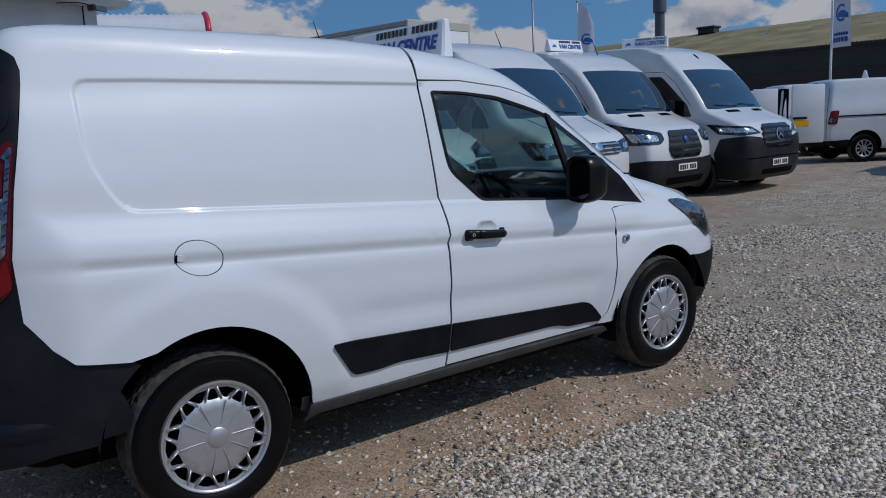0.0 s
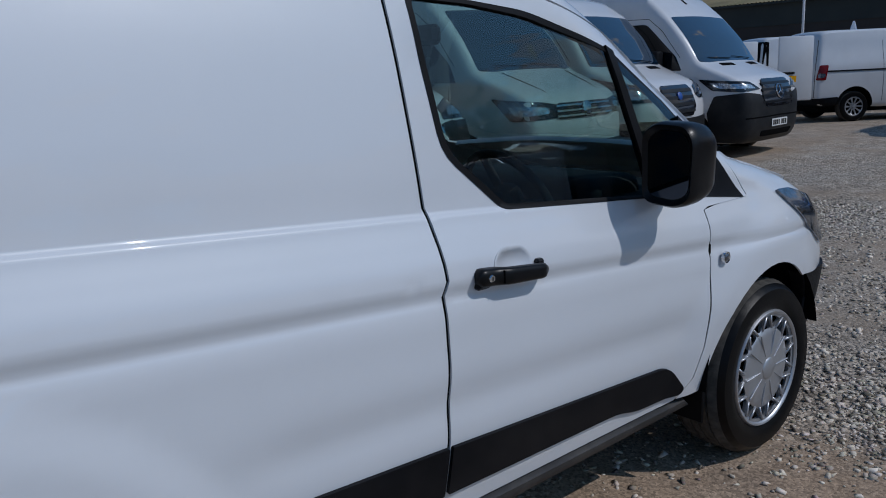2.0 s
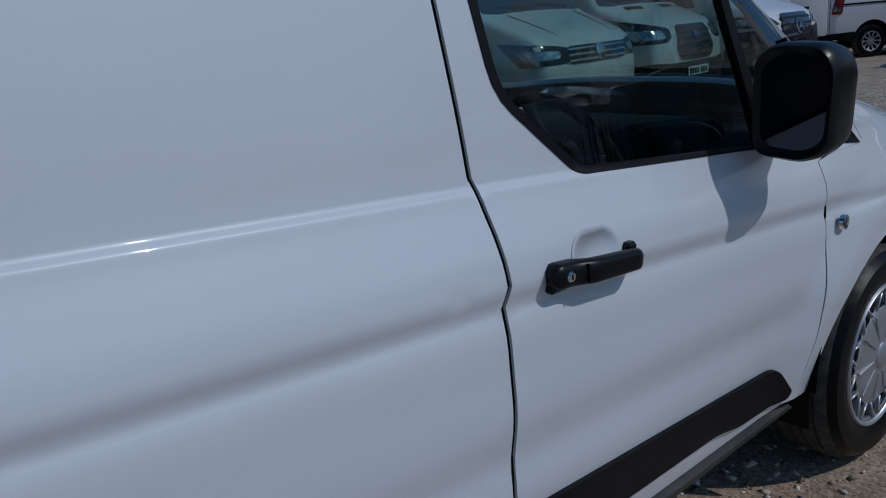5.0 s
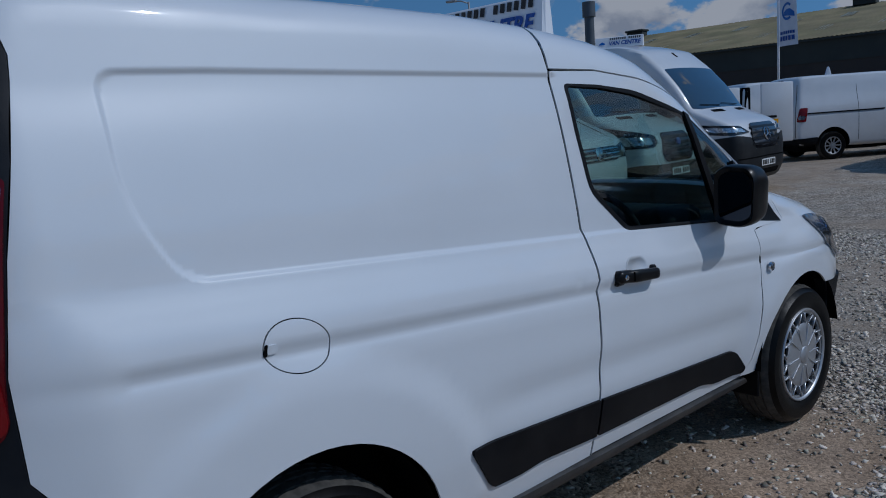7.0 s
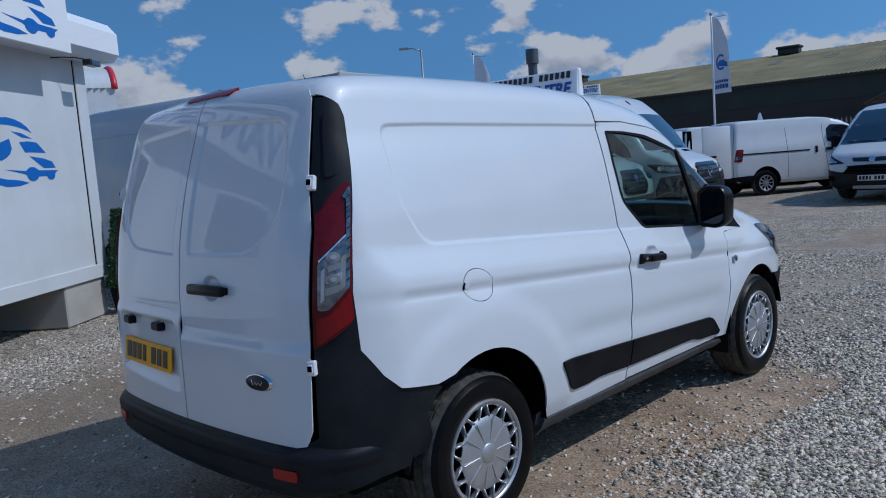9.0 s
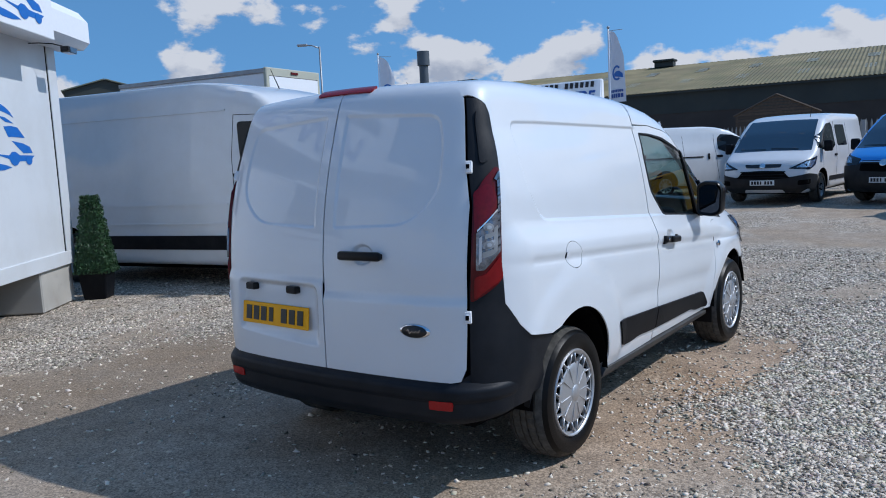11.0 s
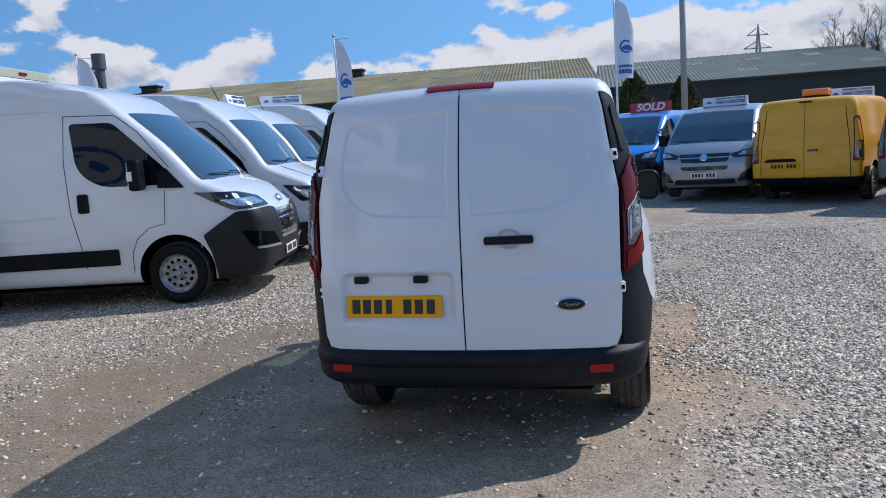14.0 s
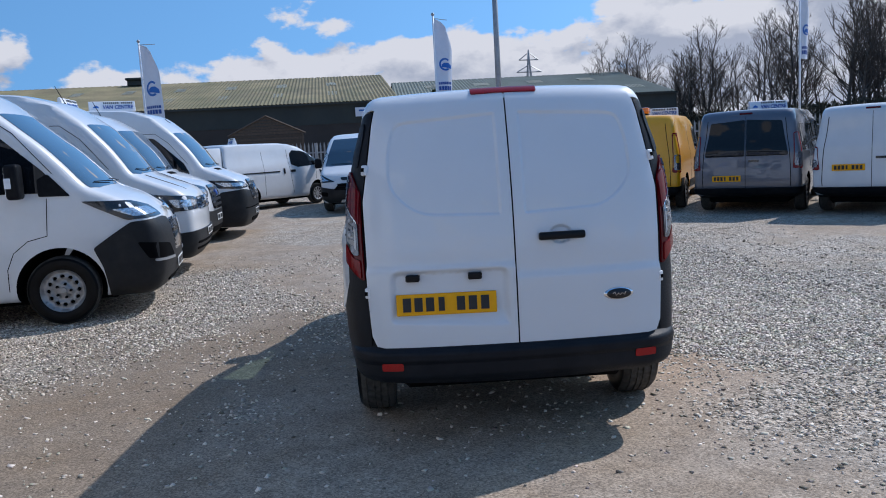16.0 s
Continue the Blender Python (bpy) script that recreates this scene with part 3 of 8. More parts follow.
def ground_material():
    m = bpy.data.materials.new("gravel")
    m.use_nodes = True
    t = m.node_tree
    b = t.nodes["Principled BSDF"]
    co = t.nodes.new("ShaderNodeTexCoord")

    def noise_node(scale, detail=6.0, rough=0.6):
        n = t.nodes.new("ShaderNodeTexNoise")
        n.inputs["Scale"].default_value, n.inputs["Detail"].default_value, n.inputs["Roughness"].default_value = scale, detail, rough
        t.links.new(co.outputs["Object"], n.inputs["Vector"])
        return n

    def ramp_node(src, p0, c0, p1, c1):
        r = t.nodes.new("ShaderNodeValToRGB")
        r.color_ramp.elements[0].position, r.color_ramp.elements[1].position = p0, p1
        r.color_ramp.elements[0].color, r.color_ramp.elements[1].color = (*c0, 1), (*c1, 1)
        t.links.new(src, r.inputs[0])
        return r

    def mix_node(kind, fac, a, c):
        n = t.nodes.new("ShaderNodeMixRGB")
        n.blend_type = kind
        for i, v in enumerate((fac, a, c)):
            if isinstance(v, (int, float)):
                n.inputs[i].default_value = v
            elif isinstance(v, tuple):
                n.inputs[i].default_value = (*v, 1)
            else:
                t.links.new(v, n.inputs[i])
        return n

    stones = t.nodes.new("ShaderNodeTexVoronoi")
    stones.distance = "CHEBYCHEV"
    stones.inputs["Scale"].default_value, stones.inputs["Randomness"].default_value = 52.0, 1.0
    t.links.new(co.outputs["Object"], stones.inputs["Vector"])
    grit = t.nodes.new("ShaderNodeTexVoronoi")
    grit.inputs["Scale"].default_value = 110.0
    t.links.new(co.outputs["Object"], grit.inputs["Vector"])
    # each stone has a grey of its own
    # the low dark end also puts shade between loose stones into the colour
    tone = ramp_node(stones.outputs["Color"], 0.15, (0.115, 0.098, 0.076), 0.85, (0.72, 0.64, 0.54))
    tone2 = ramp_node(grit.outputs["Color"], 0.2, (0.235, 0.193, 0.148), 0.9, (0.54, 0.450, 0.355))
    patch = t.nodes.new("ShaderNodeAttribute")
    patch.attribute_name = "worn"
    rag = noise_node(5.0, 6.0, 0.7)
    add = t.nodes.new("ShaderNodeMath")
    add.operation = "MULTIPLY_ADD"
    add.inputs[1].default_value = 0.55
    t.links.new(rag.outputs["Fac"], add.inputs[0])
    t.links.new(patch.outputs["Fac"], add.inputs[2])
    dirt_mask = ramp_node(add.outputs[0], 0.68, (0, 0, 0), 0.88, (1, 1, 1))
    base = mix_node("MIX", dirt_mask.outputs[0], tone.outputs[0], tone2.outputs[0])
    brown = noise_node(1.1, 6.0, 0.65)
    bm_ = ramp_node(brown.outputs["Fac"], 0.38, (1.0, 1.0, 1.0), 0.68, (0.90, 0.83, 0.74))
    c2 = mix_node("MULTIPLY", 1.0, base.outputs[0], bm_.outputs[0])
    moss = noise_node(0.8, 8.0, 0.7)
    mm = ramp_node(moss.outputs["Fac"], 0.60, (0, 0, 0), 0.74, (0.45, 0.45, 0.45))
    c3 = mix_node("MIX", mm.outputs[0], c2.outputs[0], (0.10, 0.10, 0.05))
    big = noise_node(0.11, 4.0, 0.5)
    bt = ramp_node(big.outputs["Fac"], 0.3, (0.82, 0.82, 0.82), 0.7, (1.12, 1.11, 1.10))
    c4 = mix_node("MULTIPLY", 1.0, c3.outputs[0], bt.outputs[0])
    mid = noise_node(3.2, 8.0, 0.72)
    mt = ramp_node(mid.outputs["Fac"], 0.34, (0.74, 0.72, 0.70), 0.66, (1.18, 1.17, 1.16))
    c4 = mix_node("MULTIPLY", 1.0, c4.outputs[0], mt.outputs[0])
    # damp ground beside the row of vans
    damp = t.nodes.new("ShaderNodeAttribute")
    damp.attribute_name = "damp"
    rag2 = t.nodes.new("ShaderNodeMath")
    rag2.operation = "MULTIPLY"
    t.links.new(damp.outputs["Fac"], rag2.inputs[0])
    t.links.new(ramp_node(mid.outputs["Fac"], 0.30, (0.5, 0.5, 0.5), 0.60, (1, 1, 1)).outputs[0], rag2.inputs[1])
    c4 = mix_node("MULTIPLY", rag2.outputs[0], c4.outputs[0], (0.66, 0.63, 0.58))
    # brown clay trodden out beside the small van
    clay = t.nodes.new("ShaderNodeAttribute")
    clay.attribute_name = "clay"
    c4 = mix_node("MULTIPLY", clay.outputs["Fac"], c4.outputs[0], (1.14, 0.96, 0.80))
    t.links.new(c4.outputs[0], b.inputs["Base Color"])
    b.inputs["Roughness"].default_value = 0.9
    hs = t.nodes.new("ShaderNodeMath")
    hs.operation = "SUBTRACT"
    hs.inputs[0].default_value = 1.0
    t.links.new(stones.outputs["Distance"], hs.inputs[1])
    bare = t.nodes.new("ShaderNodeMapRange")
    bare.inputs["To Min"].default_value, bare.inputs["To Max"].default_value = 1.0, 0.12
    t.links.new(dirt_mask.outputs[0], bare.inputs["Value"])
    hm = t.nodes.new("ShaderNodeMath")
    hm.operation = "MULTIPLY"
    t.links.new(hs.outputs[0], hm.inputs[0])
    t.links.new(bare.outputs[0], hm.inputs[1])
    bump1 = t.nodes.new("ShaderNodeBump")
    bump1.inputs["Strength"].default_value, bump1.inputs["Distance"].default_value = 1.0, 0.016
    t.links.new(hm.outputs[0], bump1.inputs["Height"])
    fine = noise_node(160.0, 4.0, 0.7)
    bump2 = t.nodes.new("ShaderNodeBump")
    bump2.inputs["Strength"].default_value, bump2.inputs["Distance"].default_value = 0.55, 0.006
    t.links.new(fine.outputs["Fac"], bump2.inputs["Height"])
    t.links.new(bump1.outputs[0], bump2.inputs["Normal"])
    t.links.new(bump2.outputs[0], b.inputs["Normal"])
    return m


GRAVEL = ground_material()


def lie(x, y):
    """Height of the yard: shallow ruts and dips, level under the parked van."""
    h = 0.016 * noise.noise(Vector((x * 0.55, y * 0.55, 3.1))) + 0.008 * noise.noise(Vector((x * 1.9, y * 1.9, 7.7)))
    return h - 0.004 - 0.028 * math.exp(-((x - 1.8) / 3.0) ** 2 - (y / 2.0) ** 2) + 0.02 * min(max(x - 11.0, 0.0), 6.0)


def worn(x, y):
    """How far the gravel is worn to dirt: a track past the van and patches elsewhere, 0 to 1."""
    n = 0.5 + 0.9 * noise.fractal(Vector((x * 0.30 + 4.0, y * 0.30, 1.5)), 1.0, 2.0, 4) + 0.42 * noise.noise(Vector((x * 0.75, y * 1.25 + 2.0, 6.3)))
    near = min(max((x - 0.9) / 1.2, 0.0), 1.0)
    d = y + 0.10 * x - 0.35
    track = 1 - min(max((abs(d) - (1.75 - (0.42 * near if d < 0 else 0.0))) / (0.9 - (0.6 * near if d < 0 else 0.0)), 0), 1)
    track *= 1 - 0.6 * min(max((x - 3.5) / 0.9, 0.0), 1.0)
    bed = 0.50 * near * min(max((-1.42 - y + 0.25 * noise.noise(Vector((x * 1.7, y * 1.7, 9.0)))) / 0.3, 0.0), 1.0) * min(max((6.5 - x) / 1.5, 0.0), 1.0)
    rut = max(0.0, 1 - abs(y + 0.35 * x - 3.2) / 0.55) * (1 if x < 4 else 0.5)
    lane = max(0.0, 1 - abs(y - 1.3 - 0.35 * (x - 5)) / 1.6) * 0.95 if x > 4 else 0
    heap = 0.75 * math.exp(-((x - 0.72) / 0.75) ** 2 - ((y - 1.62) / 0.42) ** 2) + 0.55 * math.exp(-((x + 0.45) / 0.5) ** 2 - ((y - 0.95) / 0.25) ** 2) + 0.6 * math.exp(-((x - 2.6) / 0.8) ** 2 - ((y - 2.1) / 0.35) ** 2)
    return min(max(0.62 * max(track, rut, lane) + 0.76 * (n - 0.25) - heap - bed, 0.0), 1.0)


def spaced(lo, hi, near0, near1, fine, grow):
    vals, v = [near0], near0
    while v < near1:
        v += fine
        vals.append(v)
    s = fine
    while vals[-1] < hi:
        s *= grow
        vals.append(min(vals[-1] + s, hi))
    s = fine
    while vals[0] > lo:
        s *= grow
        vals.insert(0, max(vals[0] - s, lo))
    return vals


gxs, gys = spaced(-900, 1500, -4, 14, 0.18, 1.25), spaced(-1200, 1200, -6, 7, 0.18, 1.25)
gv = [(x, y, lie(x, y) if abs(x) < 40 and abs(y) < 40 else 0.0) for x in gxs for y in gys]
ny_ = len(gys)
gf = [(i * ny_ + j, (i + 1) * ny_ + j, (i + 1) * ny_ + j + 1, i * ny_ + j + 1) for i in range(len(gxs) - 1) for j in range(ny_ - 1)]
gme = bpy.data.meshes.new("ground")
gme.from_pydata(gv, [], gf)
gme.polygons.foreach_set("use_smooth", [True] * len(gme.polygons))
wat = gme.attributes.new("worn", "FLOAT", "POINT")
wat.data.foreach_set("value", [worn(v[0], v[1]) for v in gv])
wat = gme.attributes.new("damp", "FLOAT", "POINT")
wat.data.foreach_set("value", [min(max((v[1] - 1.2 + 0.25 * v[0]) / 1.2, 0.0), 1.0) * min(max((4.2 - v[1]) / 1.0, 0.0), 1.0) * min(max((5.0 - v[0]) / 2.0, 0.0), 1.0) for v in gv])
wat = gme.attributes.new("clay", "FLOAT", "POINT")
wat.data.foreach_set("value", [math.exp(-((v[0] - 2.3) / 1.6) ** 2 - ((v[1] + 1.15) / 0.55) ** 2) for v in gv])
tagged(link("ground", gme, GRAVEL), "grey gravel yard with worn brown dirt patches", "ground", kind="structure")


# loose stones, thick on the gravel and sparse on the worn track
def loose_stones():
    rg = np.random.default_rng(4)
    cube = np.array([(x, y, z) for x in (-1, 1) for y in (-1, 1) for z in (-1, 1)], float) * 0.70
    fi = np.array([(0, 1, 3), (0, 3, 2), (4, 6, 7), (4, 7, 5), (0, 4, 5), (0, 5, 1), (2, 3, 7), (2, 7, 6), (0, 2, 6), (0, 6, 4), (1, 5, 7), (1, 7, 3)])
    spots = []
    for x0, x1, y0, y1, n, smin, smax in ((-2.6, 4.5, -4.6, 5.0, 96000, 0.005, 0.016), (1.5, 9.0, -3.6, 3.5, 60000, 0.006, 0.018), (-2.6, 9.0, -5.5, 7.5, 20000, 0.008, 0.020), (1.0, 5.6, -3.4, -1.0, 52000, 0.006, 0.016)):
        px, py = rg.uniform(x0, x1, n), rg.uniform(y0, y1, n)
        for a, b in zip(px, py):
            w = worn(a, b)
            w = 0.75 if abs(b) < 0.8 and 0.2 < a < 4.2 else w
            if rg.random() < 0.045 + 0.955 * (1 - min(max((w + rg.normal(0, 0.14) - 0.22) / 0.42, 0), 1)):
                spots.append((a, b, lie(a, b), smin + (smax - smin) * rg.random() ** 1.9))
    # larger stones lie about on dirt and gravel alike
    for a, b in zip(rg.uniform(-2.6, 8.5, 1200), rg.uniform(-4.6, 5.5, 1200)):
        spots.append((a, b, lie(a, b), 0.008 + 0.013 * rg.random() ** 2.5))
    n = len(spots)
    S = np.array(spots)
    a = rg.uniform(0, 6.283, n)
    sc = np.stack([rg.uniform(0.8, 1.5, n), rg.uniform(0.7, 1.1, n), rg.uniform(0.30, 0.55, n)], 1) * S[:, 3:4]
    V = (cube[None] + rg.uniform(-0.42, 0.42, (n, 8, 3))) * sc[:, None]
    tl = rg.normal(0, 0.45, n)
    V = np.stack([V[..., 0] * np.cos(tl)[:, None] - V[..., 2] * np.sin(tl)[:, None], V[..., 1], V[..., 0] * np.sin(tl)[:, None] + V[..., 2] * np.cos(tl)[:, None]], -1)
    V = np.stack([V[..., 0] * np.cos(a)[:, None] - V[..., 1] * np.sin(a)[:, None], V[..., 0] * np.sin(a)[:, None] + V[..., 1] * np.cos(a)[:, None], V[..., 2]], -1)
    V = V + (S[:, :3] + np.stack([0 * a, 0 * a, sc[:, 2] * 0.12], 1))[:, None]
    F = fi[None] + 8 * np.arange(n)[:, None, None]
    me = bpy.data.meshes.new("loose_stones")
    me.vertices.add(8 * n)
    me.vertices.foreach_set("co", V.reshape(-1))
    me.loops.add(36 * n)
    me.loops.foreach_set("vertex_index", F.reshape(-1).astype(np.int32))
    me.polygons.add(12 * n)
    me.polygons.foreach_set("loop_start", np.arange(0, 36 * n, 3, dtype=np.int32))
    me.update(calc_edges=True)
    m = bpy.data.materials.new("gravel_stone")
    m.use_nodes = True
    t_ = m.node_tree
    b = t_.nodes["Principled BSDF"]
    g = t_.nodes.new("ShaderNodeNewGeometry")
    r = t_.nodes.new("ShaderNodeValToRGB")
    r.color_ramp.elements[0].color, r.color_ramp.elements[1].color = (0.16, 0.132, 0.098, 1), (0.86, 0.755, 0.625, 1)
    e = r.color_ramp.elements.new(0.5)
    e.color = (0.52, 0.450, 0.362, 1)
    t_.links.new(g.outputs["Random Per Island"], r.inputs[0])
    nz = t_.nodes.new("ShaderNodeTexNoise")
    nz.inputs["Scale"].default_value = 90.0
    mx = t_.nodes.new("ShaderNodeMixRGB")
    mx.blend_type, mx.inputs[0].default_value = "SOFT_LIGHT", 0.6
    t_.links.new(r.outputs[0], mx.inputs[1])
    t_.links.new(nz.outputs["Color"], mx.inputs[2])
    t_.links.new(mx.outputs[0], b.inputs["Base Color"])
    b.inputs["Specular IOR Level"].default_value = 0.25
    b.inputs["Roughness"].default_value = 0.85
    tagged(link("loose_stones", me, m), "loose grey limestone chippings on the yard", "gravel", kind="stuff")


loose_stones()


# ---- the warehouse behind the yard ----
def corrugated(name, a, b, c, d, pitch, depth, mat, parent, label=""):
    """Ribbed sheet between the lines a-b (eave) and d-c (ridge)."""
    a, b, c, d = (Vector(v) for v in (a, b, c, d))
    n = int((b - a).length / pitch) * 2
    up = ((b - a).cross(d - a)).normalized()
    verts, faces = [], []
    for i in range(n + 1):
        u = i / n
        o = up * (depth if i % 2 else 0)
        verts += [a.lerp(b, u) + o, d.lerp(c, u) + o]
    faces = [(2 * i, 2 * i + 2, 2 * i + 3, 2 * i + 1) for i in range(n)]
    me = bpy.data.meshes.new(name)
    me.from_pydata([tuple(v) for v in verts], [], faces)
    return link(name, me, mat, parent, label)


def slab(name, a, b, z0, z1, thick, mat, parent, label=""):
    """An upright wall from a to b in plan, thick to its back."""
    a, b = Vector((*a, 0)), Vector((*b, 0))
    ln = (b - a).length
    m = Matrix.Translation(a) @ Matrix.Rotation(math.atan2(b.y - a.y, b.x - a.x), 4, "Z")
    return part(name, boxed(0, ln, 0, thick, z0, z1, m=m), mat, parent, label)


def warehouse(name, label, a, b, eave, ridge, depth, roofmat, lights, vents, low=4.1):
    """A long shed whose front runs from a to b (left to right seen from the yard)."""
    w = thing(name, label, "warehouse")
    A, B = Vector((*a, 0)), Vector((*b, 0))
    d = (B - A).normalized()
    back = Vector((-d.y, d.x, 0))
    back = back if back.x > 0 else -back
    ln = (B - A).length
    E = Vector((0, 0, eave))
    R = Vector((0, 0, ridge))
    slab("wall", b, a, low, eave, 0.3, SHEET_WALL, w, "dark green profiled upper wall")
    # the wall behind the rails carries the shade of the gaps in its colour
    slab("wall", b, a, 0, low, 0.25, SLAT_SHADE, w, "brown slatted lower wall")
    for i in range(int((low - 0.3) / 0.27)):
        z = 0.25 + i * 0.27
        q = slab("wall_rail", (B - back * 0.03).xy, (A - back * 0.03).xy, z, z + 0.15, 0.08, SHUTTER, w)
    over = -back * 0.5
    corrugated("roof", A + E + over, B + E + over, B + R + back * depth, A + R + back * depth, 0.33, 0.07, roofmat, w, "corrugated sheet roof")
    corrugated("roof", B + E + back * depth * 2, A + E + back * depth * 2, A + R + back * depth, B + R + back * depth, 0.6, 0.07, roofmat, w)
    slab("gutter", (B + over).xy, (A + over).xy, eave - 0.16, eave - 0.02, 0.16, SHEET_WALL, w)
    for p in (A, B):
        q = p + back * depth * 2
        bm = bmesh.new()
        vs = [bm.verts.new(v) for v in (p, q, q + E, p + back * depth + R, p + E)]
        bm.faces.new(vs)
        bmesh.ops.solidify(bm, geom=bm.faces[:], thickness=0.2)
        part("gable_wall", bm, SHEET_WALL, w)
    slope = (back * depth + R - E)
    nrm = d.cross(slope).normalized()
    nrm = nrm if nrm.z > 0 else -nrm
    for u, v0, v1, wd in lights:
        p = A + d * (u * ln) + E
        bm = bmesh.new()
        o = nrm * 0.10
        vs = [bm.verts.new(x + o) for x in (p + slope * v0, p + d * wd + slope * v0, p + d * wd + slope * v1, p + slope * v1)]
        bm.faces.new(vs)
        bmesh.ops.solidify(bm, geom=bm.faces[:], thickness=0.03)
        part("rooflight", bm, ROOFLIGHT, w)
    for u in vents:
        p = A + d * (u * ln) + back * depth * 0.97 + Vector((0, 0, ridge - 0.1))
        bm = boxed(-1.0, 1.0, -0.6, 0.6, 0, 0.55, 0.05)
        box(bm, -1.15, 1.15, -0.8, 0.8, 0.55, 0.8, 0.08)
        bmesh.ops.transform(bm, matrix=Matrix.Translation(p) @ Matrix.Rotation(math.atan2(d.y, d.x), 4, "Z"), verts=bm.verts[:])
        part("ridge_vent", bm, SHEET_WALL, w)
    return w


warehouse("warehouse", "long dark green warehouse with a mossy corrugated roof", (58, 75), (65.5, 1.1), 5.9, 9.9, 20, ROOF_MOSS,
               [(u, v, v + 0.13, 1.0) for u in np.arange(0.06, 0.97, 0.066) for v in (0.22, 0.58)], (0.33, 0.655, 0.05))
warehouse("warehouse", "dark green shed with a grey-green sheet roof and rooflights", (69, 1.45), (70, -24.5), 5.6, 9.0, 17, ROOF_GREY,
               [(u, v, v + 0.12, 1.6) for u, v in ((0.03, 0.2), (0.13, 0.62), (0.25, 0.2), (0.33, 0.62), (0.48, 0.2), (0.55, 0.62), (0.68, 0.2), (0.76, 0.62), (0.88, 0.2))], (), 0.9)

# ---- wheels ----
def wheel_parts(parent, x, y, r, width, style, side, rim_r=None, drop=0.0):
    """A wheel under parent at (x, y, r); side -1 faces right, +1 left."""
    rim_r = rim_r or r * 0.63
    hub = new("wheel")
    hub.parent = parent
    hub.matrix_basis = Matrix.Translation((x, y, r - drop)) @ (Matrix.Rotation(math.pi, 4, "Z") if side > 0 else Matrix())
    w = width
    rows = [(rim_r * 0.97, 0.02), (rim_r, -0.004), (rim_r + 0.012, -0.012), (r * 0.80, -0.016), (r * 0.90, -0.012), (r * 0.955, 0.008), (r * 0.985, 0.028)]
    for g in (0.22, 0.44, 0.60, 0.80):
        rows += [(r, w * (g - 0.035)), (r - 0.007, w * (g - 0.03)), (r - 0.007, w * (g + 0.01)), (r, w * (g + 0.015))]
    rows += [(r * 0.985, w - 0.028), (r * 0.94, w - 0.006), (r * 0.8, w), (rim_r, w - 0.01), (rim_r * 0.96, w - 0.03)]
    n = 160 if style == "cover" else 60
    bm = lathe(rows, n, (lambda j, k: -0.004 if 6 <= j <= 23 and (k + 2 * (j // 4)) % 4 == 0 else 0.0) if style == "cover" else None)
    for f in bm.faces:
        if sum(math.hypot(q.co.x, q.co.z) for q in f.verts) / len(f.verts) > r * 0.958:
            f.material_index = 1
    part("tyre", bm, [TYRE, TREAD], hub, smooth=True, angle=30)
    bm = lathe([(rim_r * 0.97, 0.02), (rim_r * 0.95, 0.05), (rim_r * 0.9, w * 0.5), (0.02, w * 0.52)], 40)
    part("wheel_barrel", bm, SEAM, hub, smooth=True, angle=30)

    if style == "steel":
        holes = [[(rim_r * 0.66 * math.cos(a) + 0.022 * math.cos(b), rim_r * 0.66 * math.sin(a) + 0.022 * math.sin(b)) for b in np.linspace(0, 2 * np.pi, 12, endpoint=False)] for a in np.linspace(0, 2 * np.pi, 12, endpoint=False)]
    elif style == "cover":
        holes = []
        for k in range(10):
            a0 = 2 * math.pi * k / 10

            def pol(rr, da, a0=a0):
                return (rr * math.cos(a0 + da), rr * math.sin(a0 + da))
            holes.append(rounded([pol(rim_r * 0.875, -0.215), pol(rim_r * 0.89, 0.0), pol(rim_r * 0.875, 0.215), pol(rim_r * 0.70, 0.055), pol(rim_r * 0.70, -0.055)], 0.008, 2))
            holes.append(rounded([pol(rim_r * 0.69, 0.155), pol(rim_r * 0.69, 0.473), pol(rim_r * 0.865, 0.370), pol(rim_r * 0.865, 0.258)], 0.008, 2))
    else:
        holes = []
        for k in range(5):
            a0 = 2 * math.pi * k / 5
            for s in (-1, 1):
                def pol(rr, da, a0=a0, s=s):
                    return (rr * math.cos(a0 + s * da), rr * math.sin(a0 + s * da))
                holes.append(rounded([pol(rim_r * 0.90, 0.08), pol(rim_r * 0.90, 0.50), pol(rim_r * 0.36, 0.52), pol(rim_r * 0.36, 0.20)], 0.012, 2))
    outer = [(rim_r * 0.985 * math.cos(a), rim_r * 0.985 * math.sin(a)) for a in np.linspace(0, 2 * np.pi, 60, endpoint=False)]
    v, f = triangulate(outer, holes, rim_r * 0.14)
    q = np.hypot(v[:, 0], v[:, 1]) / rim_r
    if style == "steel":
        yy = np.interp(q, [0, 0.28, 0.34, 0.5, 0.62, 0.8, 0.88, 1.0], [0.02, 0.02, 0.05, 0.052, 0.03, 0.05, 0.045, -0.01])
    elif style == "cover":
        yy = np.interp(q, [0, 0.66, 0.72, 0.9, 0.96, 1.0], [-0.014, -0.004, 0.004, 0.002, -0.012, -0.004])
    else:
        yy = np.interp(q, [0, 0.3, 0.8, 0.92, 1.0], [0.02, 0.014, 0.004, -0.010, -0.004])
    P = np.stack([v[:, 0], yy, v[:, 1]], 1)
    N = np.tile((0.0, -1.0, 0.0), (len(v), 1))
    gr = np.gradient(np.interp(np.linspace(0, 1, 200), np.sort(q), yy[np.argsort(q)]))
    sl = np.interp(q, np.linspace(0, 1, 200), gr) * 199 / rim_r
    rad = v / (np.hypot(v[:, 0], v[:, 1])[:, None] + 1e-9)
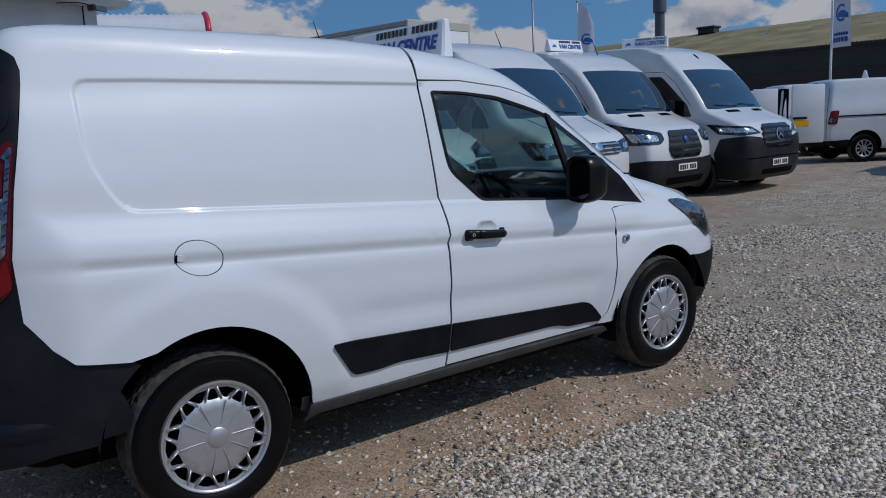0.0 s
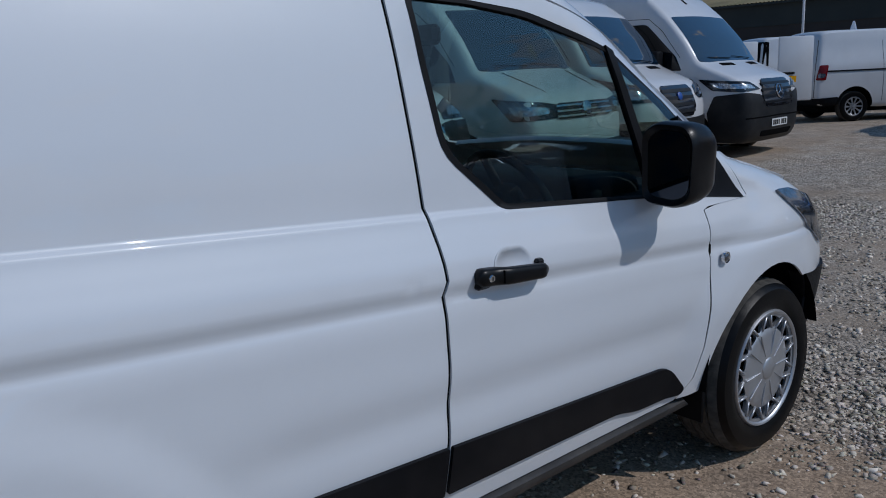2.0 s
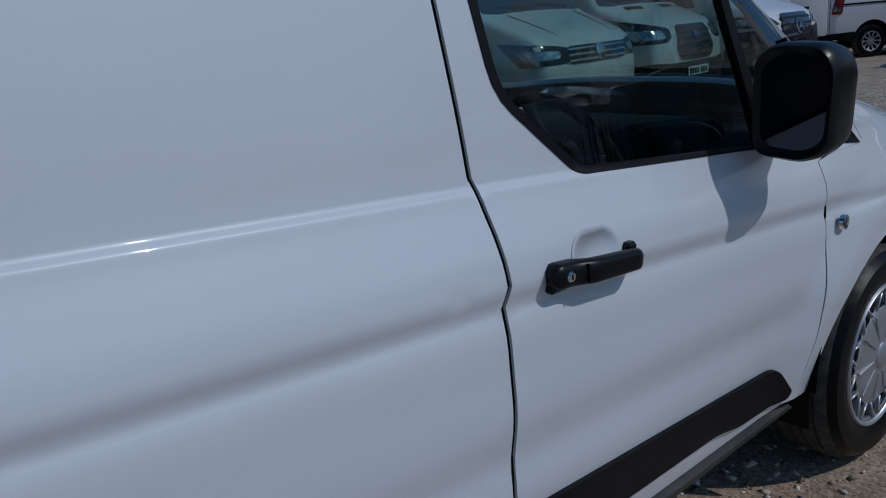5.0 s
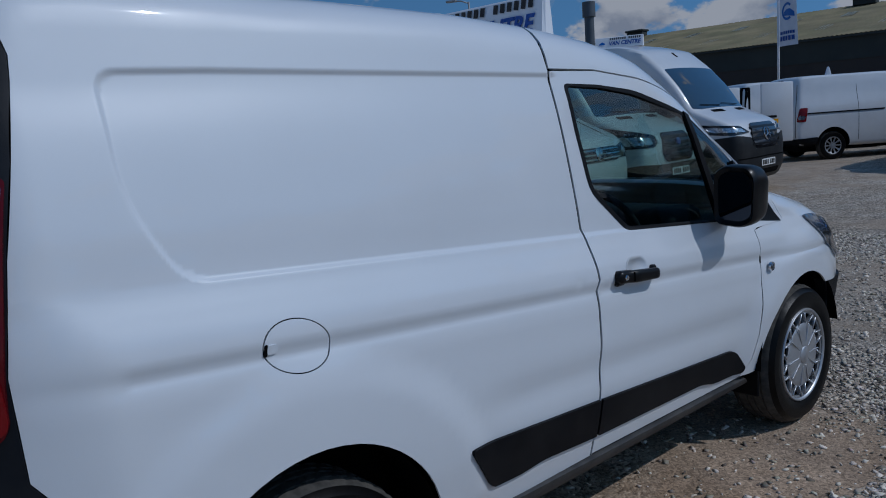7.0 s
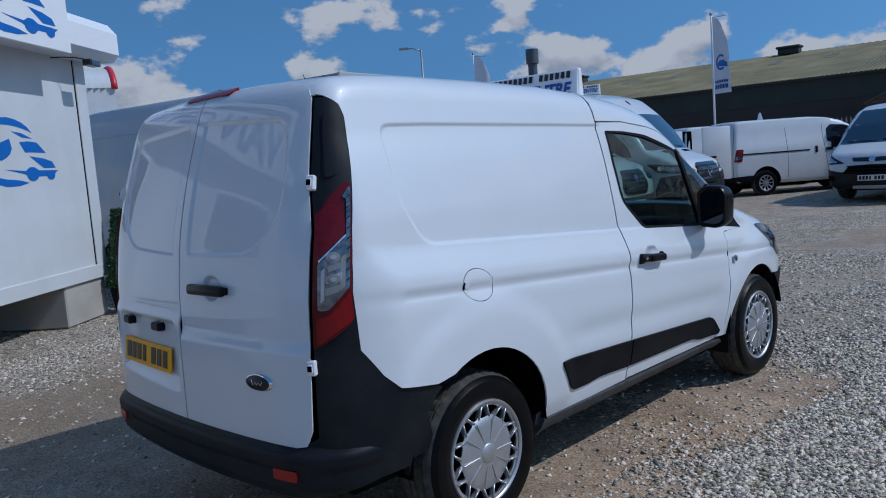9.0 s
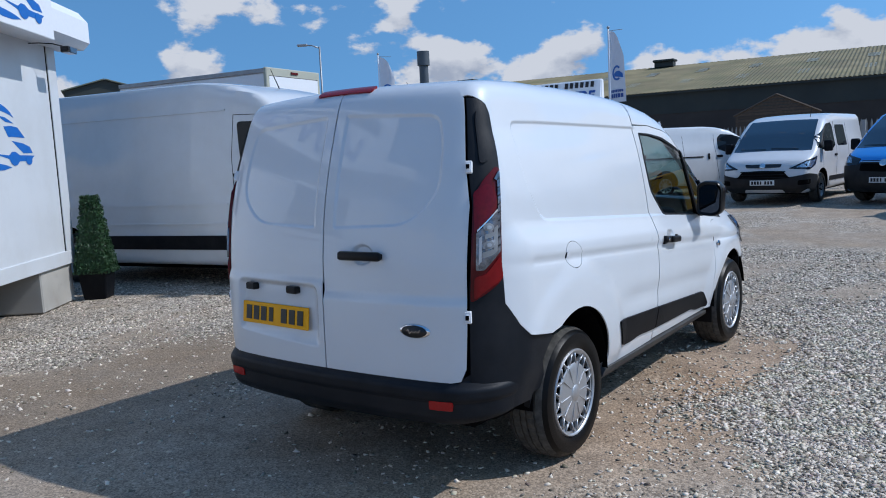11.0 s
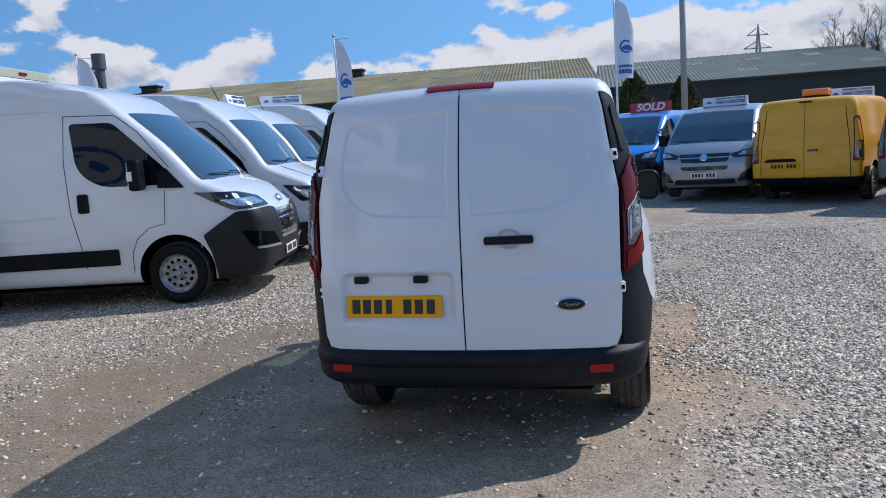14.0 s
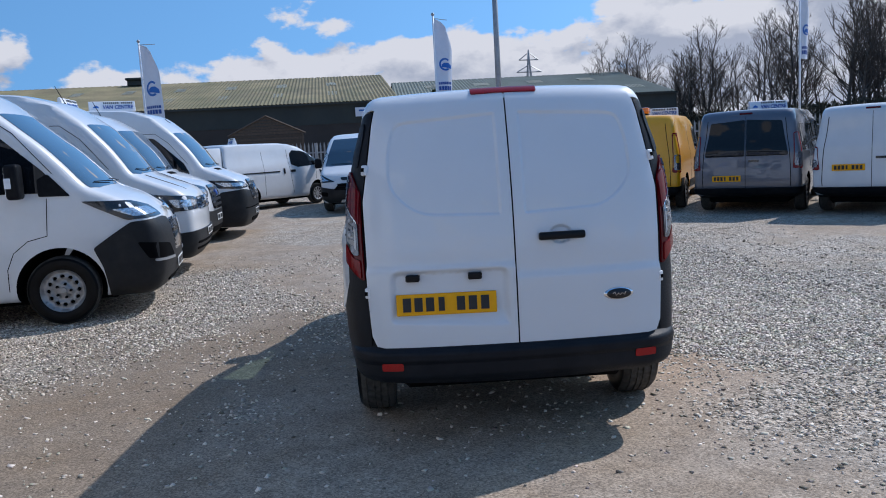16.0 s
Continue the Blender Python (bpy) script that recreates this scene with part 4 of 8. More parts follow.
    N = np.stack([rad[:, 0] * sl, -np.ones(len(v)), rad[:, 1] * sl], 1)
    N /= np.linalg.norm(N, axis=1, keepdims=True)
    link("wheel_cover" if style == "cover" else "rim", sheet(P, N, f, 0.012), STEEL if style == "steel" else ALLOY, hub)
    if style == "cover":
        part("centre_cap", lathe([(0.001, -0.0165), (0.036, -0.016), (0.041, -0.012), (0.042, -0.004)], 28), ALLOY, hub, smooth=True, angle=40)
        for k in range(10):
            a = 2 * math.pi * (k + (0.12 if k % 2 else 0.0)) / 10
            bm = boxed(rim_r * 0.24, rim_r * 0.67, -0.0120, -0.006, -0.0018, 0.0018, 0.001, m=Matrix.Rotation(-a, 4, "Y"))
            part("spoke_ridge", bm, ALLOY, hub)
        for k in range(10):
            for da in (-0.135, 0.135):
                a = 2 * math.pi * k / 10
                p0 = (rim_r * 0.68 * math.cos(a + da * 0.75), rim_r * 0.68 * math.sin(a + da * 0.75))
                p1 = (rim_r * 0.90 * math.cos(a + da * 1.75), rim_r * 0.90 * math.sin(a + da * 1.75))
                bm = bmesh.new()
                tube(bm, [(p0[0], 0.0, p0[1]), (p1[0], -0.004, p1[1])], 0.0045, 6)
                part("strut_ridge", bm, ALLOY, hub, smooth=True)
        part("rim_lip", lathe([(rim_r * 0.925, -0.004), (rim_r * 0.945, -0.011), (rim_r * 0.975, -0.012), (rim_r * 1.0, -0.004), (rim_r * 1.0, 0.01)], 80), ALLOY, hub, smooth=True, angle=60)
    else:
        for k in range(5):
            a = 2 * math.pi * k / 5
            bm = bmesh.new()
            bmesh.ops.create_cone(bm, cap_ends=True, segments=8, radius1=0.014, radius2=0.012, depth=0.03, matrix=Matrix.Translation((0.07 * math.cos(a), 0.012, 0.07 * math.sin(a))) @ Matrix.Rotation(math.pi / 2, 4, "X"))
            part("wheel_nut", bm, SEAM if style == "steel" else STEEL, hub)
        part("centre_cap", lathe([(0.001, -0.002), (0.03, 0.0), (0.036, 0.02)], 20), STEEL if style == "steel" else ALLOY, hub, smooth=True, angle=40)
    return hub


def plate_part(parent, m, mat, w=0.52, h=0.111):
    """A number plate with plain dark bars in place of its marks; m puts it, facing local -y."""
    bm = boxed(-w / 2, w / 2, 0, 0.006, -h / 2, h / 2, 0.003)
    p = part("number_plate", bm, mat, parent)
    p.matrix_basis = m
    bar = boxed(-0.026, 0.026, -0.003, 0.0, -0.036, 0.036)
    me = bpy.data.meshes.new("plate_bar")
    bar.to_mesh(me)
    bar.free()
    me.materials.append(INK)
    for i, x in enumerate((-0.205, -0.145, -0.085, -0.025, 0.075, 0.137, 0.2)):
        o = new("plate_bar", me)
        o.parent = p
        o.matrix_basis = Matrix.Translation((x * w / 0.52, 0, 0)) @ Matrix.Diagonal((0.82 if i != 3 else 0.6, 1, 1, 1))
    return p


def front_at(body, y, z, off=0.0):
    p = body.at("F", [(y, z)])
    n = body.normal(p)[0]
    return Vector(p[0] + n * off), Vector(n)


def facing(p, n):
    """A pose at p whose local -y looks along n."""
    n = Vector(n).normalized()
    x = n.cross(Vector((0, 0, 1))).normalized() * -1
    z = x.cross(-n)
    return Matrix(((x.x, -n.x, z.x, p[0]), (x.y, -n.y, z.y, p[1]), (x.z, -n.z, z.z, p[2]), (0, 0, 0, 1)))


def mirror_parts(parent, x, y, z, side, mat_cap, w=0.20, h=0.32):
    """A door mirror: arm, housing and glass; side -1 right."""
    bm = bmesh.new()
    box(bm, x - 0.07, x + 0.06, y + side * 0.05, y + side * (0.05 + w), z - h / 2, z + h / 2, 0.035, segs=3)
    part("mirror", bm, mat_cap, parent, smooth=True, angle=50)
    part("mirror_arm", boxed(x - 0.03, x + 0.03, y - side * 0.10, y + side * 0.08, z - h * 0.35, z - h * 0.2, 0.01), PLASTIC, parent)
    part("mirror_glass", boxed(x - 0.074, x - 0.071, y + side * 0.08, y + side * (0.02 + w), z - h * 0.40, z + h * 0.40), CHROME, parent)


def nose_plan(L, pts):
    """Places (back from the nose, off the middle, height) as wrap-round coordinates."""
    return [(0.8 * math.atan2(y, 0.9 + x), z) for x, y, z in pts]


def van(spec, at, label, group="vans for sale in the yard"):
    """A panel van from a table of sizes; x runs forward from the tail, the origin on the ground under it."""
    S = spec
    fa, ra, r = S["fa"], S["ra"], S["r"]
    H, W, L = S["H"], S["W"], S["L"]
    zb, paint = S["belt"], S["paint"]
    v = thing("van", label, "van", at, group)
    wtop, wbase = S["wtop"], S["wbase"]          # windscreen, as (x, z) on the centre line
    prof = [(0.12, 0.34), (S.get("tail0", 0.04), 0.5), (0.03, 0.9), (0.05, 1.2), (0.05 + S["rake"] * 0.5, H * 0.75), (0.04 + S["rake"], H - 0.14), (0.12 + S["rake"], H - 0.02), (0.4 + S["rake"], H)]
    prof += S["roof"] + [wtop, ((wtop[0] + wbase[0]) / 2 + 0.02, (wtop[1] + wbase[1]) / 2 + 0.025), wbase] + S["nose"] + [(L - 0.12, 0.24), (fa - r - 0.2, 0.26), (ra + r + 0.2, 0.28), (ra - r - 0.1, 0.34)]
    prof = rounded(prof, 0.09, 3)
    zmid = S.get("zmid", 0.85)
    wz = knots((0.2, W - 0.05), (0.45, W - 0.012), (zmid, W), (zb, W - 0.015), (H * 0.78, W - S["tumble"] * 0.6), (H, W - S["tumble"]))
    wx = knots((0, -0.02), (0.4, 0), (fa - 0.9, 0), (fa, -0.012), (L - 0.25, -0.085), (L + 0.1, -0.17))
    body = Body(prof, lambda x, z: wz(z) + wx(x), radius=S.get("radius", 0.12), nose=S.get("bow", 0.3), tail=0.05, crown=0.035, cell=0.03, upper=0.55)
    me = body.shell(*S.get("mesh", (72, 24, 38)), [(fa, r + 0.02), (ra, r + 0.02)], r + 0.075, (paint, SEAM), 1.25)
    ob = link("body", me, [], v)
    for sx in (fa, ra):
        for sd in (-1, 1):
            yw = float(body.at("R", [(sx, r + 0.45)])[0][1])
            wheel_parts(v, sx, sd * (-yw - 0.03), r, S.get("tw", 0.2), S["wheel"], sd)
    # glass, in the door shape of the kind
    win = S["win"]
    for view in "RL":
        link("side_window", body.skin(view, rounded(win, S.get("win_r", 0.035), 6), off=0.005, thick=0.015, step=0.06), DARKGLASS, v)
        for w2 in S.get("rear_wins", ()):
            link("rear_side_window", body.skin(view, rounded(w2, 0.06), off=0.004, thick=0.015, step=0.12), DARKGLASS, v)
        for ln in S.get("seams", ()):
            p = dense(ln, 0.07, closed=False)
            q = np.array(p)
            d = np.gradient(q, axis=0)
            nrm = np.stack([-d[:, 1], d[:, 0]], 1) / np.linalg.norm(d, axis=1)[:, None] * 0.0038
            link("panel_gap", body.skin(view, list(map(tuple, q + nrm)) + list(map(tuple, (q - nrm)[::-1])), off=0.002, thick=0.006, step=0.5), SEAM, v)
        for pl, mt, nm in S.get("side_parts", ()):
            link(nm, body.skin(view, rounded(pl, 0.02), off=0.012, thick=0.02, step=0.1), mt, v)
        h = S["handle"]
        link("door_handle", body.skin(view, rounded([(h[0] - h[2], h[1] - h[3]), (h[0] + h[2], h[1] - h[3]), (h[0] + h[2], h[1] + h[3]), (h[0] - h[2], h[1] + h[3])], 0.03), off=0.02, thick=0.03, step=0.2), S.get("handle_mat", PLASTIC), v)
    ys, yb = S["screen_y"]
    bow = S.get("bow", 0.3)

    def swept(x, y, share):
        """A place on the screen's edge, drawn back as the nose bows."""
        q = (y / body.halfw) ** 2
        return (x - share * bow * (0.55 * q + 0.45 * q ** 3), y)

    edge = [swept(wtop[0] + 0.02, ys * k, 0.42) for k in (1, 0.6, 0.2, -0.2, -0.6, -1)] + [swept(wbase[0] + 0.04 - (0.03 if abs(k) == 1 else 0), yb * k, 0.72) for k in (-1, -0.8, -0.4, 0, 0.4, 0.8, 1)]
    link("windscreen", body.skin("T", rounded(edge, [0.02, 0, 0, 0, 0, 0.02, 0.02, 0, 0, 0, 0, 0, 0.02]), off=0.005, thick=0.015, step=0.06), SCREEN, v)
    for nm, pl, mt in S.get("top_parts", ()):
        for k in ((1,) if nm == "roof_camera" else (-1, 1)):
            link(nm, body.skin("T", rounded([(x, k * y) for x, y in pl], 0.02), off=0.005, thick=0.012, step=0.15), mt, v)
    for nm, pl, mt, of, both in S["front"]:
        if len(pl[0]) == 3:
            pl = nose_plan(L, pl)
            if not both:
                pl = pl + [(-a, z) for a, z in pl[::-1]]
        for m in ((False, True) if both else (False,)):
            link(nm, body.skin("W", rounded(pl, 0.025), off=of, thick=0.03, step=0.07, mirror=m), mt, v)
    for nm, pl, mt, of, both in S.get("rear", ()):
        for m in ((False, True) if both else (False,)):
            link(nm, body.skin("V", rounded(pl, 0.03), off=of, thick=0.03, step=0.08, mirror=m), mt, v)
    if "slats" in S:
        z0, z1, hw, n, mt = S["slats"]
        for i in range(n):
            z = z0 + (z1 - z0) * i / max(n - 1, 1)
            link("grille_slat", body.skin("W", [(-hw, z), (hw, z), (hw, z + S.get("slat_h", 0.018)), (-hw, z + S.get("slat_h", 0.018))], off=0.026, thick=0.03, step=0.12), mt, v)
    if "badge" in S:
        z, br, mt = S["badge"]
        p, n = front_at(body, 0.0, z, 0.035)
        if S.get("ring"):
            bm = lathe([(br * 0.86, 0.004), (br * 0.88, -0.010), (br * 0.97, -0.010), (br, 0.004)], 32)
            for k in range(3):
                a = math.pi / 2 + 2 * math.pi * k / 3
                tube(bm, [(0, -0.012, 0), (br * 0.9 * math.cos(a), -0.006, br * 0.9 * math.sin(a))], 0.012, 5, 0.004)
        else:
            bm = lathe([(0.001, -0.012), (br * 0.7, -0.010), (br, 0.0), (br, 0.02)], 28)
        o = part("badge", bm, mt, v, smooth=True, angle=40)
        o.matrix_basis = facing(p, n)
    if S.get("plate"):
        y, z = S["plate"]
        p, n = front_at(body, y, z, 0.03)
        plate_part(v, facing(p, (n.x, n.y * 0.4, 0)), PLATE_W)
    if S.get("rplate"):
        y, z = S["rplate"]
        p = body.at("B", [(y, z)])[0]
        plate_part(v, facing((p[0] - 0.02, p[1], p[2]), (-1, 0, 0)), PLATE_Y)
    mx, mz = S["mirror"]
    for sd in (-1, 1):
        y = -float(body.at("R", [(mx, mz)])[0][1])
        mirror_parts(v, mx, sd * y, mz, sd, S.get("mirror_mat", PLASTIC), *S.get("mirror_size", (0.22, 0.36)))
    if S.get("wiper", True):
        for y0 in (-0.10, 0.58):
            bm = bmesh.new()
            q = []
            for k in (0, 0.25, 0.5, 0.75, 1):
                y = y0 - 0.58 * k
                u = (y / W) ** 2
                q.append(body.at("T", [(wbase[0] + 0.005 - 0.03 * k - 0.75 * S.get("bow", 0.3) * (0.55 * u + 0.45 * u ** 3), y)])[0] + np.array([0.008, 0, 0.016]))
            tube(bm, q, 0.0055, 5)
            part("wiper", bm, SEAM, v)
    if "aerial" in S:
        ax, ay = S["aerial"]
        p = body.at("T", [(ax, ay)])[0]
        bm = bmesh.new()
        tube(bm, [p, (p[0] - 0.12, p[1], p[2] + 0.26)], 0.008, 5, 0.004)
        part("aerial", bm, PLASTIC, v)
    part("underside", boxed(ra - 0.6, fa + 0.5, -W + 0.25, W - 0.25, 0.20, 0.42, 0.03), SEAM, v)
    return v, body


def cab(fa, dx=0.0):
    """The front side window of a large van: rear post, roof line, screen pillar, belt with its dip."""
    return [(fa + x + dx, z) for x, z in ((-1.0, 1.53), (-1.05, 2.055), (-0.57, 2.04), (-0.37, 1.85), (-0.05, 1.54), (0.05, 1.33), (-0.76, 1.35))]


def rect(x0, x1, z0, z1):
    return [(x0, z0), (x1, z0), (x1, z1), (x0, z1)]


def big_van(L, H, W, wb, over, paint, **more):
    """Shared sizes of the large vans, from wheelbase and front overhang."""
    fa = L - over
    dx = more.pop("dx", -0.12)
    S = dict(L=L, H=H, W=W, fa=fa, ra=fa - wb, r=0.345, belt=1.32, paint=paint, rake=0.05, tumble=0.11, wheel="steel", bow=0.17, radius=0.07,
             wtop=(fa - 0.34, 2.17), wbase=(fa + 0.24, 1.46), roof=[(1.5, H), (fa - 1.6, H), (fa - 1.15, H - 0.03), (fa - 0.72, H - 0.15)],
             nose=[(fa + 0.50, 1.345), (fa + 0.82, 1.205), (L - 0.07, 1.10), (L - 0.005, 0.86), (L - 0.01, 0.42)],
             screen_y=(0.825, 0.895), mesh=(104, 34, 60), win_r=[0.16, 0.06, 0.06, 0.0, 0.03, 0.03, 0.16], handle=(fa - 0.96 + dx, 1.18, 0.06, 0.105), mirror=(fa - 0.28 + dx, 1.46), mirror_size=(0.19, 0.34))
    S["win"] = cab(fa, dx)
    S["seams"] = [[(fa + x + dx, z) for x, z in ln] for ln in ([(-1.10, 2.14), (-1.14, 1.64), (-1.11, 1.07), (-1.03, 0.67), (-1.0, 0.45)], [(-0.05, 1.28), (-0.08, 0.91), (-0.26, 0.87), (-0.40, 0.76), (-0.47, 0.60), (-0.48, 0.38)],
                  [(-1.10, 2.14), (-0.54, 2.12), (-0.30, 1.93), (0.02, 1.52)])]
    S.update(more)
    return S


def place(fx, fy, deg, local):
    """A pose that turns a vehicle by deg and brings its local point to (fx, fy)."""
    a = radians(deg)
    return pose(fx - (local[0] * math.cos(a) - local[1] * math.sin(a)), fy - (local[0] * math.sin(a) + local[1] * math.cos(a)), 0, 0, 0, deg)


def lamp(outline, reflector):
    return [("headlight", outline, GLOSSBLACK, 0.010, True), ("lamp_reflector", reflector, HEADLAMP, 0.017, True)]


# grey-white delivery van beside the cabin
S = big_van(5.99, 2.60, 1.02, 4.035, 1.05, WHITE_B, dx=0.0)
fa, L = S["fa"], S["L"]
S.update(wtop=(fa - 0.42, 2.17), wbase=(fa + 0.40, 1.38), roof=[(1.5, 2.60), (fa - 1.6, 2.60), (fa - 1.05, 2.51), (fa - 0.70, 2.40)],
         nose=[(fa + 0.70, 1.25), (fa + 0.94, 1.07), (L - 0.02, 0.90), (L, 0.62), (L - 0.02, 0.42)])
S["side_parts"] = [(rect(S["ra"] + 0.5, fa - 0.62, 0.48, 0.66), PLASTIC, "rubbing_strip"), (rect(0.1, S["ra"] - 0.5, 0.48, 0.66), PLASTIC, "rubbing_strip"),
                   (rect(0.35, fa - 1.22, 1.045, 1.065), WHITE_B, "panel_rib"), (rect(S["ra"] + 0.55, fa - 1.20, 0.80, 0.82), WHITE_B, "panel_rib"), (rect(0.35, fa - 1.22, 2.20, 2.22), WHITE_B, "panel_rib"),
                   ([(fa + 0.17, 1.29), (fa - 0.12, 1.30), (fa - 0.12, 1.47), (fa - 0.02, 1.52)], PLASTIC, "pillar_trim")]
S["front"] = [("bumper", [(0, 0, 0.27), (-0.15, 0.72, 0.25), (-0.60, 0.95, 0.26), (-0.64, 0.98, 0.55), (-0.72, 0.98, 0.75), (-0.56, 0.96, 0.86), (-0.42, 0.82, 0.99), (-0.16, 0.52, 1.00), (-0.06, 0.42, 0.98), (0, 0.36, 0.64), (0, 0, 0.62)], BUMPER, 0.02, False)]
S["front"] += lamp([(-0.80, 0.93, 1.23), (-0.42, 0.72, 1.20), (-0.22, 0.52, 1.13), (-0.14, 0.46, 1.02), (-0.44, 0.84, 1.01)], [(-0.56, 0.86, 1.13), (-0.30, 0.60, 1.12), (-0.19, 0.52, 1.05), (-0.40, 0.78, 1.04)])
S["front"] += [("grille_surround", [(0, 0, 0.62), (0, 0.37, 0.62), (0, 0.44, 0.96), (0, 0, 0.96)], CHROME, 0.020, False),
               ("grille", [(0, 0, 0.65), (0, 0.34, 0.65), (0, 0.40, 0.93), (0, 0, 0.93)], GLOSSBLACK, 0.026, False),
               # raised black patch in place of the shade inside the fog lamp hollow
               ("fog_recess", [(-0.06, 0.46, 0.58), (-0.30, 0.80, 0.60), (-0.36, 0.86, 0.78), (-0.14, 0.56, 0.72)], SEAM, 0.024, True),
               ("bumper_lip", [(-0.05, 0.44, 0.545), (-0.26, 0.78, 0.565), (-0.26, 0.78, 0.59), (-0.05, 0.44, 0.57)], ALLOY, 0.030, True),
               ("lower_grille", [(0, 0, 0.31), (-0.04, 0.55, 0.31), (-0.04, 0.55, 0.36), (0, 0, 0.36)], SEAM, 0.026, False)]
S.update(slats=(0.68, 0.90, 0.33, 5, CHROME), plate=(0.0, 0.47), badge=(1.06, 0.05, CHROME), aerial=(fa - 1.0, -0.1))
FLEET = []


def row_van(S, at, label):
    v, b = van(S, at, label)
    FLEET.append((v, b, at))
    return v, b


bx, body = row_van(S, place(4.07, 4.07, -79, (fa, -0.99)), "long high-roof white delivery van with black rubbing strips")
my = float(body.at("R", [S["mirror"]])[0][1])
part("repeater", boxed(S["mirror"][0] - 0.068, S["mirror"][0] - 0.01, my - 0.249, my - 0.238, 1.40, 1.50, 0.004), SIGN_WHITE, bx, "white indicator repeater on the mirror")

S = big_van(5.98, 2.60, 1.02, 3.64, 1.0, WHITE_B)
fa, L = S["fa"], S["L"]
S["front"] = [("bumper", [(0, 0, 0.27), (-0.15, 0.72, 0.26), (-0.58, 0.95, 0.28), (-0.60, 0.97, 0.58), (-0.20, 0.70, 0.62), (0, 0, 0.62)], BUMPER, 0.02, False)]
S["front"] += lamp([(-0.62, 0.90, 1.15), (-0.28, 0.56, 1.09), (-0.16, 0.46, 1.06), (-0.16, 0.46, 0.92), (-0.42, 0.82, 0.90)], [(-0.46, 0.82, 1.07), (-0.22, 0.54, 1.03), (-0.22, 0.54, 0.97), (-0.40, 0.78, 0.95)])
S["front"] += [("grille", [(0, 0, 0.90), (-0.10, 0.48, 0.90), (-0.12, 0.48, 1.07), (0, 0, 1.07)], GLOSSBLACK, 0.014, False),
               # grooves are only black strips on the bumper, coloured as their shade
               ("bumper_groove", [(0, 0, 0.44), (-0.15, 0.72, 0.44), (-0.15, 0.72, 0.47), (0, 0, 0.47)], SEAM, 0.026, False),
               ("bumper_groove", [(0, 0, 0.36), (-0.15, 0.72, 0.36), (-0.15, 0.72, 0.39), (0, 0, 0.39)], SEAM, 0.026, False)]
S.update(slats=(0.92, 1.03, 0.46, 3, CHROME), plate=(0.0, 0.56), badge=(0.99, 0.085, CHROME), aerial=(fa - 0.85, 0.2), top_parts=[("bonnet_line", [(fa + 0.28, 0.62), (fa + 0.80, 0.52), (fa + 0.80, 0.53), (fa + 0.28, 0.63)], SEAM)])
row_van(S, place(7.92, 3.55, -82, (L, 0.0)), "high-roof white panel van with a black bumper")

S = big_van(5.53, 2.56, 1.0, 3.3, 1.02, WHITE_B)
fa, L = S["fa"], S["L"]
S["front"] = [("bumper", [(0, 0, 0.27), (-0.15, 0.72, 0.26), (-0.58, 0.94, 0.28), (-0.62, 0.96, 0.66), (-0.24, 0.74, 0.72), (0, 0.5, 0.70), (0, 0, 0.70)], BUMPER, 0.02, False)]
S["front"] += lamp([(-0.86, 0.93, 1.31), (-0.70, 0.90, 1.10), (-0.46, 0.83, 0.95), (-0.22, 0.50, 0.955), (-0.16, 0.46, 1.02), (-0.20, 0.47, 1.12)], [(-0.52, 0.84, 1.13), (-0.26, 0.54, 1.085), (-0.22, 0.53, 1.00), (-0.42, 0.78, 0.99)])
S["front"] += [("grille", [(0, 0, 0.73), (0, 0.36, 0.73), (-0.05, 0.44, 0.86), (-0.06, 0.38, 1.14), (0, 0, 1.14)], GLOSSBLACK, 0.020, False),
               ("lower_grille", [(0, 0, 0.34), (-0.05, 0.5, 0.34), (-0.05, 0.5, 0.44), (0, 0, 0.44)], SEAM, 0.026, False)]
S.update(slats=(0.78, 1.05, 0.35, 4, BUMPER), slat_h=0.042, plate=(0.0, 0.58), badge=(1.0, 0.055, SIGN_BLUE), aerial=(fa - 0.9, 0.3),
         top_parts=[("bonnet_vent", [(fa + 0.34, 0.22), (fa + 0.30, 0.56), (fa + 0.38, 0.58), (fa + 0.42, 0.24)], SEAM)])
row_van(S, place(10.36, 3.98, -85, (L, 0.0)), "high-roof white panel van with a dark mesh grille")

S = big_van(5.93, 2.64, 1.01, 3.66, 1.0, WHITE_B)
fa, L = S["fa"], S["L"]
S["front"] = [("bumper", [(0, 0, 0.27), (-0.15, 0.72, 0.26), (-0.58, 0.95, 0.28), (-0.64, 0.97, 0.70), (-0.56, 0.90, 0.94), (-0.30, 0.66, 0.98), (-0.14, 0.48, 0.94), (0, 0.44, 0.76), (0, 0, 0.76)], BUMPER, 0.02, False)]
S["front"] += lamp([(-0.80, 0.93, 1.19), (-0.30, 0.56, 1.13), (-0.15, 0.46, 1.02), (-0.34, 0.68, 0.99), (-0.60, 0.88, 1.02)], [(-0.66, 0.88, 1.14), (-0.28, 0.58, 1.09), (-0.20, 0.54, 1.03), (-0.52, 0.84, 1.05)])
S["front"] += [("grille", [(0, 0, 0.76), (0, 0.40, 0.76), (-0.06, 0.48, 0.90), (-0.06, 0.44, 1.15), (0, 0, 1.15)], GLOSSBLACK, 0.024, False),
               ("lower_grille", [(0, 0, 0.34), (-0.05, 0.5, 0.34), (-0.05, 0.5, 0.42), (0, 0, 0.42)], SEAM, 0.026, False),
               ("bumper_lip", [(0, 0, 0.615), (-0.22, 0.74, 0.60), (-0.22, 0.74, 0.62), (0, 0, 0.635)], SEAM, 0.024, False)]
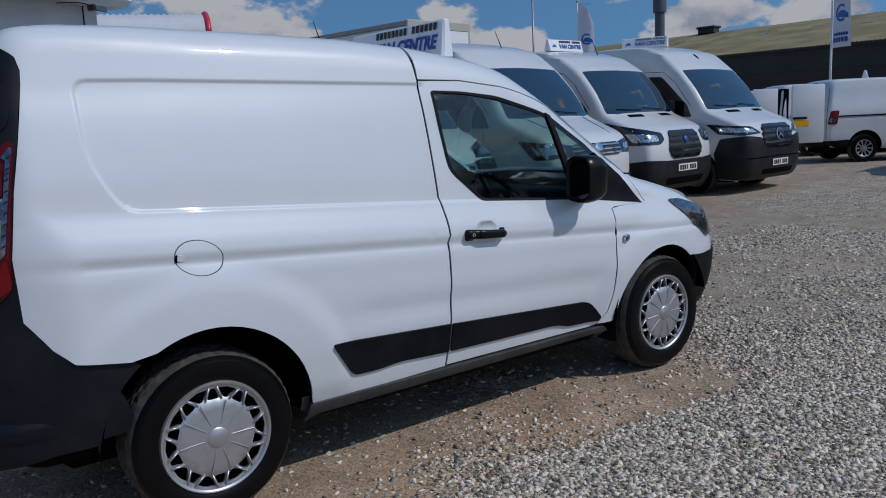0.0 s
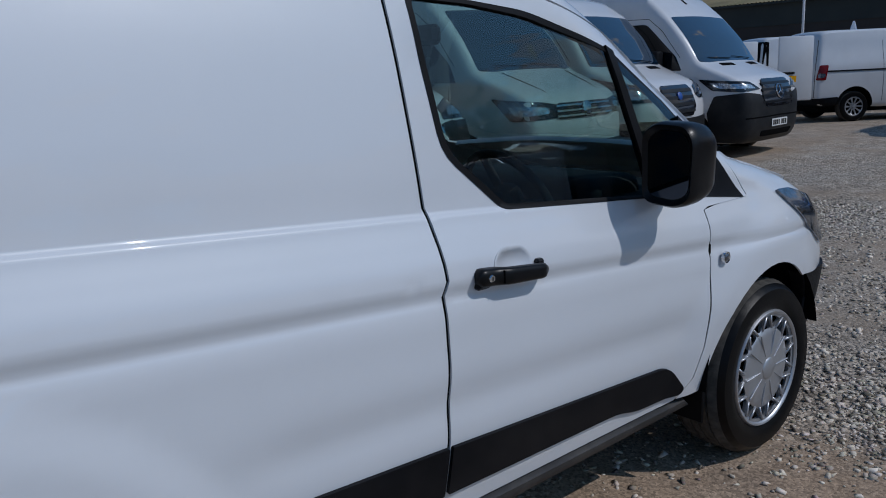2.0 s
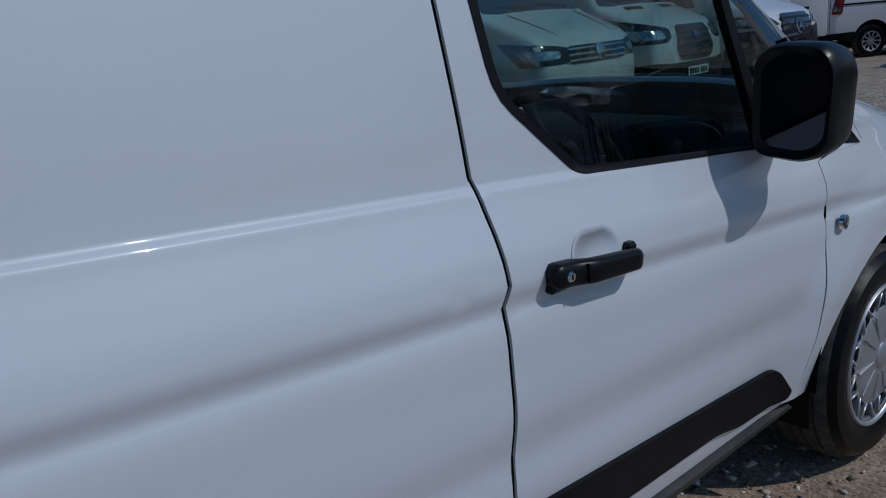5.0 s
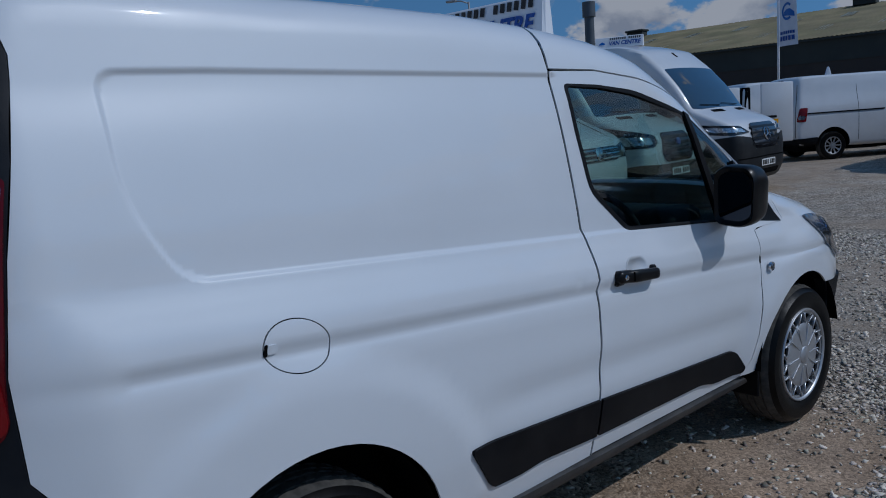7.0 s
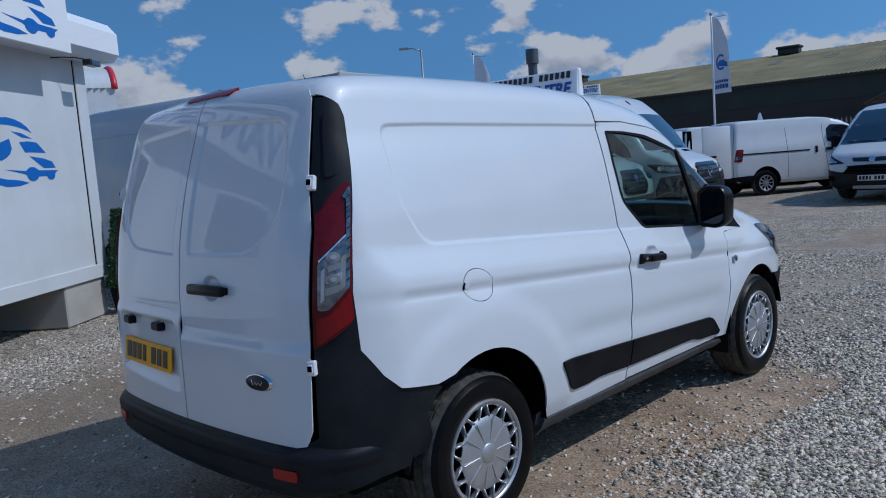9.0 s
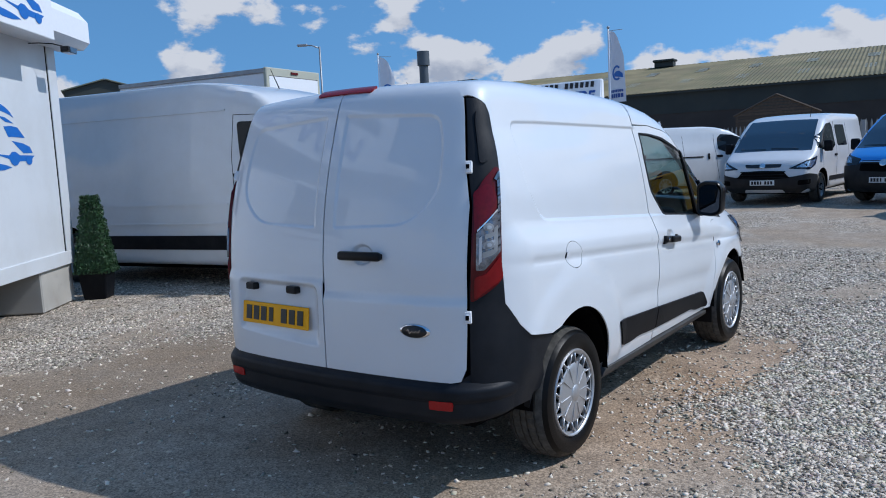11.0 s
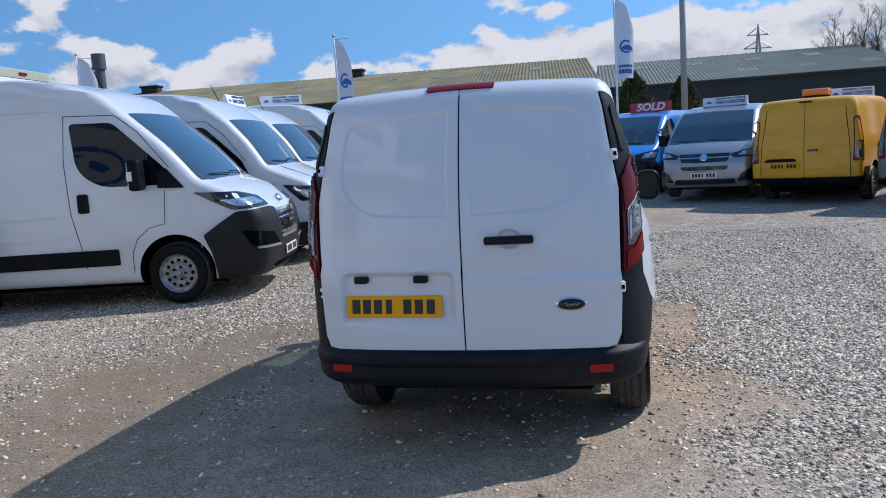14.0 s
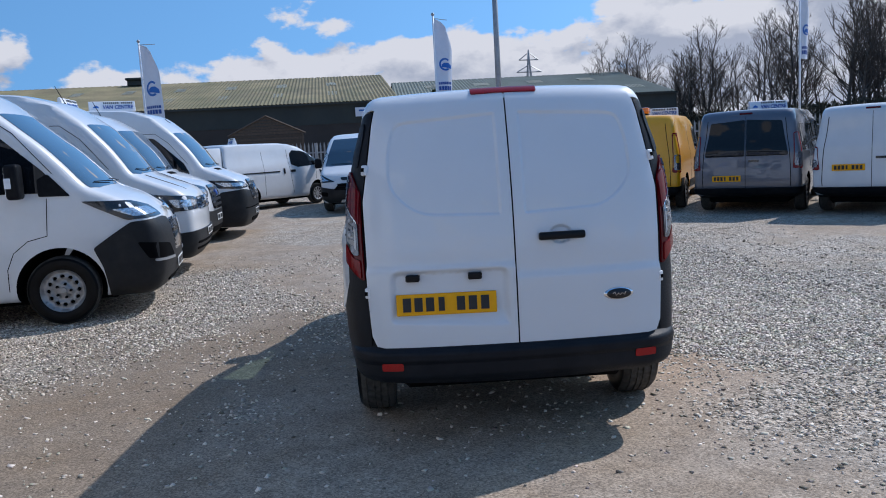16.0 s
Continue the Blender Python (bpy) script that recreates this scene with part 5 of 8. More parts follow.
S.update(slats=(0.81, 1.07, 0.42, 4, SATIN_BLACK), slat_h=0.034, plate=(0.0, 0.52), badge=(0.97, 0.11, CHROME), ring=True,
         top_parts=[("bonnet_vent", [(fa + 0.34, 0.22), (fa + 0.30, 0.56), (fa + 0.38, 0.58), (fa + 0.42, 0.24)], SEAM), ("roof_camera", [(fa - 0.56, -0.02), (fa - 0.66, -0.03), (fa - 0.66, 0.03), (fa - 0.56, 0.04)], SEAM)])
row_van(S, place(12.55, 3.73, -86, (L, 0.0)), "high-roof white panel van with a broad dark bumper")

# ---- the small white van that the walk goes round; its own axes are the world's ----
HERO = thing("van", "small white panel van with black bumpers and silver wheel covers", "van")
RA, FA, WR = 0.912, 3.578, 0.318
hz = knots((0.10, 0.79), (0.30, 0.845), (0.45, 0.878), (0.60, 0.903), (0.80, 0.909), (0.893, 0.9035), (0.909, 0.8990), (0.916, 0.8996), (0.943, 0.9062), (0.951, 0.9068), (0.962, 0.9056), (0.985, 0.9012), (1.04, 0.8815), (1.085, 0.8645), (1.10, 0.8605), (1.115, 0.8585), (1.20, 0.850), (1.30, 0.8365), (1.50, 0.802), (1.65, 0.765), (1.78, 0.735), (1.95, 0.70))
hx = knots((0, 0.012), (0.5, 0.014), (1.2, 0.010), (2.04, 0.0), (3.0, -0.014), (3.6, -0.022), (4.0, -0.06), (4.4, -0.14))


def hero_width(x, z):
    """Half width; the creases fall gently towards the nose."""
    lean = 0.072 * (np.clip(x, 0.2, 4.2) - 2.04) * np.clip((z - 0.55) / 0.25, 0, 1) * np.clip((1.62 - z) / 0.3, 0, 1)
    return hz(z + lean) + hx(x)


HPROF = [(0.16, 0.24), (0.10, 0.36), (0.095, 0.55), (0.10, 0.85), (0.105, 1.05), (0.135, 1.28), (0.185, 1.48), (0.245, 1.66), (0.28, 1.76), (0.310, 1.822), (0.365, 1.858), (0.48, 1.872), (0.75, 1.877), (1.2, 1.867),
         (1.7, 1.847), (2.1, 1.812), (2.4, 1.768), (2.62, 1.712), (2.95, 1.53), (3.25, 1.335), (3.50, 1.165), (3.62, 1.105), (3.85, 1.045), (4.10, 0.975), (4.26, 0.885), (4.36, 0.74), (4.40, 0.58), (4.39, 0.42), (4.30, 0.24)]
HB = Body(rounded(HPROF, 0.07, 3), hero_width, radius=lambda x, z: np.where(z > 1.2, 0.065 + 0.035 * np.clip((x - 0.45) / 0.6, 0, 1), 0.08), nose=0.34, tail=0.075, crown=0.035, cell=0.012, corner=0.25)


TOP = 0.9 * math.pi / 2


def smooth(a, b, v):
    t = np.clip((v - a) / (b - a), 0, 1)
    return t * t * (3 - 2 * t)


def circle(cx, cz, r, a0=0.0, a1=360.0, n=40):
    return [(cx + r * math.cos(radians(a)), cz + r * math.sin(radians(a))) for a in np.linspace(a0, a1, n, endpoint=a1 - a0 < 359)]


def fall(x):
    """How far the waist lines have dropped towards the nose at x."""
    return 0.072 * (np.clip(x, 0.2, 4.2) - 2.04)


PRESS_TOP, PRESS_LEFT = 1.664, 0.56


def soft_min(a, b, k):
    """The lesser of two, rounded where they meet."""
    h = np.clip(0.5 + 0.5 * (b - a) / k, 0, 1)
    return b * (1 - h) + a * h - k * h * (1 - h)


def press_left(x, z):
    """Distance past the load panel's rear edge, which slants forward at its foot."""
    return soft_min(x - PRESS_LEFT, (x - PRESS_LEFT) * 0.86 + (z - 1.375) * 0.51, 0.06)


def side_relief(P):
    """Pressings of the flank: the sunken load panel, the wheel-arch flares, the dent by the door."""
    x, z = P[:, 0], P[:, 2]
    zw = z + fall(x)
    top = PRESS_TOP - 0.022 * np.clip(x - 0.8, 0, 2)
    # the panel's rounded front-low corner: distance past a sloping edge
    left = press_left(x, z)
    edge = soft_min(soft_min(left, top - z, 0.05), zw - 1.094, 0.05)
    d = -0.0085 * smooth(0.0, 0.015, edge) * smooth(3.4, 3.2, x) * (1 - smooth(2.03, 2.05, x) * smooth(1.42, 1.58, z))
    rr = np.hypot(x - RA, z - 0.33)
    d += 0.016 * smooth(0.66, 0.54, rr) * smooth(0.30, 0.42, z)
    rf = np.hypot(x - FA, z - 0.32)
    d += 0.022 * smooth(0.60, 0.44, rf)
    zc = 0.645 - 0.05 * (x - 2.0)
    d -= 0.010 * np.exp(-((z - zc) / 0.055) ** 2) * smooth(1.35, 1.7, x) * smooth(3.25, 2.95, x)
    d -= 0.0030 * np.exp(-((x - 1.955) ** 2 + (z - 0.958) ** 2) / 0.016 ** 2)
    return d


# rows of points that follow the creases and crowd at them, so that they stay crisp
ROWS_Z = [*np.arange(0.30, 0.88, 0.03), *np.arange(0.885, 0.99, 0.007), *np.arange(1.0, 1.075, 0.018), *np.arange(1.080, 1.125, 0.0045), *np.arange(1.13, 1.16, 0.01), *np.arange(1.18, 1.60, 0.03), *np.arange(1.612, 1.650, 0.0045), 1.665, 1.685]
COLS_X = sorted([*np.arange(0.31, 4.2, 0.026), *np.arange(0.552, 0.61, 0.008)])
FLANK_PTS = []
for zz in ROWS_Z:
    k = float(np.interp(zz, [1.15, 1.62], [0.072, 0.022]))
    FLANK_PTS += [(x, zz - k * (x - 2.04)) for x in COLS_X]
# closer points round the load panel's rear edge
for k in (-0.006, 0.0, 0.004, 0.008, 0.012, 0.016, 0.022):
    for zz in np.arange(1.17, 1.67, 0.012):
        xx = PRESS_LEFT - 0.02
        while press_left(np.array([xx]), np.array([zz]))[0] < k and xx < 0.80:
            xx += 0.001
        FLANK_PTS.append((xx, zz))
FLANK_S = [p for p, q in zip(HB.to_s(FLANK_PTS), FLANK_PTS) if q[1] < 1.71]
FLANK_S += [(x, s_) for x in COLS_X for s_ in np.arange(0.70, TOP, 0.03) if s_ > 0.9 * math.atan2(0.715, 0.745) + 0.006 or x > 2.65]


SEAM_LINE = [(2.000, 1.74), (2.011, 1.642), (2.022, 1.40), (2.037, 1.12), (2.042, 1.10), (2.050, 1.03), (2.054, 0.95), (2.043, 0.915), (2.046, 0.75), (2.044, 0.55), (2.032, 0.33)]
G = 0.0052   # half of a panel gap


def arch(cx, cz, r, a0, a1, n=22):
    return circle(cx, cz, r, a0, a1, n)


def flank(side):
    mir = side > 0
    # load-bay side, from the tail post to the door gap and up to the roof's middle
    back = [(0.62, 0.680), (0.445, 0.708), (0.385, 0.765), (0.312, 0.87), (0.305, 1.08), (0.338, 1.30), (0.376, 1.48), (0.408, 1.64), (0.414, 1.69), (0.404, 1.735), (0.376, 1.760)]
    r = 0.416
    bottom = [(1.325, 0.322)] + [p for p in arch(RA, 0.33, r, 1, math.degrees(math.atan2(0.667 - 0.33, 0.672 - RA)), 20)]
    seam = [(x - G, z) for x, z in SEAM_LINE]
    outline = HB.to_s([*reversed(seam), *back[::-1], *bottom[::-1][1:], (1.330, 0.322)])
    # roof part of the outline
    k = len(seam)
    s_top = outline[k - 1][1]
    roof = [(1.995 - G, s_top + (TOP - s_top) * u) for u in (0.25, 0.5, 0.75, 1.0)] + [(0.330, TOP), (0.330, TOP * 0.85), (0.333, TOP * 0.72), (0.335, TOP * 0.60), (0.338, TOP * 0.545)]
    poly = outline[:k] + roof + outline[k:]
    def oval(k):
        return HB.to_s([(0.900 + 0.092 * k * math.cos(a), 1.009 + 0.067 * k * math.sin(a) - 0.013 * k * math.cos(a)) for a in np.linspace(0, 2 * np.pi, 40, endpoint=False)])

    cap = oval(1.0)
    link("side_panel", HB.skin("S", poly, [cap], thick=0.008, step=0.024, disp=side_relief, mirror=mir, extra=FLANK_S, crisp=True), WHITE, HERO)
    link("fuel_flap", HB.skin("S", oval(0.957), thick=0.005, step=0.022, disp=side_relief, mirror=mir, extra=FLANK_S, crisp=True), WHITE, HERO)
    link("fuel_flap_rim", HB.skin("S", oval(1.10), off=-0.006, thick=0, step=0.03, disp=side_relief, mirror=mir), SEAM, HERO)
    notch = link("finger_notch", HB.skin("S", HB.to_s(rounded([(0.819, 1.005), (0.843, 1.006), (0.848, 1.016), (0.842, 1.028), (0.819, 1.030)], 0.008, 3)), off=0.004, thick=0.004, step=0.05, disp=side_relief, mirror=mir), WHITE, HERO)
    link("notch_slot", HB.skin("S", HB.to_s(rounded([(0.810, 1.001), (0.820, 1.002), (0.820, 1.032), (0.813, 1.030)], 0.003, 2)), off=0.003, thick=0.004, step=0.05, disp=side_relief, mirror=mir), SEAM, notch)
    # door
    win = rounded([(2.068, 1.600), (2.088, 1.42), (2.112, 1.236), (2.292, 1.080), (2.99, 1.020), (3.425, 0.963), (3.28, 1.118), (3.05, 1.312), (2.80, 1.470), (2.46, 1.568), (2.25, 1.592)], [0.02, 0, 0.05, 0.02, 0, 0.02, 0.0, 0.0, 0.05, 0.05, 0.02], 3)
    top = [(3.455, 0.963), (3.335, 1.130), (3.08, 1.36), (2.83, 1.512), (2.50, 1.608), (2.25, 1.640)]
    front = [(3.050, 0.335), (3.118, 0.40), (3.147, 0.50), (3.165, 0.64), (3.174, 0.80), (3.173, 0.90), (3.168, 0.955)]
    seamf = [(x + G, z) for x, z in SEAM_LINE[1:]]
    door = seamf + [(2.04, 0.335)] + [(3.0, 0.325)] + front + [(3.20, 0.963)] + top
    door = HB.to_s(door)
    dob = link("door", HB.skin("S", door, [HB.to_s(win)], thick=0.008, step=0.024, disp=side_relief, mirror=mir, extra=FLANK_S, crisp=True), WHITE, HERO)
    strip = [(x - 0.014, z) for x, z in SEAM_LINE] + [(x + 0.014, z) for x, z in SEAM_LINE[::-1]]
    link("door_seal", HB.skin("S", HB.to_s(strip), off=-0.0055, thick=0, step=0.05, disp=side_relief, mirror=mir), SEAM, HERO)
    fr2 = front + [(3.18, 0.963)]
    strip = [(x - 0.012, z) for x, z in fr2] + [(x + 0.016, z) for x, z in fr2[::-1]]
    link("door_seal", HB.skin("S", HB.to_s(strip), off=-0.0055, thick=0, step=0.05, disp=side_relief, mirror=mir), SEAM, HERO)
    seal = np.array(win)
    c = seal.mean(0)
    inner = [tuple(p + (c - p) / np.linalg.norm(c - p) * 0.018) for p in seal]
    link("window_seal", HB.skin("S", HB.to_s(win), [HB.to_s(inner)], off=0.002, thick=0.02, step=0.05, disp=side_relief, mirror=mir), RUBBER, dob)
    bar = [(2.775, 1.478), (2.808, 1.462), (2.962, 1.022), (2.922, 1.026)]
    link("window_divider", HB.skin("S", HB.to_s(bar), off=0.003, thick=0.02, step=0.1, mirror=mir), RUBBER, dob)
    sail = [(3.06, 1.012), (3.425, 0.963), (3.28, 1.118), (3.10, 1.258)]
    link("mirror_sail", HB.skin("S", HB.to_s(sail), off=0.004, thick=0.02, step=0.06, mirror=mir), PLASTIC, dob)
    link("window_glass", HB.skin("S", HB.to_s(inner), off=-0.006, thick=0, step=0.08, mirror=mir), GLASS, dob)
    # front wing
    wing = [(x + 2 * G, z) for x, z in front[::-1]] + [(3.10, 0.335)] + arch(FA, 0.32, 0.385, 178, 50, 18) + [(3.95, 0.605), (4.14, 0.60), (4.17, 0.70), (4.12, 0.80), (4.02, 0.885), (3.86, 0.965), (3.72, 1.030), (3.60, 1.070), (3.50, 1.100), (3.44, 1.114), (3.348, 1.126), (3.462, 0.968), (3.25, 0.962)]
    link("front_wing", HB.skin("S", HB.to_s(wing), off=-0.003, thick=0.008, step=0.03, disp=side_relief, mirror=mir, extra=FLANK_S, crisp=True), WHITE, HERO)
    # screen pillar and front roof half
    P = [(2.63, -0.62), (2.9, -0.655), (3.2, -0.69), (3.46, -0.72)]
    zt = HB.at("T", P)
    edge = [(p[0], 0.9 * math.atan2(p[2] - 1.0, -p[1])) for p in zt]
    topline = HB.to_s([(x, z + 0.006) for x, z in top[1:]])
    s0 = HB.to_s([(2.014, 1.651)])[0][1]
    pillar = [(2.0145, s0)] + topline[::-1] + edge[::-1] + [(2.60, TOP * 0.80), (2.585, TOP)] + [(2.0 + G, s0 + (TOP - s0) * u) for u in (1.0, 0.66, 0.33)]
    link("roof_pillar", HB.skin("S", pillar, thick=0.02, step=0.04, mirror=mir), WHITE, HERO)
    # sill, rubbing strips, handle
    link("sill", HB.skin("R", [(1.300, 0.215), (3.13, 0.206), (3.165, 0.285), (3.12, 0.312), (1.318, 0.330)], off=0.014, thick=0.06, step=0.05, mirror=mir), SILL, HERO)
    link("sill_backing", HB.skin("R", [(1.29, 0.295), (3.10, 0.285), (3.10, 0.35), (1.29, 0.36)], off=-0.012, thick=0, step=0.1, mirror=mir), SILL, HERO)
    s1 = rounded([(1.412, 0.575), (2.040, 0.538), (2.036, 0.404), (1.75, 0.420), (1.66, 0.408), (1.52, 0.412)], [0.02, 0.005, 0.005, 0.05, 0.05, 0.03], 3)
    s2 = rounded([(2.051, 0.537), (2.95, 0.480), (3.005, 0.455), (3.078, 0.378), (3.062, 0.356), (2.83, 0.366), (2.74, 0.392), (2.048, 0.404)], [0.005, 0.03, 0.03, 0.02, 0.02, 0.05, 0.05, 0.005], 3)
    link("rubbing_strip", HB.skin("R", s1, off=0.010, thick=0.02, step=0.05, disp=side_relief, mirror=mir), PLASTIC, HERO)
    link("rubbing_strip", HB.skin("R", s2, off=0.010, thick=0.02, step=0.061, disp=side_relief, mirror=mir), PLASTIC, dob)
    cup = rounded([(2.205, 0.915), (2.340, 0.905), (2.340, 0.965), (2.315, 0.992), (2.240, 0.998), (2.205, 0.972)], 0.035, 4)
    sg = 1 if mir else -1
    y = -float(HB.at("R", [(2.27, 0.935)])[0][1])
    bm = bmesh.new()
    rows = 22
    ring = []
    for i in range(rows + 1):
        u = i / rows
        x = 2.136 + 0.240 * u
        grip = smooth(0.20, 0.40, u) * smooth(0.98, 0.86, u)
        end = min(1.0, (u / 0.06) ** 0.5, ((1 - u) / 0.08) ** 0.5)
        o = 0.012 + 0.016 * grip
        t = (0.016 - 0.004 * grip) * (0.55 + 0.45 * end)
        h = (0.0225 - 0.0045 * u) * (0.45 + 0.55 * end)
        zc = 0.942 - 0.020 * u
        ring.append([bm.verts.new((x, sg * (y + o + dy * t), zc + dz * h)) for dy, dz in ((1, 0.35), (0.8, 0.8), (0.35, 1), (-1, 1), (-1, -1), (0.35, -1), (0.8, -0.8), (1, -0.35))])
    for a, b in zip(ring, ring[1:]):
        for j in range(8):
            bm.faces.new((a[j], a[(j + 1) % 8], b[(j + 1) % 8], b[j]))
    bm.faces.new(ring[0][::-1])
    bm.faces.new(ring[-1])
    bmesh.ops.recalc_face_normals(bm, faces=bm.faces[:])
    hnd = part("door_handle", bm, SATIN_BLACK, dob, smooth=True, angle=50)
    for hx0, w in ((2.140, 0.045), (2.345, 0.028)):
        part("handle_foot", boxed(hx0, hx0 + w, sg * (y - 0.02), sg * (y + 0.012), 0.910, 0.950, 0.006), SATIN_BLACK, hnd)
    part("handle_joint", boxed(2.2055, 2.2070, sg * (y + 0.0), sg * (y + 0.0365), 0.921, 0.953), SEAM, hnd)
    bm = lathe([(0.001, -0.004), (0.0075, -0.004), (0.0095, -0.001), (0.0095, 0.012)], 18)
    lm_ = Matrix.Translation((2.170, sg * (y + 0.027), 0.939)) @ (Matrix.Rotation(math.pi, 4, "Z") if mir else Matrix())
    bmesh.ops.transform(bm, matrix=lm_, verts=bm.verts[:])
    lk = part("lock", bm, CHROME, hnd, smooth=True, angle=40)
    part("keyhole", boxed(-0.0012, 0.0012, -0.0048, -0.003, -0.0045, 0.0045, m=lm_), SEAM, lk)
    # hollow behind the handle
    v, f = triangulate(cup, (), 0.008)
    Pc = HB.at("R", v)
    Nn = HB.normal(Pc)
    dd = smooth(0.0, 0.012, gap(cup, v))
    Pc = Pc + Nn * (0.0015 - 0.001 * dd[:, None])
    gz = (v[:, 1] - 0.955) / 0.04
    Nn = Nn + np.stack([-0.5 * (v[:, 0] - 2.272) / 0.06 * dd, 0 * gz, -1.1 * gz * dd], 1)
    Nn /= np.linalg.norm(Nn, axis=1, keepdims=True)
    if mir:
        Pc, Nn = Pc * np.array([1, -1, 1]), Nn * np.array([1, -1, 1])
    link("handle_cup", sheet(Pc, Nn, f, 0.001), WHITE, dob)
    # repeater lamp on the wing
    p = HB.at("R", [(3.251, 0.789)])[0]
    bm = lathe([(0.001, -0.012), (0.010, -0.011), (0.015, -0.006)], 20)
    m = Matrix.Translation((3.251, sg * (-p[1] + 0.006), 0.789)) @ (Matrix.Rotation(math.pi, 4, "Z") if mir else Matrix())
    bmesh.ops.transform(bm, matrix=m, verts=bm.verts[:])
    rp = part("side_repeater", bm, CLEAR_LENS, HERO, smooth=True, angle=40)
    bm = lathe([(0.014, -0.009), (0.019, -0.010), (0.021, 0.0)], 20)
    bmesh.ops.transform(bm, matrix=m, verts=bm.verts[:])
    part("bezel", bm, CHROME, rp, smooth=True, angle=40)
    # door mirror
    my = 0.845
    bm = bmesh.new()
    prof = rounded([(-0.885, 1.030), (-1.000, 1.018), (-1.052, 1.046), (-1.060, 1.215), (-1.030, 1.258), (-0.930, 1.264), (-0.885, 1.235)], 0.035, 4)
    rings = []
    for xx, sc in ((2.822, 0.80), (2.812, 0.88), (2.810, 0.94), (2.820, 0.985), (2.845, 1.0), (2.885, 0.985), (2.922, 0.92), (2.950, 0.80), (2.966, 0.60), (2.972, 0.30)):
        rings.append([bm.verts.new((xx, -sg * (-0.97 + (py + 0.97) * sc), 1.14 + (pz - 1.14) * sc)) for py, pz in prof])
    for a, b in zip(rings, rings[1:]):
        for j in range(len(a)):
            bm.faces.new((a[j], a[(j + 1) % len(a)], b[(j + 1) % len(a)], b[j]))
    bm.faces.new(rings[0])
    bm.faces.new(rings[-1][::-1])
    bmesh.ops.recalc_face_normals(bm, faces=bm.faces[:])
    mr = part("mirror", bm, MIRROR_CASE, dob, "black door mirror housing", smooth=True, angle=45)
    bm = bmesh.new()
    face = [(2.8205, -sg * (-0.97 + (py + 0.97) * 0.79), 1.14 + (pz - 1.14) * 0.79) for py, pz in prof]
    bm.faces.new([bm.verts.new(q) for q in face])
    bmesh.ops.recalc_face_normals(bm, faces=bm.faces[:])
    part("mirror_glass", bm, MIRROR, mr)
    bm = bmesh.new()
    tube(bm, [(2.99, sg * 0.83, 1.045), (2.95, sg * 0.88, 1.043), (2.90, sg * 0.94, 1.05)], 0.030, 10)
    part("mirror_arm", bm, PLASTIC, mr, smooth=True)
    # tail post and lamp
    edge3 = [(-0.692, 1.765), (-0.708, 1.70), (-0.739, 1.50), (-0.754, 1.42), (-0.775, 1.30), (-0.772, 0.95), (-0.770, 0.80), (-0.765, 0.56)]
    E3 = HB.at("B", [(y0, z0) for y0, z0 in edge3])
    wrap_e = HB.to_wrap([tuple(p) for p in E3], "V")
    bk = [(0.376, 1.760), (0.406, 1.735), (0.416, 1.69), (0.410, 1.64), (0.378, 1.48), (0.340, 1.30), (0.307, 1.08), (0.314, 0.87), (0.387, 0.765), (0.447, 0.708), (0.62, 0.680)]
    B3 = HB.at("R", bk)
    wrap_b = HB.to_wrap([tuple(p) for p in B3], "V")
    a4 = arch(RA, 0.33, 0.416, 128, 178, 12)
    A3 = HB.to_wrap([tuple(p) for p in HB.at("R", a4)], "V")
    post = [(s + 0.004, z) for s, z in wrap_e] + [(wrap_e[-1][0], 0.40), (A3[-1][0], 0.39)] + A3[::-1] + [(s - 0.003, z) for s, z in wrap_b[::-1]]
    link("rear_corner", HB.skin("V", post, thick=0.03, step=0.03, mirror=mir), CLADDING, HERO)

    def seg(curve, z):
        zs = np.array([p[1] for p in curve])
        ss = np.array([p[0] for p in curve])
        o = np.argsort(zs)
        return float(np.interp(z, zs[o], ss[o]))

    def lp(u, z):
        """A place on the lamp: share of the post's breadth, height."""
        return (seg(wrap_e, z) * (1 - u) + seg(wrap_b, z) * u, z)

    def lens(name, pts, mat, off, r=0.015, st=0.03):
        return link(name, HB.skin("V", rounded([lp(u, z) for u, z in pts], r, 3), off=off, thick=0.012, step=st, mirror=mir), mat, lamp)

    lamp = link("tail_lamp", HB.skin("V", rounded([lp(u, z) for u, z in ((0.05, 0.885), (0.04, 1.05), (0.04, 1.22), (0.10, 1.34), (0.42, 1.41), (0.80, 1.46), (0.93, 1.45), (0.94, 1.25), (0.93, 1.05), (0.90, 0.975), (0.50, 0.93))], 0.02, 3), off=0.012, thick=0.03, step=0.03, mirror=mir), DARKRED_LENS, HERO, "red and clear tail lamp")
    lens("stop_lens", ((0.10, 1.18), (0.10, 1.355), (0.50, 1.39), (0.72, 1.37), (0.78, 1.32), (0.78, 1.285), (0.30, 1.215)), STOP_LENS, 0.018)
    lens("clear_lens", ((0.17, 1.025), (0.16, 1.185), (0.30, 1.20), (0.80, 1.275), (0.81, 1.40), (0.70, 1.405), (0.86, 1.44), (0.90, 1.435), (0.885, 1.10), (0.40, 1.025)), CLEAR_LENS, 0.019, 0.008)
    lens("lower_lens", ((0.14, 0.90), (0.14, 1.0), (0.42, 1.005), (0.90, 1.085), (0.92, 0.985), (0.50, 0.945)), RED_LENS, 0.018)
    lens("lens_divider", ((0.18, 1.188), (0.78, 1.272), (0.78, 1.280), (0.18, 1.196)), CHROME, 0.021, 0.001, 0.1)
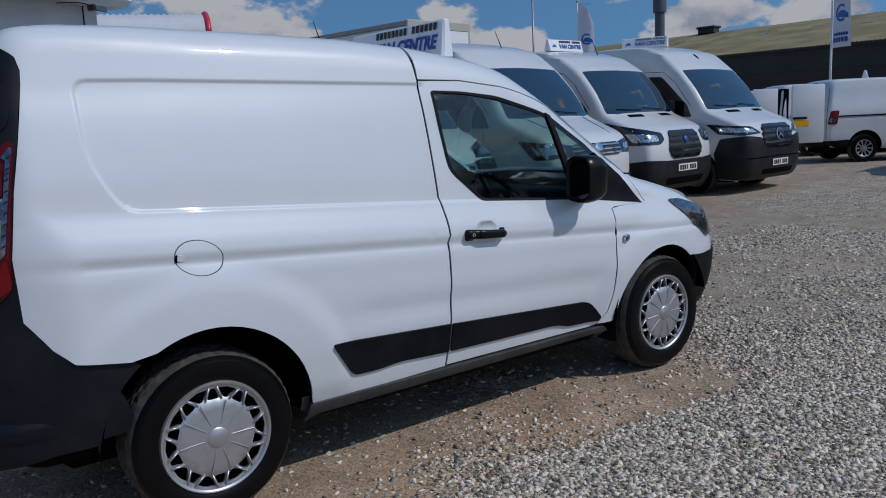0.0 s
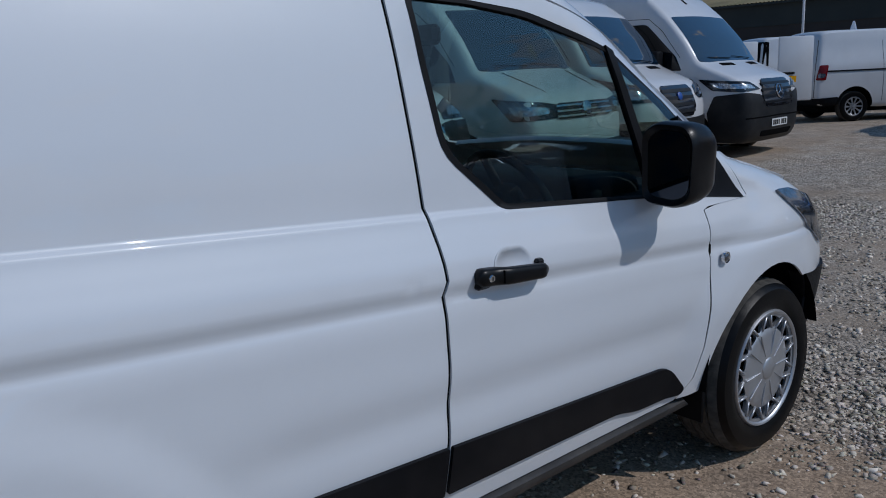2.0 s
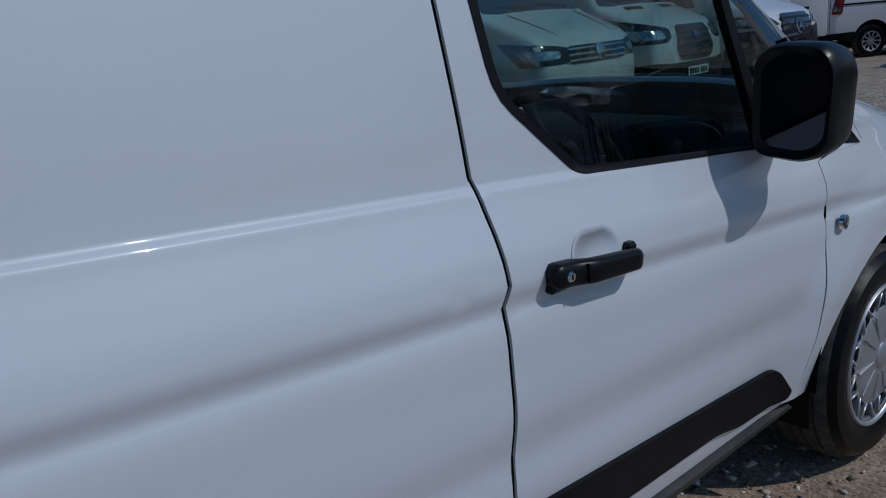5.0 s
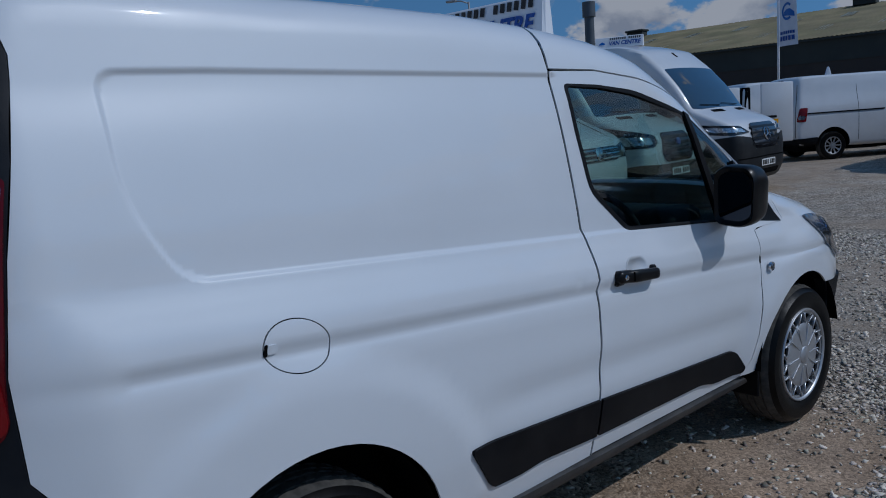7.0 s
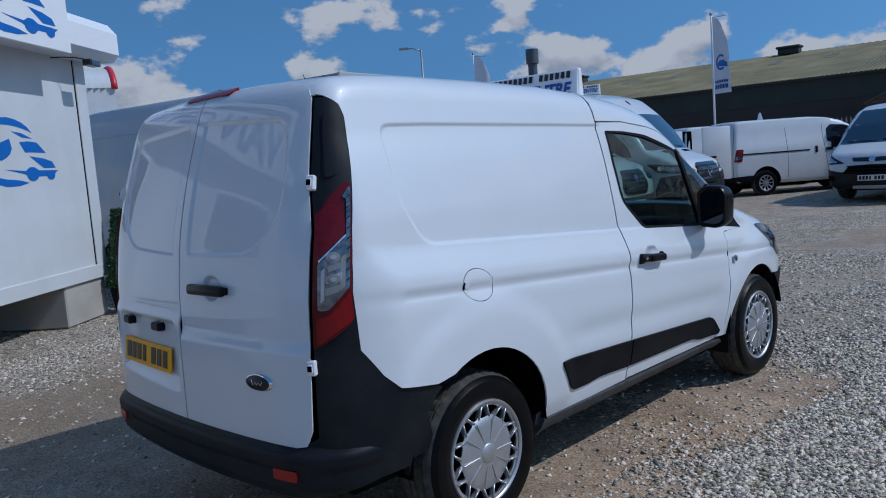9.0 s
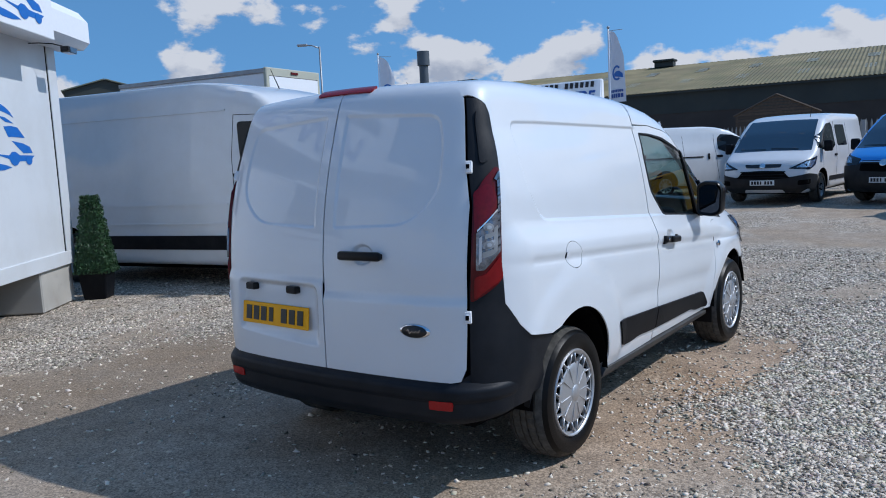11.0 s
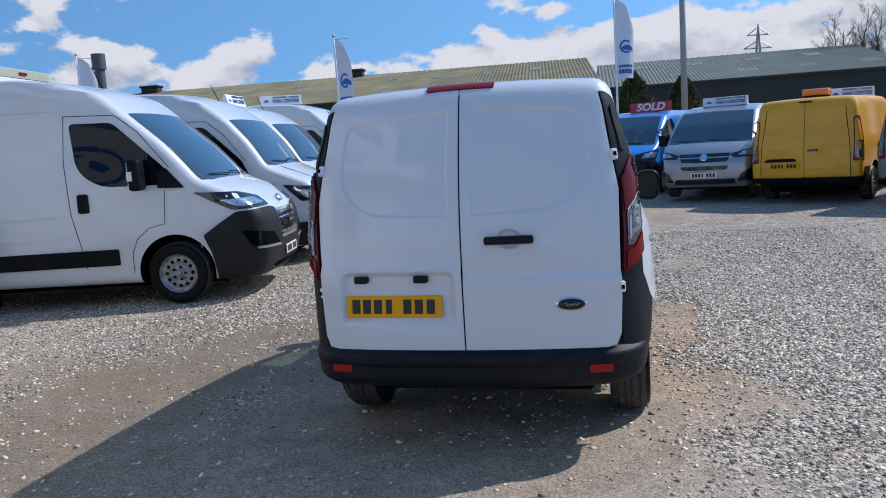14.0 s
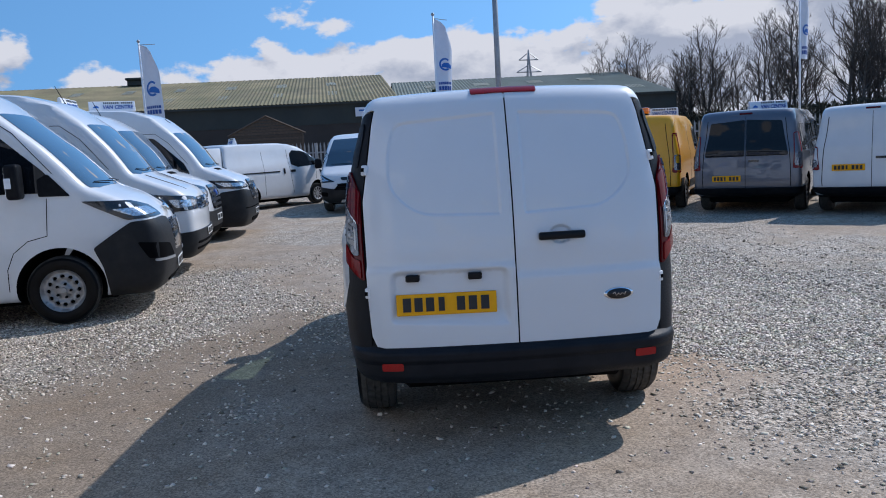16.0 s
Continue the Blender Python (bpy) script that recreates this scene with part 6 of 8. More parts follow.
    link("post_panel", HB.skin("V", rounded([lp(u, z) for u, z in ((0.34, 1.475), (0.30, 1.66), (0.42, 1.715), (0.76, 1.690), (0.80, 1.52), (0.62, 1.485))], 0.02, 3), off=0.006, thick=0.012, step=0.03, mirror=mir), CLADDING, HERO)
    for k in range(9):
        z = 1.12 + 0.035 * k
        lens("lens_rib", ((0.815, z), (0.885, z + 0.006), (0.885, z + 0.011), (0.815, z + 0.005)), INK, 0.022, 0.001, 0.1)
    for u0, u1, z0, z1, mt in ((0.24, 0.32, 1.05, 1.16, ALLOY), (0.34, 0.66, 1.075, 1.10, STEEL), (0.36, 0.70, 1.115, 1.14, ALLOY), (0.40, 0.74, 1.155, 1.175, STEEL), (0.66, 0.78, 1.09, 1.20, STEEL)):
        lens("reflector_step", ((u0, z0), (u1, z0 + 0.012), (u1, z1 + 0.012), (u0, z1)), mt, 0.021, 0.004, 0.1)
    for u, z, mt in ((0.50, 1.205, STEEL), (0.52, 1.13, STEEL)):
        c = lp(u, z)
        link("bulb_cup", HB.skin("V", circle(c[0], c[1], 0.017, n=16), off=0.022, thick=0.006, step=0.05, mirror=mir), mt, lamp)
        link("bulb", HB.skin("V", circle(c[0], c[1], 0.008, n=12), off=0.027, thick=0.006, step=0.05, mirror=mir), ALLOY, lamp)


for sd in (-1, 1):
    flank(sd)

# rear doors
DOOR_R = [(-0.004, 1.846), (-0.30, 1.841), (-0.52, 1.829), (-0.62, 1.815), (-0.662, 1.797), (-0.688, 1.765), (-0.704, 1.70), (-0.735, 1.50), (-0.750, 1.42), (-0.771, 1.30), (-0.768, 0.95), (-0.766, 0.80), (-0.757, 0.60), (-0.735, 0.545), (-0.69, 0.536), (-0.004, 0.522)]
PRESS_R = rounded([(-0.055, 1.735), (-0.60, 1.705), (-0.635, 1.55), (-0.645, 1.36), (-0.50, 1.215), (-0.055, 1.198)], [0.02, 0.07, 0.02, 0.08, 0.10, 0.02], 4)
PRESS_L = [(-y, z) for y, z in PRESS_R]
PLATE_BED = rounded([(0.03, 0.945), (0.655, 0.945), (0.665, 0.66), (0.03, 0.62)], [0.06, 0.06, 0.04, 0.04], 4)


def rear_relief(P):
    q = P[:, 1:3]
    d = np.zeros(len(q))
    for pr in (PRESS_R, PRESS_L):
        sd = np.where(inside(pr, q), 1, -1) * gap(pr, q)
        d -= 0.009 * smooth(0.0, 0.016, sd)
    # lower part stands proud below a soft step; the plate's bed is sunk
    step_z = np.where(q[:, 0] < 0, 0.895, 0.955)
    d += 0.013 * smooth(step_z + 0.02, step_z - 0.03, q[:, 1])
    sd = np.where(inside(PLATE_BED, q), 1, -1) * gap(PLATE_BED, q)
    d -= 0.024 * smooth(0.0, 0.035, sd) * smooth(0.60, 0.72, q[:, 1])
    # finger cup behind the handle
    d -= 0.014 * smooth(1.0, 0.72, np.hypot((q[:, 0] + 0.242) / 0.066, (q[:, 1] - 1.086) / 0.052))
    return d


REAR_ROWS = []
for pr in (PRESS_R, PRESS_L, PLATE_BED):
    c = np.array(pr).mean(0)
    for k in (-0.004, 0.0, 0.004, 0.008, 0.012, 0.016, 0.022, 0.030):
        REAR_ROWS += dense([tuple(np.array(p) + (c - p) / np.linalg.norm(c - p) * k) for p in pr], 0.014)
for zz in np.arange(0.86, 0.98, 0.012):
    REAR_ROWS += [(y, zz) for y in np.arange(-0.74, 0.75, 0.04)]
REAR_ROWS += [(-0.242 + 0.066 * k * math.cos(a), 1.086 + 0.052 * k * math.sin(a)) for k in (0.35, 0.6, 0.72, 0.8, 0.88, 0.95, 1.02) for a in np.linspace(0, 2 * np.pi, 28, endpoint=False)]
rear_doors = []
for mir in (False, True):
    pts = [(-y, z) for y, z in DOOR_R] if mir else DOOR_R
    rear_doors.append(link("rear_door", HB.skin("B", pts, off=0.003, thick=0.008, step=0.022, disp=rear_relief, extra=REAR_ROWS), WHITE, HERO))
dr, dl = rear_doors


def on_rear(y, z, off=0.0):
    p = HB.at("B", [(y, z)])[0]
    n = HB.normal(p[None])[0]
    return Vector(p + n * off), Vector(n)


p, n = on_rear(0.368, 0.760, 0.006)
plate_part(dl, facing(p, (n.x, n.y, 0.12)), PLATE_Y)
for y in (0.535, 0.214):
    p, n = on_rear(y, 0.899, 0.004)
    bm = boxed(-0.036, 0.036, -0.022, 0.02, -0.018, 0.018, 0.006)
    o = part("plate_lamp", bm, SATIN_BLACK, dl)
    o.matrix_basis = facing(p, n)
p, n = on_rear(-0.242, 1.080, 0.0)
bm = boxed(-0.122, 0.122, -0.042, -0.014, -0.021, 0.021, 0.012, segs=2)
box(bm, -0.115, -0.085, -0.03, 0.02, -0.014, 0.014, 0.004)
box(bm, 0.085, 0.115, -0.03, 0.02, -0.014, 0.014, 0.004)
o = part("rear_handle", bm, SATIN_BLACK, dr, smooth=True, angle=40)
o.matrix_basis = facing(p, n)
p, n = on_rear(-0.530, 0.758, 0.018)
bm = lathe([(0.001, -0.010), (0.6, -0.009), (0.86, -0.007), (1.0, 0.0), (1.0, 0.008)], 40)
for vv in bm.verts:
    vv.co = Vector((vv.co.x * 0.079, vv.co.y, vv.co.z * 0.033))
o = part("badge", bm, CHROME, dr, "oval maker's badge", smooth=True, angle=50)
o.matrix_basis = facing(p, n)
bm = lathe([(0.001, -0.0125), (0.8, -0.0115), (0.84, -0.006)], 36)
for vv in bm.verts:
    vv.co = Vector((vv.co.x * 0.079, vv.co.y, vv.co.z * 0.033))
part("badge_field", bm, INK, o, smooth=True)
sw = bmesh.new()
tube(sw, [(-0.034, -0.013, 0.002), (-0.026, -0.014, 0.011), (-0.018, -0.014, -0.009), (-0.006, -0.014, 0.004), (0.004, -0.014, -0.006), (0.014, -0.014, 0.004), (0.026, -0.014, -0.006), (0.034, -0.013, 0.010)], 0.0018, 5)
part("badge_flourish", sw, CHROME, o)
for y, z in ((-0.752, 1.462), (-0.768, 0.826), (0.752, 1.462), (0.768, 0.826)):
    s = 1 if y > 0 else -1
    p, n = on_rear(y, z, 0.006)
    bm = boxed(-0.015, 0.017, -0.012, 0.012, -0.027, 0.027, 0.004)
    box(bm, -0.006, 0.008, -0.018, -0.012, -0.014, 0.014, 0.002)
    hg = part("hinge", bm, SIGN_WHITE, dr if y < 0 else dl, "white door hinge")
    hg.matrix_basis = facing(p, n)
    bm = boxed(-0.009, 0.007, -0.0195, -0.017, -0.010, 0.010)
    part("hinge_pin", bm, SEAM, hg)

link("door_seal", HB.skin("B", [(-0.02, 0.525), (0.02, 0.525), (0.02, 1.843), (-0.02, 1.843)], off=-0.006, thick=0, step=0.06, disp=rear_relief), SEAM, HERO)

# roof lip and high brake lamp
link("roof_lip", HB.skin("T", [(0.345, -0.66), (0.365, -0.66), (0.40, -0.60), (0.40, 0.60), (0.365, 0.66), (0.345, 0.66), (0.318, 0.52), (0.310, 0.30), (0.306, 0.0), (0.310, -0.30), (0.318, -0.52)], off=-0.003, thick=0.03, step=0.05), WHITE, HERO)
link("brake_lamp", HB.skin("T", rounded([(0.325, -0.175), (0.375, -0.175), (0.375, 0.175), (0.325, 0.175)], 0.012), off=0.010, thick=0.03, step=0.04), RED_LENS, HERO, "red high-level brake lamp")

# bumper with its ledge and reflectors
zb0 = 0.335
ang = 0.8 * 1.02
bump = [(s, 0.536) for s in np.linspace(-0.60, 0.60, 25)] + [(0.70, 0.60), (0.80, 0.625), (0.93, 0.63)] + [(1.0, 0.55), (1.02, 0.47), (1.0, 0.41)] + [(s, zb0 + 0.01 + 0.055 * min(1.0, abs(s) / 0.85) ** 3) for s in np.linspace(0.9, -0.9, 25)] + [(-1.0, 0.41), (-1.02, 0.47), (-1.0, 0.55)] + [(-0.93, 0.63), (-0.80, 0.625), (-0.70, 0.60)]


def bumper_relief(P):
    d = 0.042 * smooth(0.538, 0.500, P[:, 2]) * smooth(0.50, 0.18, P[:, 0])
    d -= 0.008 * smooth(0.470, 0.455, P[:, 2]) * smooth(0.50, 0.18, P[:, 0])
    d -= 0.030 * smooth(0.40, 0.33, P[:, 2])
    d -= 0.028 * smooth(0.68, 0.84, np.abs(P[:, 1]))
    return d


link("rear_bumper", HB.skin("V", bump, off=0.012, thick=0.08, step=0.016, disp=bumper_relief), CLADDING, HERO, "black plastic rear bumper")
for y in (-0.655, 0.655):
    q = HB.to_wrap([tuple(on_rear(y + dy, 0.5)[0]) for dy in (-0.052, 0.052)], "V")
    s0, s1 = q[0][0], q[1][0]
    link("reflector", HB.skin("V", rounded([(s0, 0.425), (s1, 0.425), (s1, 0.463), (s0, 0.463)], 0.006, 2), off=0.053, thick=0.014, step=0.05), REFLECTOR, HERO, "red reflector")

# nose, bonnet, screen
link("windscreen", HB.skin("T", rounded([(2.60, -0.60), (3.47, -0.715), (3.53, -0.5), (3.56, 0), (3.53, 0.5), (3.47, 0.715), (2.60, 0.60), (2.575, 0.0)], [0.04, 0.04, 0, 0, 0, 0.04, 0.04, 0]), off=-0.004, thick=0.0, step=0.06), GLASS, HERO)
link("bonnet", HB.skin("T", [(3.545, -0.5), (3.50, -0.72), (3.72, -0.755), (3.95, -0.735), (4.10, -0.66), (4.15, -0.4), (4.19, 0), (4.15, 0.4), (4.10, 0.66), (3.95, 0.735), (3.72, 0.755), (3.50, 0.72), (3.545, 0.5), (3.57, 0)], thick=0.02, step=0.05), WHITE, HERO)
link("front_face", HB.skin("W", [(-0.80, 0.60), (0.80, 0.60), (0.82, 0.84), (0.45, 0.93), (-0.45, 0.93), (-0.82, 0.84)], off=-0.004, thick=0.02, step=0.05), WHITE, HERO)
ab = HB.to_wrap([tuple(q) for q in HB.at("R", arch(FA, 0.32, 0.392, -14, 49, 10))], "W")
half = [(0.0, 0.22), (0.60, 0.215)] + ab + [(0.80, 0.60), (0.0, 0.60)]
link("front_bumper", HB.skin("W", half + [(-a, z) for a, z in half[-2:0:-1]], off=0.010, thick=0.05, step=0.05), PLASTIC, HERO)
link("grille", HB.skin("W", rounded([(-0.48, 0.40), (0.48, 0.40), (0.55, 0.62), (0.40, 0.72), (-0.40, 0.72), (-0.55, 0.62)], 0.03), off=0.016, thick=0.02, step=0.06), GLOSSBLACK, HERO)
for mir in (False, True):
    link("headlight", HB.skin("W", rounded([(0.56, 0.74), (0.80, 0.70), (0.98, 0.86), (1.09, 0.955), (0.98, 0.945), (0.72, 0.86)], 0.02), off=0.008, thick=0.03, step=0.05, mirror=mir), CLEAR_LENS, HERO)

# wheels, arch liners, flaps, floor, load-bay box
for sx in (RA, FA):
    for sd in (-1, 1):
        wheel_parts(HERO, sx, sd * 0.885, WR + 0.012, 0.205, "cover", sd, 0.221, 0.022)
        lr = 0.412 if sx == RA else 0.398
        bm = lathe([(lr, 0.0), (lr + 0.013, 0.26), (0.02, 0.27)], 40)
        bmesh.ops.transform(bm, matrix=Matrix.Translation((sx, sd * 0.885, 0.33)) @ (Matrix.Rotation(math.pi, 4, "Z") if sd > 0 else Matrix()), verts=bm.verts[:])
        bmesh.ops.delete(bm, geom=[f for f in bm.faces if f.calc_center_median().z < 0.31 or (sx == FA and f.calc_center_median().x > FA + 0.2 and f.calc_center_median().z < 0.42)], context="FACES")
        part("arch_liner", bm, SEAM, HERO, smooth=True, angle=40)
for sd in (-1, 1):
    part("mud_flap", boxed(3.205, 3.215, sd * 0.72, sd * 0.86, 0.20, 0.34, 0.004), RUBBER, HERO)
    part("wheel_deflector", boxed(FA + 0.352, FA + 0.366, sd * 0.70, sd * 0.85, 0.24, 0.50, 0.005, Matrix.Translation((FA + 0.36, 0, 0.5)) @ Matrix.Rotation(radians(14), 4, "Y") @ Matrix.Translation((-FA - 0.36, 0, -0.5))), RUBBER, HERO)
part("underbody", boxed(0.42, 3.16, -0.62, 0.62, 0.22, 0.32, 0.03), SEAM, HERO)
part("underbody", boxed(1.34, 3.12, -0.80, 0.80, 0.23, 0.30, 0.03), SEAM, HERO)
part("fuel_tank", boxed(1.0, 2.2, -0.1, 0.6, 0.22, 0.34, 0.05), SEAM, HERO)
inner_prof = [(0.17, 0.32), (0.16, 0.9), (0.18, 1.1), (0.22, 1.35), (0.29, 1.55), (0.36, 1.70), (0.44, 1.80), (0.6, 1.83), (1.7, 1.82), (1.93, 1.80), (1.93, 0.32)]
IB = Body(rounded(inner_prof, 0.05), lambda x, z: hero_width(x, z) - 0.045, radius=0.06, nose=0.0, tail=0.075, crown=0.04, cell=0.03, corner=0.25)
ibm = IB.shell(26, 12, 20, [(RA, 0.33)], 0.43, (SEAM,))
link("load_bay_lining", ibm, [], HERO)

# cab: bulkhead, dash, wheel, seats, floor
part("bulkhead", boxed(1.94, 1.96, -0.72, 0.72, 0.32, 1.70, 0.004), CABIN_TRIM, HERO)
link("headliner", HB.skin("T", [(1.96, -0.58), (2.60, -0.56), (2.58, 0.0), (2.60, 0.56), (1.96, 0.58)], off=-0.035, thick=0, step=0.08), CABIN_TRIM, HERO)
part("cab_floor", boxed(1.95, 3.5, -0.80, 0.80, 0.33, 0.37), CABIN_TRIM, HERO)
bm = boxed(2.98, 3.50, -0.76, 0.76, 0.62, 1.00, 0.06, segs=3)
box(bm, 2.93, 3.20, 0.10, -0.62, 0.92, 1.06, 0.05, segs=3)
box(bm, 2.92, 3.05, -0.17, 0.17, 0.45, 1.02, 0.03, segs=2)
part("dashboard", bm, CABIN_TRIM, HERO, smooth=True, angle=40)
for sd in (-1, 1):
    bm = boxed(2.12, 2.62, sd * 0.36 - 0.25, sd * 0.36 + 0.25, 0.48, 0.66, 0.06, segs=3)
    seat = part("seat", bm, FABRIC, HERO, smooth=True, angle=40)
    m = Matrix.Translation((2.10, sd * 0.36, 0.58)) @ Matrix.Rotation(radians(-12), 4, "Y")
    part("backrest", boxed(-0.08, 0.07, -0.24, 0.24, 0.0, 0.62, 0.06, m=m, segs=3), FABRIC, seat, smooth=True, angle=40)
    part("headrest", boxed(-0.06, 0.06, -0.13, 0.13, 0.64, 0.84, 0.05, m=m, segs=3), FABRIC, seat, smooth=True, angle=40)
    part("door_card", boxed(2.10, 3.15, sd * 0.78, sd * 0.80, 0.40, 1.00, 0.01), CABIN_TRIM, HERO)
bm = bmesh.new()
sw_m = Matrix.Translation((2.80, -0.36, 0.995)) @ Matrix.Rotation(radians(62), 4, "Y")
rim = [sw_m @ Vector((0.185 * math.cos(a), 0.185 * math.sin(a), 0)) for a in np.linspace(0, 2 * np.pi, 33)]
tube(bm, rim, 0.015, 8)
for a in (0.2, 2.94, 4.71):
    tube(bm, [sw_m @ Vector((0, 0, -0.02)), sw_m @ Vector((0.18 * math.sin(a + 1.57), -0.18 * math.cos(a + 1.57), 0))], 0.016, 6)
part("steering_wheel", bm, CABIN_TRIM, HERO, smooth=True)
bm = boxed(-0.07, 0.07, -0.07, 0.07, -0.05, 0.02, 0.03, m=sw_m, segs=2)
part("steering_boss", bm, CABIN_TRIM, HERO, smooth=True, angle=40)
part("rear_view_mirror", boxed(2.70, 2.74, -0.12, 0.12, 1.52, 1.59, 0.015), CABIN_TRIM, HERO)

# ---- the other vans of the yard ----
def mid_van(L, H, W, wb, over, paint, **more):
    """Sizes of the medium and small vans."""
    fa = L - over
    S = dict(L=L, H=H, W=W, fa=fa, ra=fa - wb, r=0.325, belt=1.12, paint=paint, rake=0.09, tumble=0.15, wheel="alloy", tail0=0.02,
             wtop=(fa - 0.56, H - 0.13), wbase=(fa + 0.42, 1.17), roof=[(1.4, H), (fa - 1.4, H), (fa - 0.95, H - 0.04)],
             nose=[(fa + 0.62, 1.07), (L - 0.12, 0.95), (L - 0.02, 0.78), (L, 0.55), (L - 0.02, 0.36)],
             screen_y=(0.725, 0.835), handle=(fa - 1.02, 1.0, 0.09, 0.025), mirror=(fa - 0.02, 1.22), mirror_size=(0.17, 0.24), zmid=0.75, bow=0.20, radius=0.075)
    S["win"] = [(fa - 1.06, 1.22), (fa - 1.04, H - 0.34), (fa - 0.92, H - 0.24), (fa - 0.55, H - 0.27), (fa + 0.02, 1.42), (fa + 0.22, 1.18), (fa - 0.80, 1.13)]
    S["seams"] = [[(fa - 1.15, H - 0.22), (fa - 1.16, 1.3), (fa - 1.10, 0.8), (fa - 1.02, 0.40)], [(fa - 0.02, 1.10), (fa - 0.06, 0.75)], [(fa - 2.15, H - 0.25), (fa - 2.15, 0.40)]]
    S.update(more)
    return S


def grade(x):
    return 0.02 * min(max(x - 11.0, 0.0), 6.0)


def stand(m):
    m = m.copy()
    m.translation.z = grade(m.translation.x) - 0.004
    return m


CUSTOM_FRONT = [("bumper", [(0, 0, 0.24), (-0.15, 0.72, 0.23), (-0.56, 0.94, 0.26), (-0.62, 0.95, 0.62), (-0.30, 0.76, 0.66), (-0.12, 0.56, 0.60), (0, 0, 0.56)], BUMPER, 0.018, False)]
CUSTOM_FRONT += lamp([(-0.66, 0.88, 1.02), (-0.40, 0.66, 0.94), (-0.16, 0.46, 0.77), (-0.34, 0.76, 0.74), (-0.54, 0.86, 0.82)], [(-0.56, 0.84, 0.95), (-0.36, 0.66, 0.90), (-0.24, 0.54, 0.79), (-0.40, 0.76, 0.78)])
CUSTOM_FRONT += [("upper_grille", [(0, 0, 0.79), (-0.05, 0.36, 0.80), (-0.06, 0.40, 0.87), (0, 0, 0.87)], GLOSSBLACK, 0.012, False),
                 ("grille", [(0, 0, 0.55), (-0.10, 0.52, 0.57), (-0.08, 0.40, 0.72), (0, 0, 0.735)], SEAM, 0.020, False),
                 # black patch coloured as the hollow's shade, no hollow is cut
                 ("fog_recess", [(-0.20, 0.60, 0.42), (-0.34, 0.80, 0.44), (-0.34, 0.80, 0.54), (-0.20, 0.60, 0.52)], SEAM, 0.022, True)]
S = mid_van(4.97, 1.97, 0.985, 2.933, 1.0, WHITE_B, front=CUSTOM_FRONT, plate=(0.0, 0.48), badge=(0.83, 0.06, CHROME), aerial=(3.2, 0.5), slats=(0.58, 0.70, 0.40, 3, PLASTIC), wheel="steel")
S["rear_wins"] = [[(S["fa"] - 2.05, 1.20), (S["fa"] - 1.25, 1.20), (S["fa"] - 1.25, 1.68), (S["fa"] - 2.0, 1.68)]]
S["side_parts"] = [(rect(S["ra"] + 0.5, S["fa"] - 0.5, 0.44, 0.54), PLASTIC, "rubbing_strip")]
van(S, stand(place(15.45, 1.85, 176, (S["L"], 0.0))), "white crew van with rear side windows and a black bumper")

VIV_FRONT = [("bumper", [(0, 0, 0.22), (-0.15, 0.72, 0.22), (-0.54, 0.94, 0.25), (-0.60, 0.95, 0.62), (-0.40, 0.80, 0.78), (-0.16, 0.48, 0.80), (-0.12, 0.44, 0.88), (0, 0, 0.88)], BUMPER, 0.018, False)]
VIV_FRONT += lamp([(-0.62, 0.88, 1.06), (-0.38, 0.66, 0.99), (-0.16, 0.48, 0.92), (-0.16, 0.48, 0.80), (-0.44, 0.80, 0.80)], [(-0.52, 0.82, 0.97), (-0.30, 0.62, 0.94), (-0.24, 0.56, 0.84), (-0.40, 0.76, 0.84)])
VIV_FRONT += [("grille", [(0, 0, 0.66), (-0.06, 0.46, 0.68), (-0.06, 0.46, 0.82), (0, 0, 0.82)], SEAM, 0.024, False)]
S = mid_van(5.0, 1.97, 0.975, 3.098, 0.93, BLUE, front=VIV_FRONT, plate=(0.0, 0.50), badge=(0.83, 0.075, CHROME), slats=(0.845, 0.85, 0.44, 1, CHROME))
blue_m = stand(place(15.4, -0.46, 160, (S["L"], 0.0)))
bb = van(S, blue_m, "bright blue panel van with a black lower front")[1]
SV_FRONT = [("bumper", [(-0.16, 0.56, 0.36), (-0.50, 0.92, 0.40), (-0.52, 0.93, 0.62), (-0.34, 0.78, 0.66), (-0.20, 0.60, 0.52)], GLOSSBLACK, 0.014, True),
            ("lower_grille", [(0, 0, 0.32), (-0.10, 0.60, 0.32), (-0.10, 0.54, 0.42), (0, 0, 0.42)], GLOSSBLACK, 0.014, False),
            ("grille", [(0, 0, 0.75), (-0.06, 0.44, 0.76), (-0.10, 0.52, 0.92), (0, 0, 0.92)], GLOSSBLACK, 0.014, False),
            ("middle_grille", [(0, 0, 0.59), (-0.05, 0.42, 0.60), (-0.06, 0.46, 0.68), (0, 0, 0.68)], GLOSSBLACK, 0.014, False),
            ("fog_lamp", [(-0.30, 0.76, 0.46), (-0.36, 0.80, 0.46), (-0.36, 0.80, 0.52), (-0.30, 0.76, 0.52)], CLEAR_LENS, 0.022, True)]
SV_FRONT += lamp([(-0.62, 0.88, 1.03), (-0.34, 0.64, 0.97), (-0.14, 0.48, 0.90), (-0.18, 0.50, 0.83), (-0.46, 0.80, 0.84)], [(-0.54, 0.84, 0.98), (-0.30, 0.62, 0.94), (-0.22, 0.55, 0.87), (-0.42, 0.78, 0.87)])
S = mid_van(4.96, 1.93, 0.96, 3.275, 0.90, SILVER, front=SV_FRONT, plate=(0.0, 0.50), badge=(0.84, 0.075, CHROME), slats=(0.83, 0.84, 0.46, 1, CHROME))
silver_m = stand(place(13.1, -2.3, 162, (S["L"], 0.0)))
SILVER_VAN, sb = van(S, silver_m, "silver-grey panel van with a chrome grille bar")


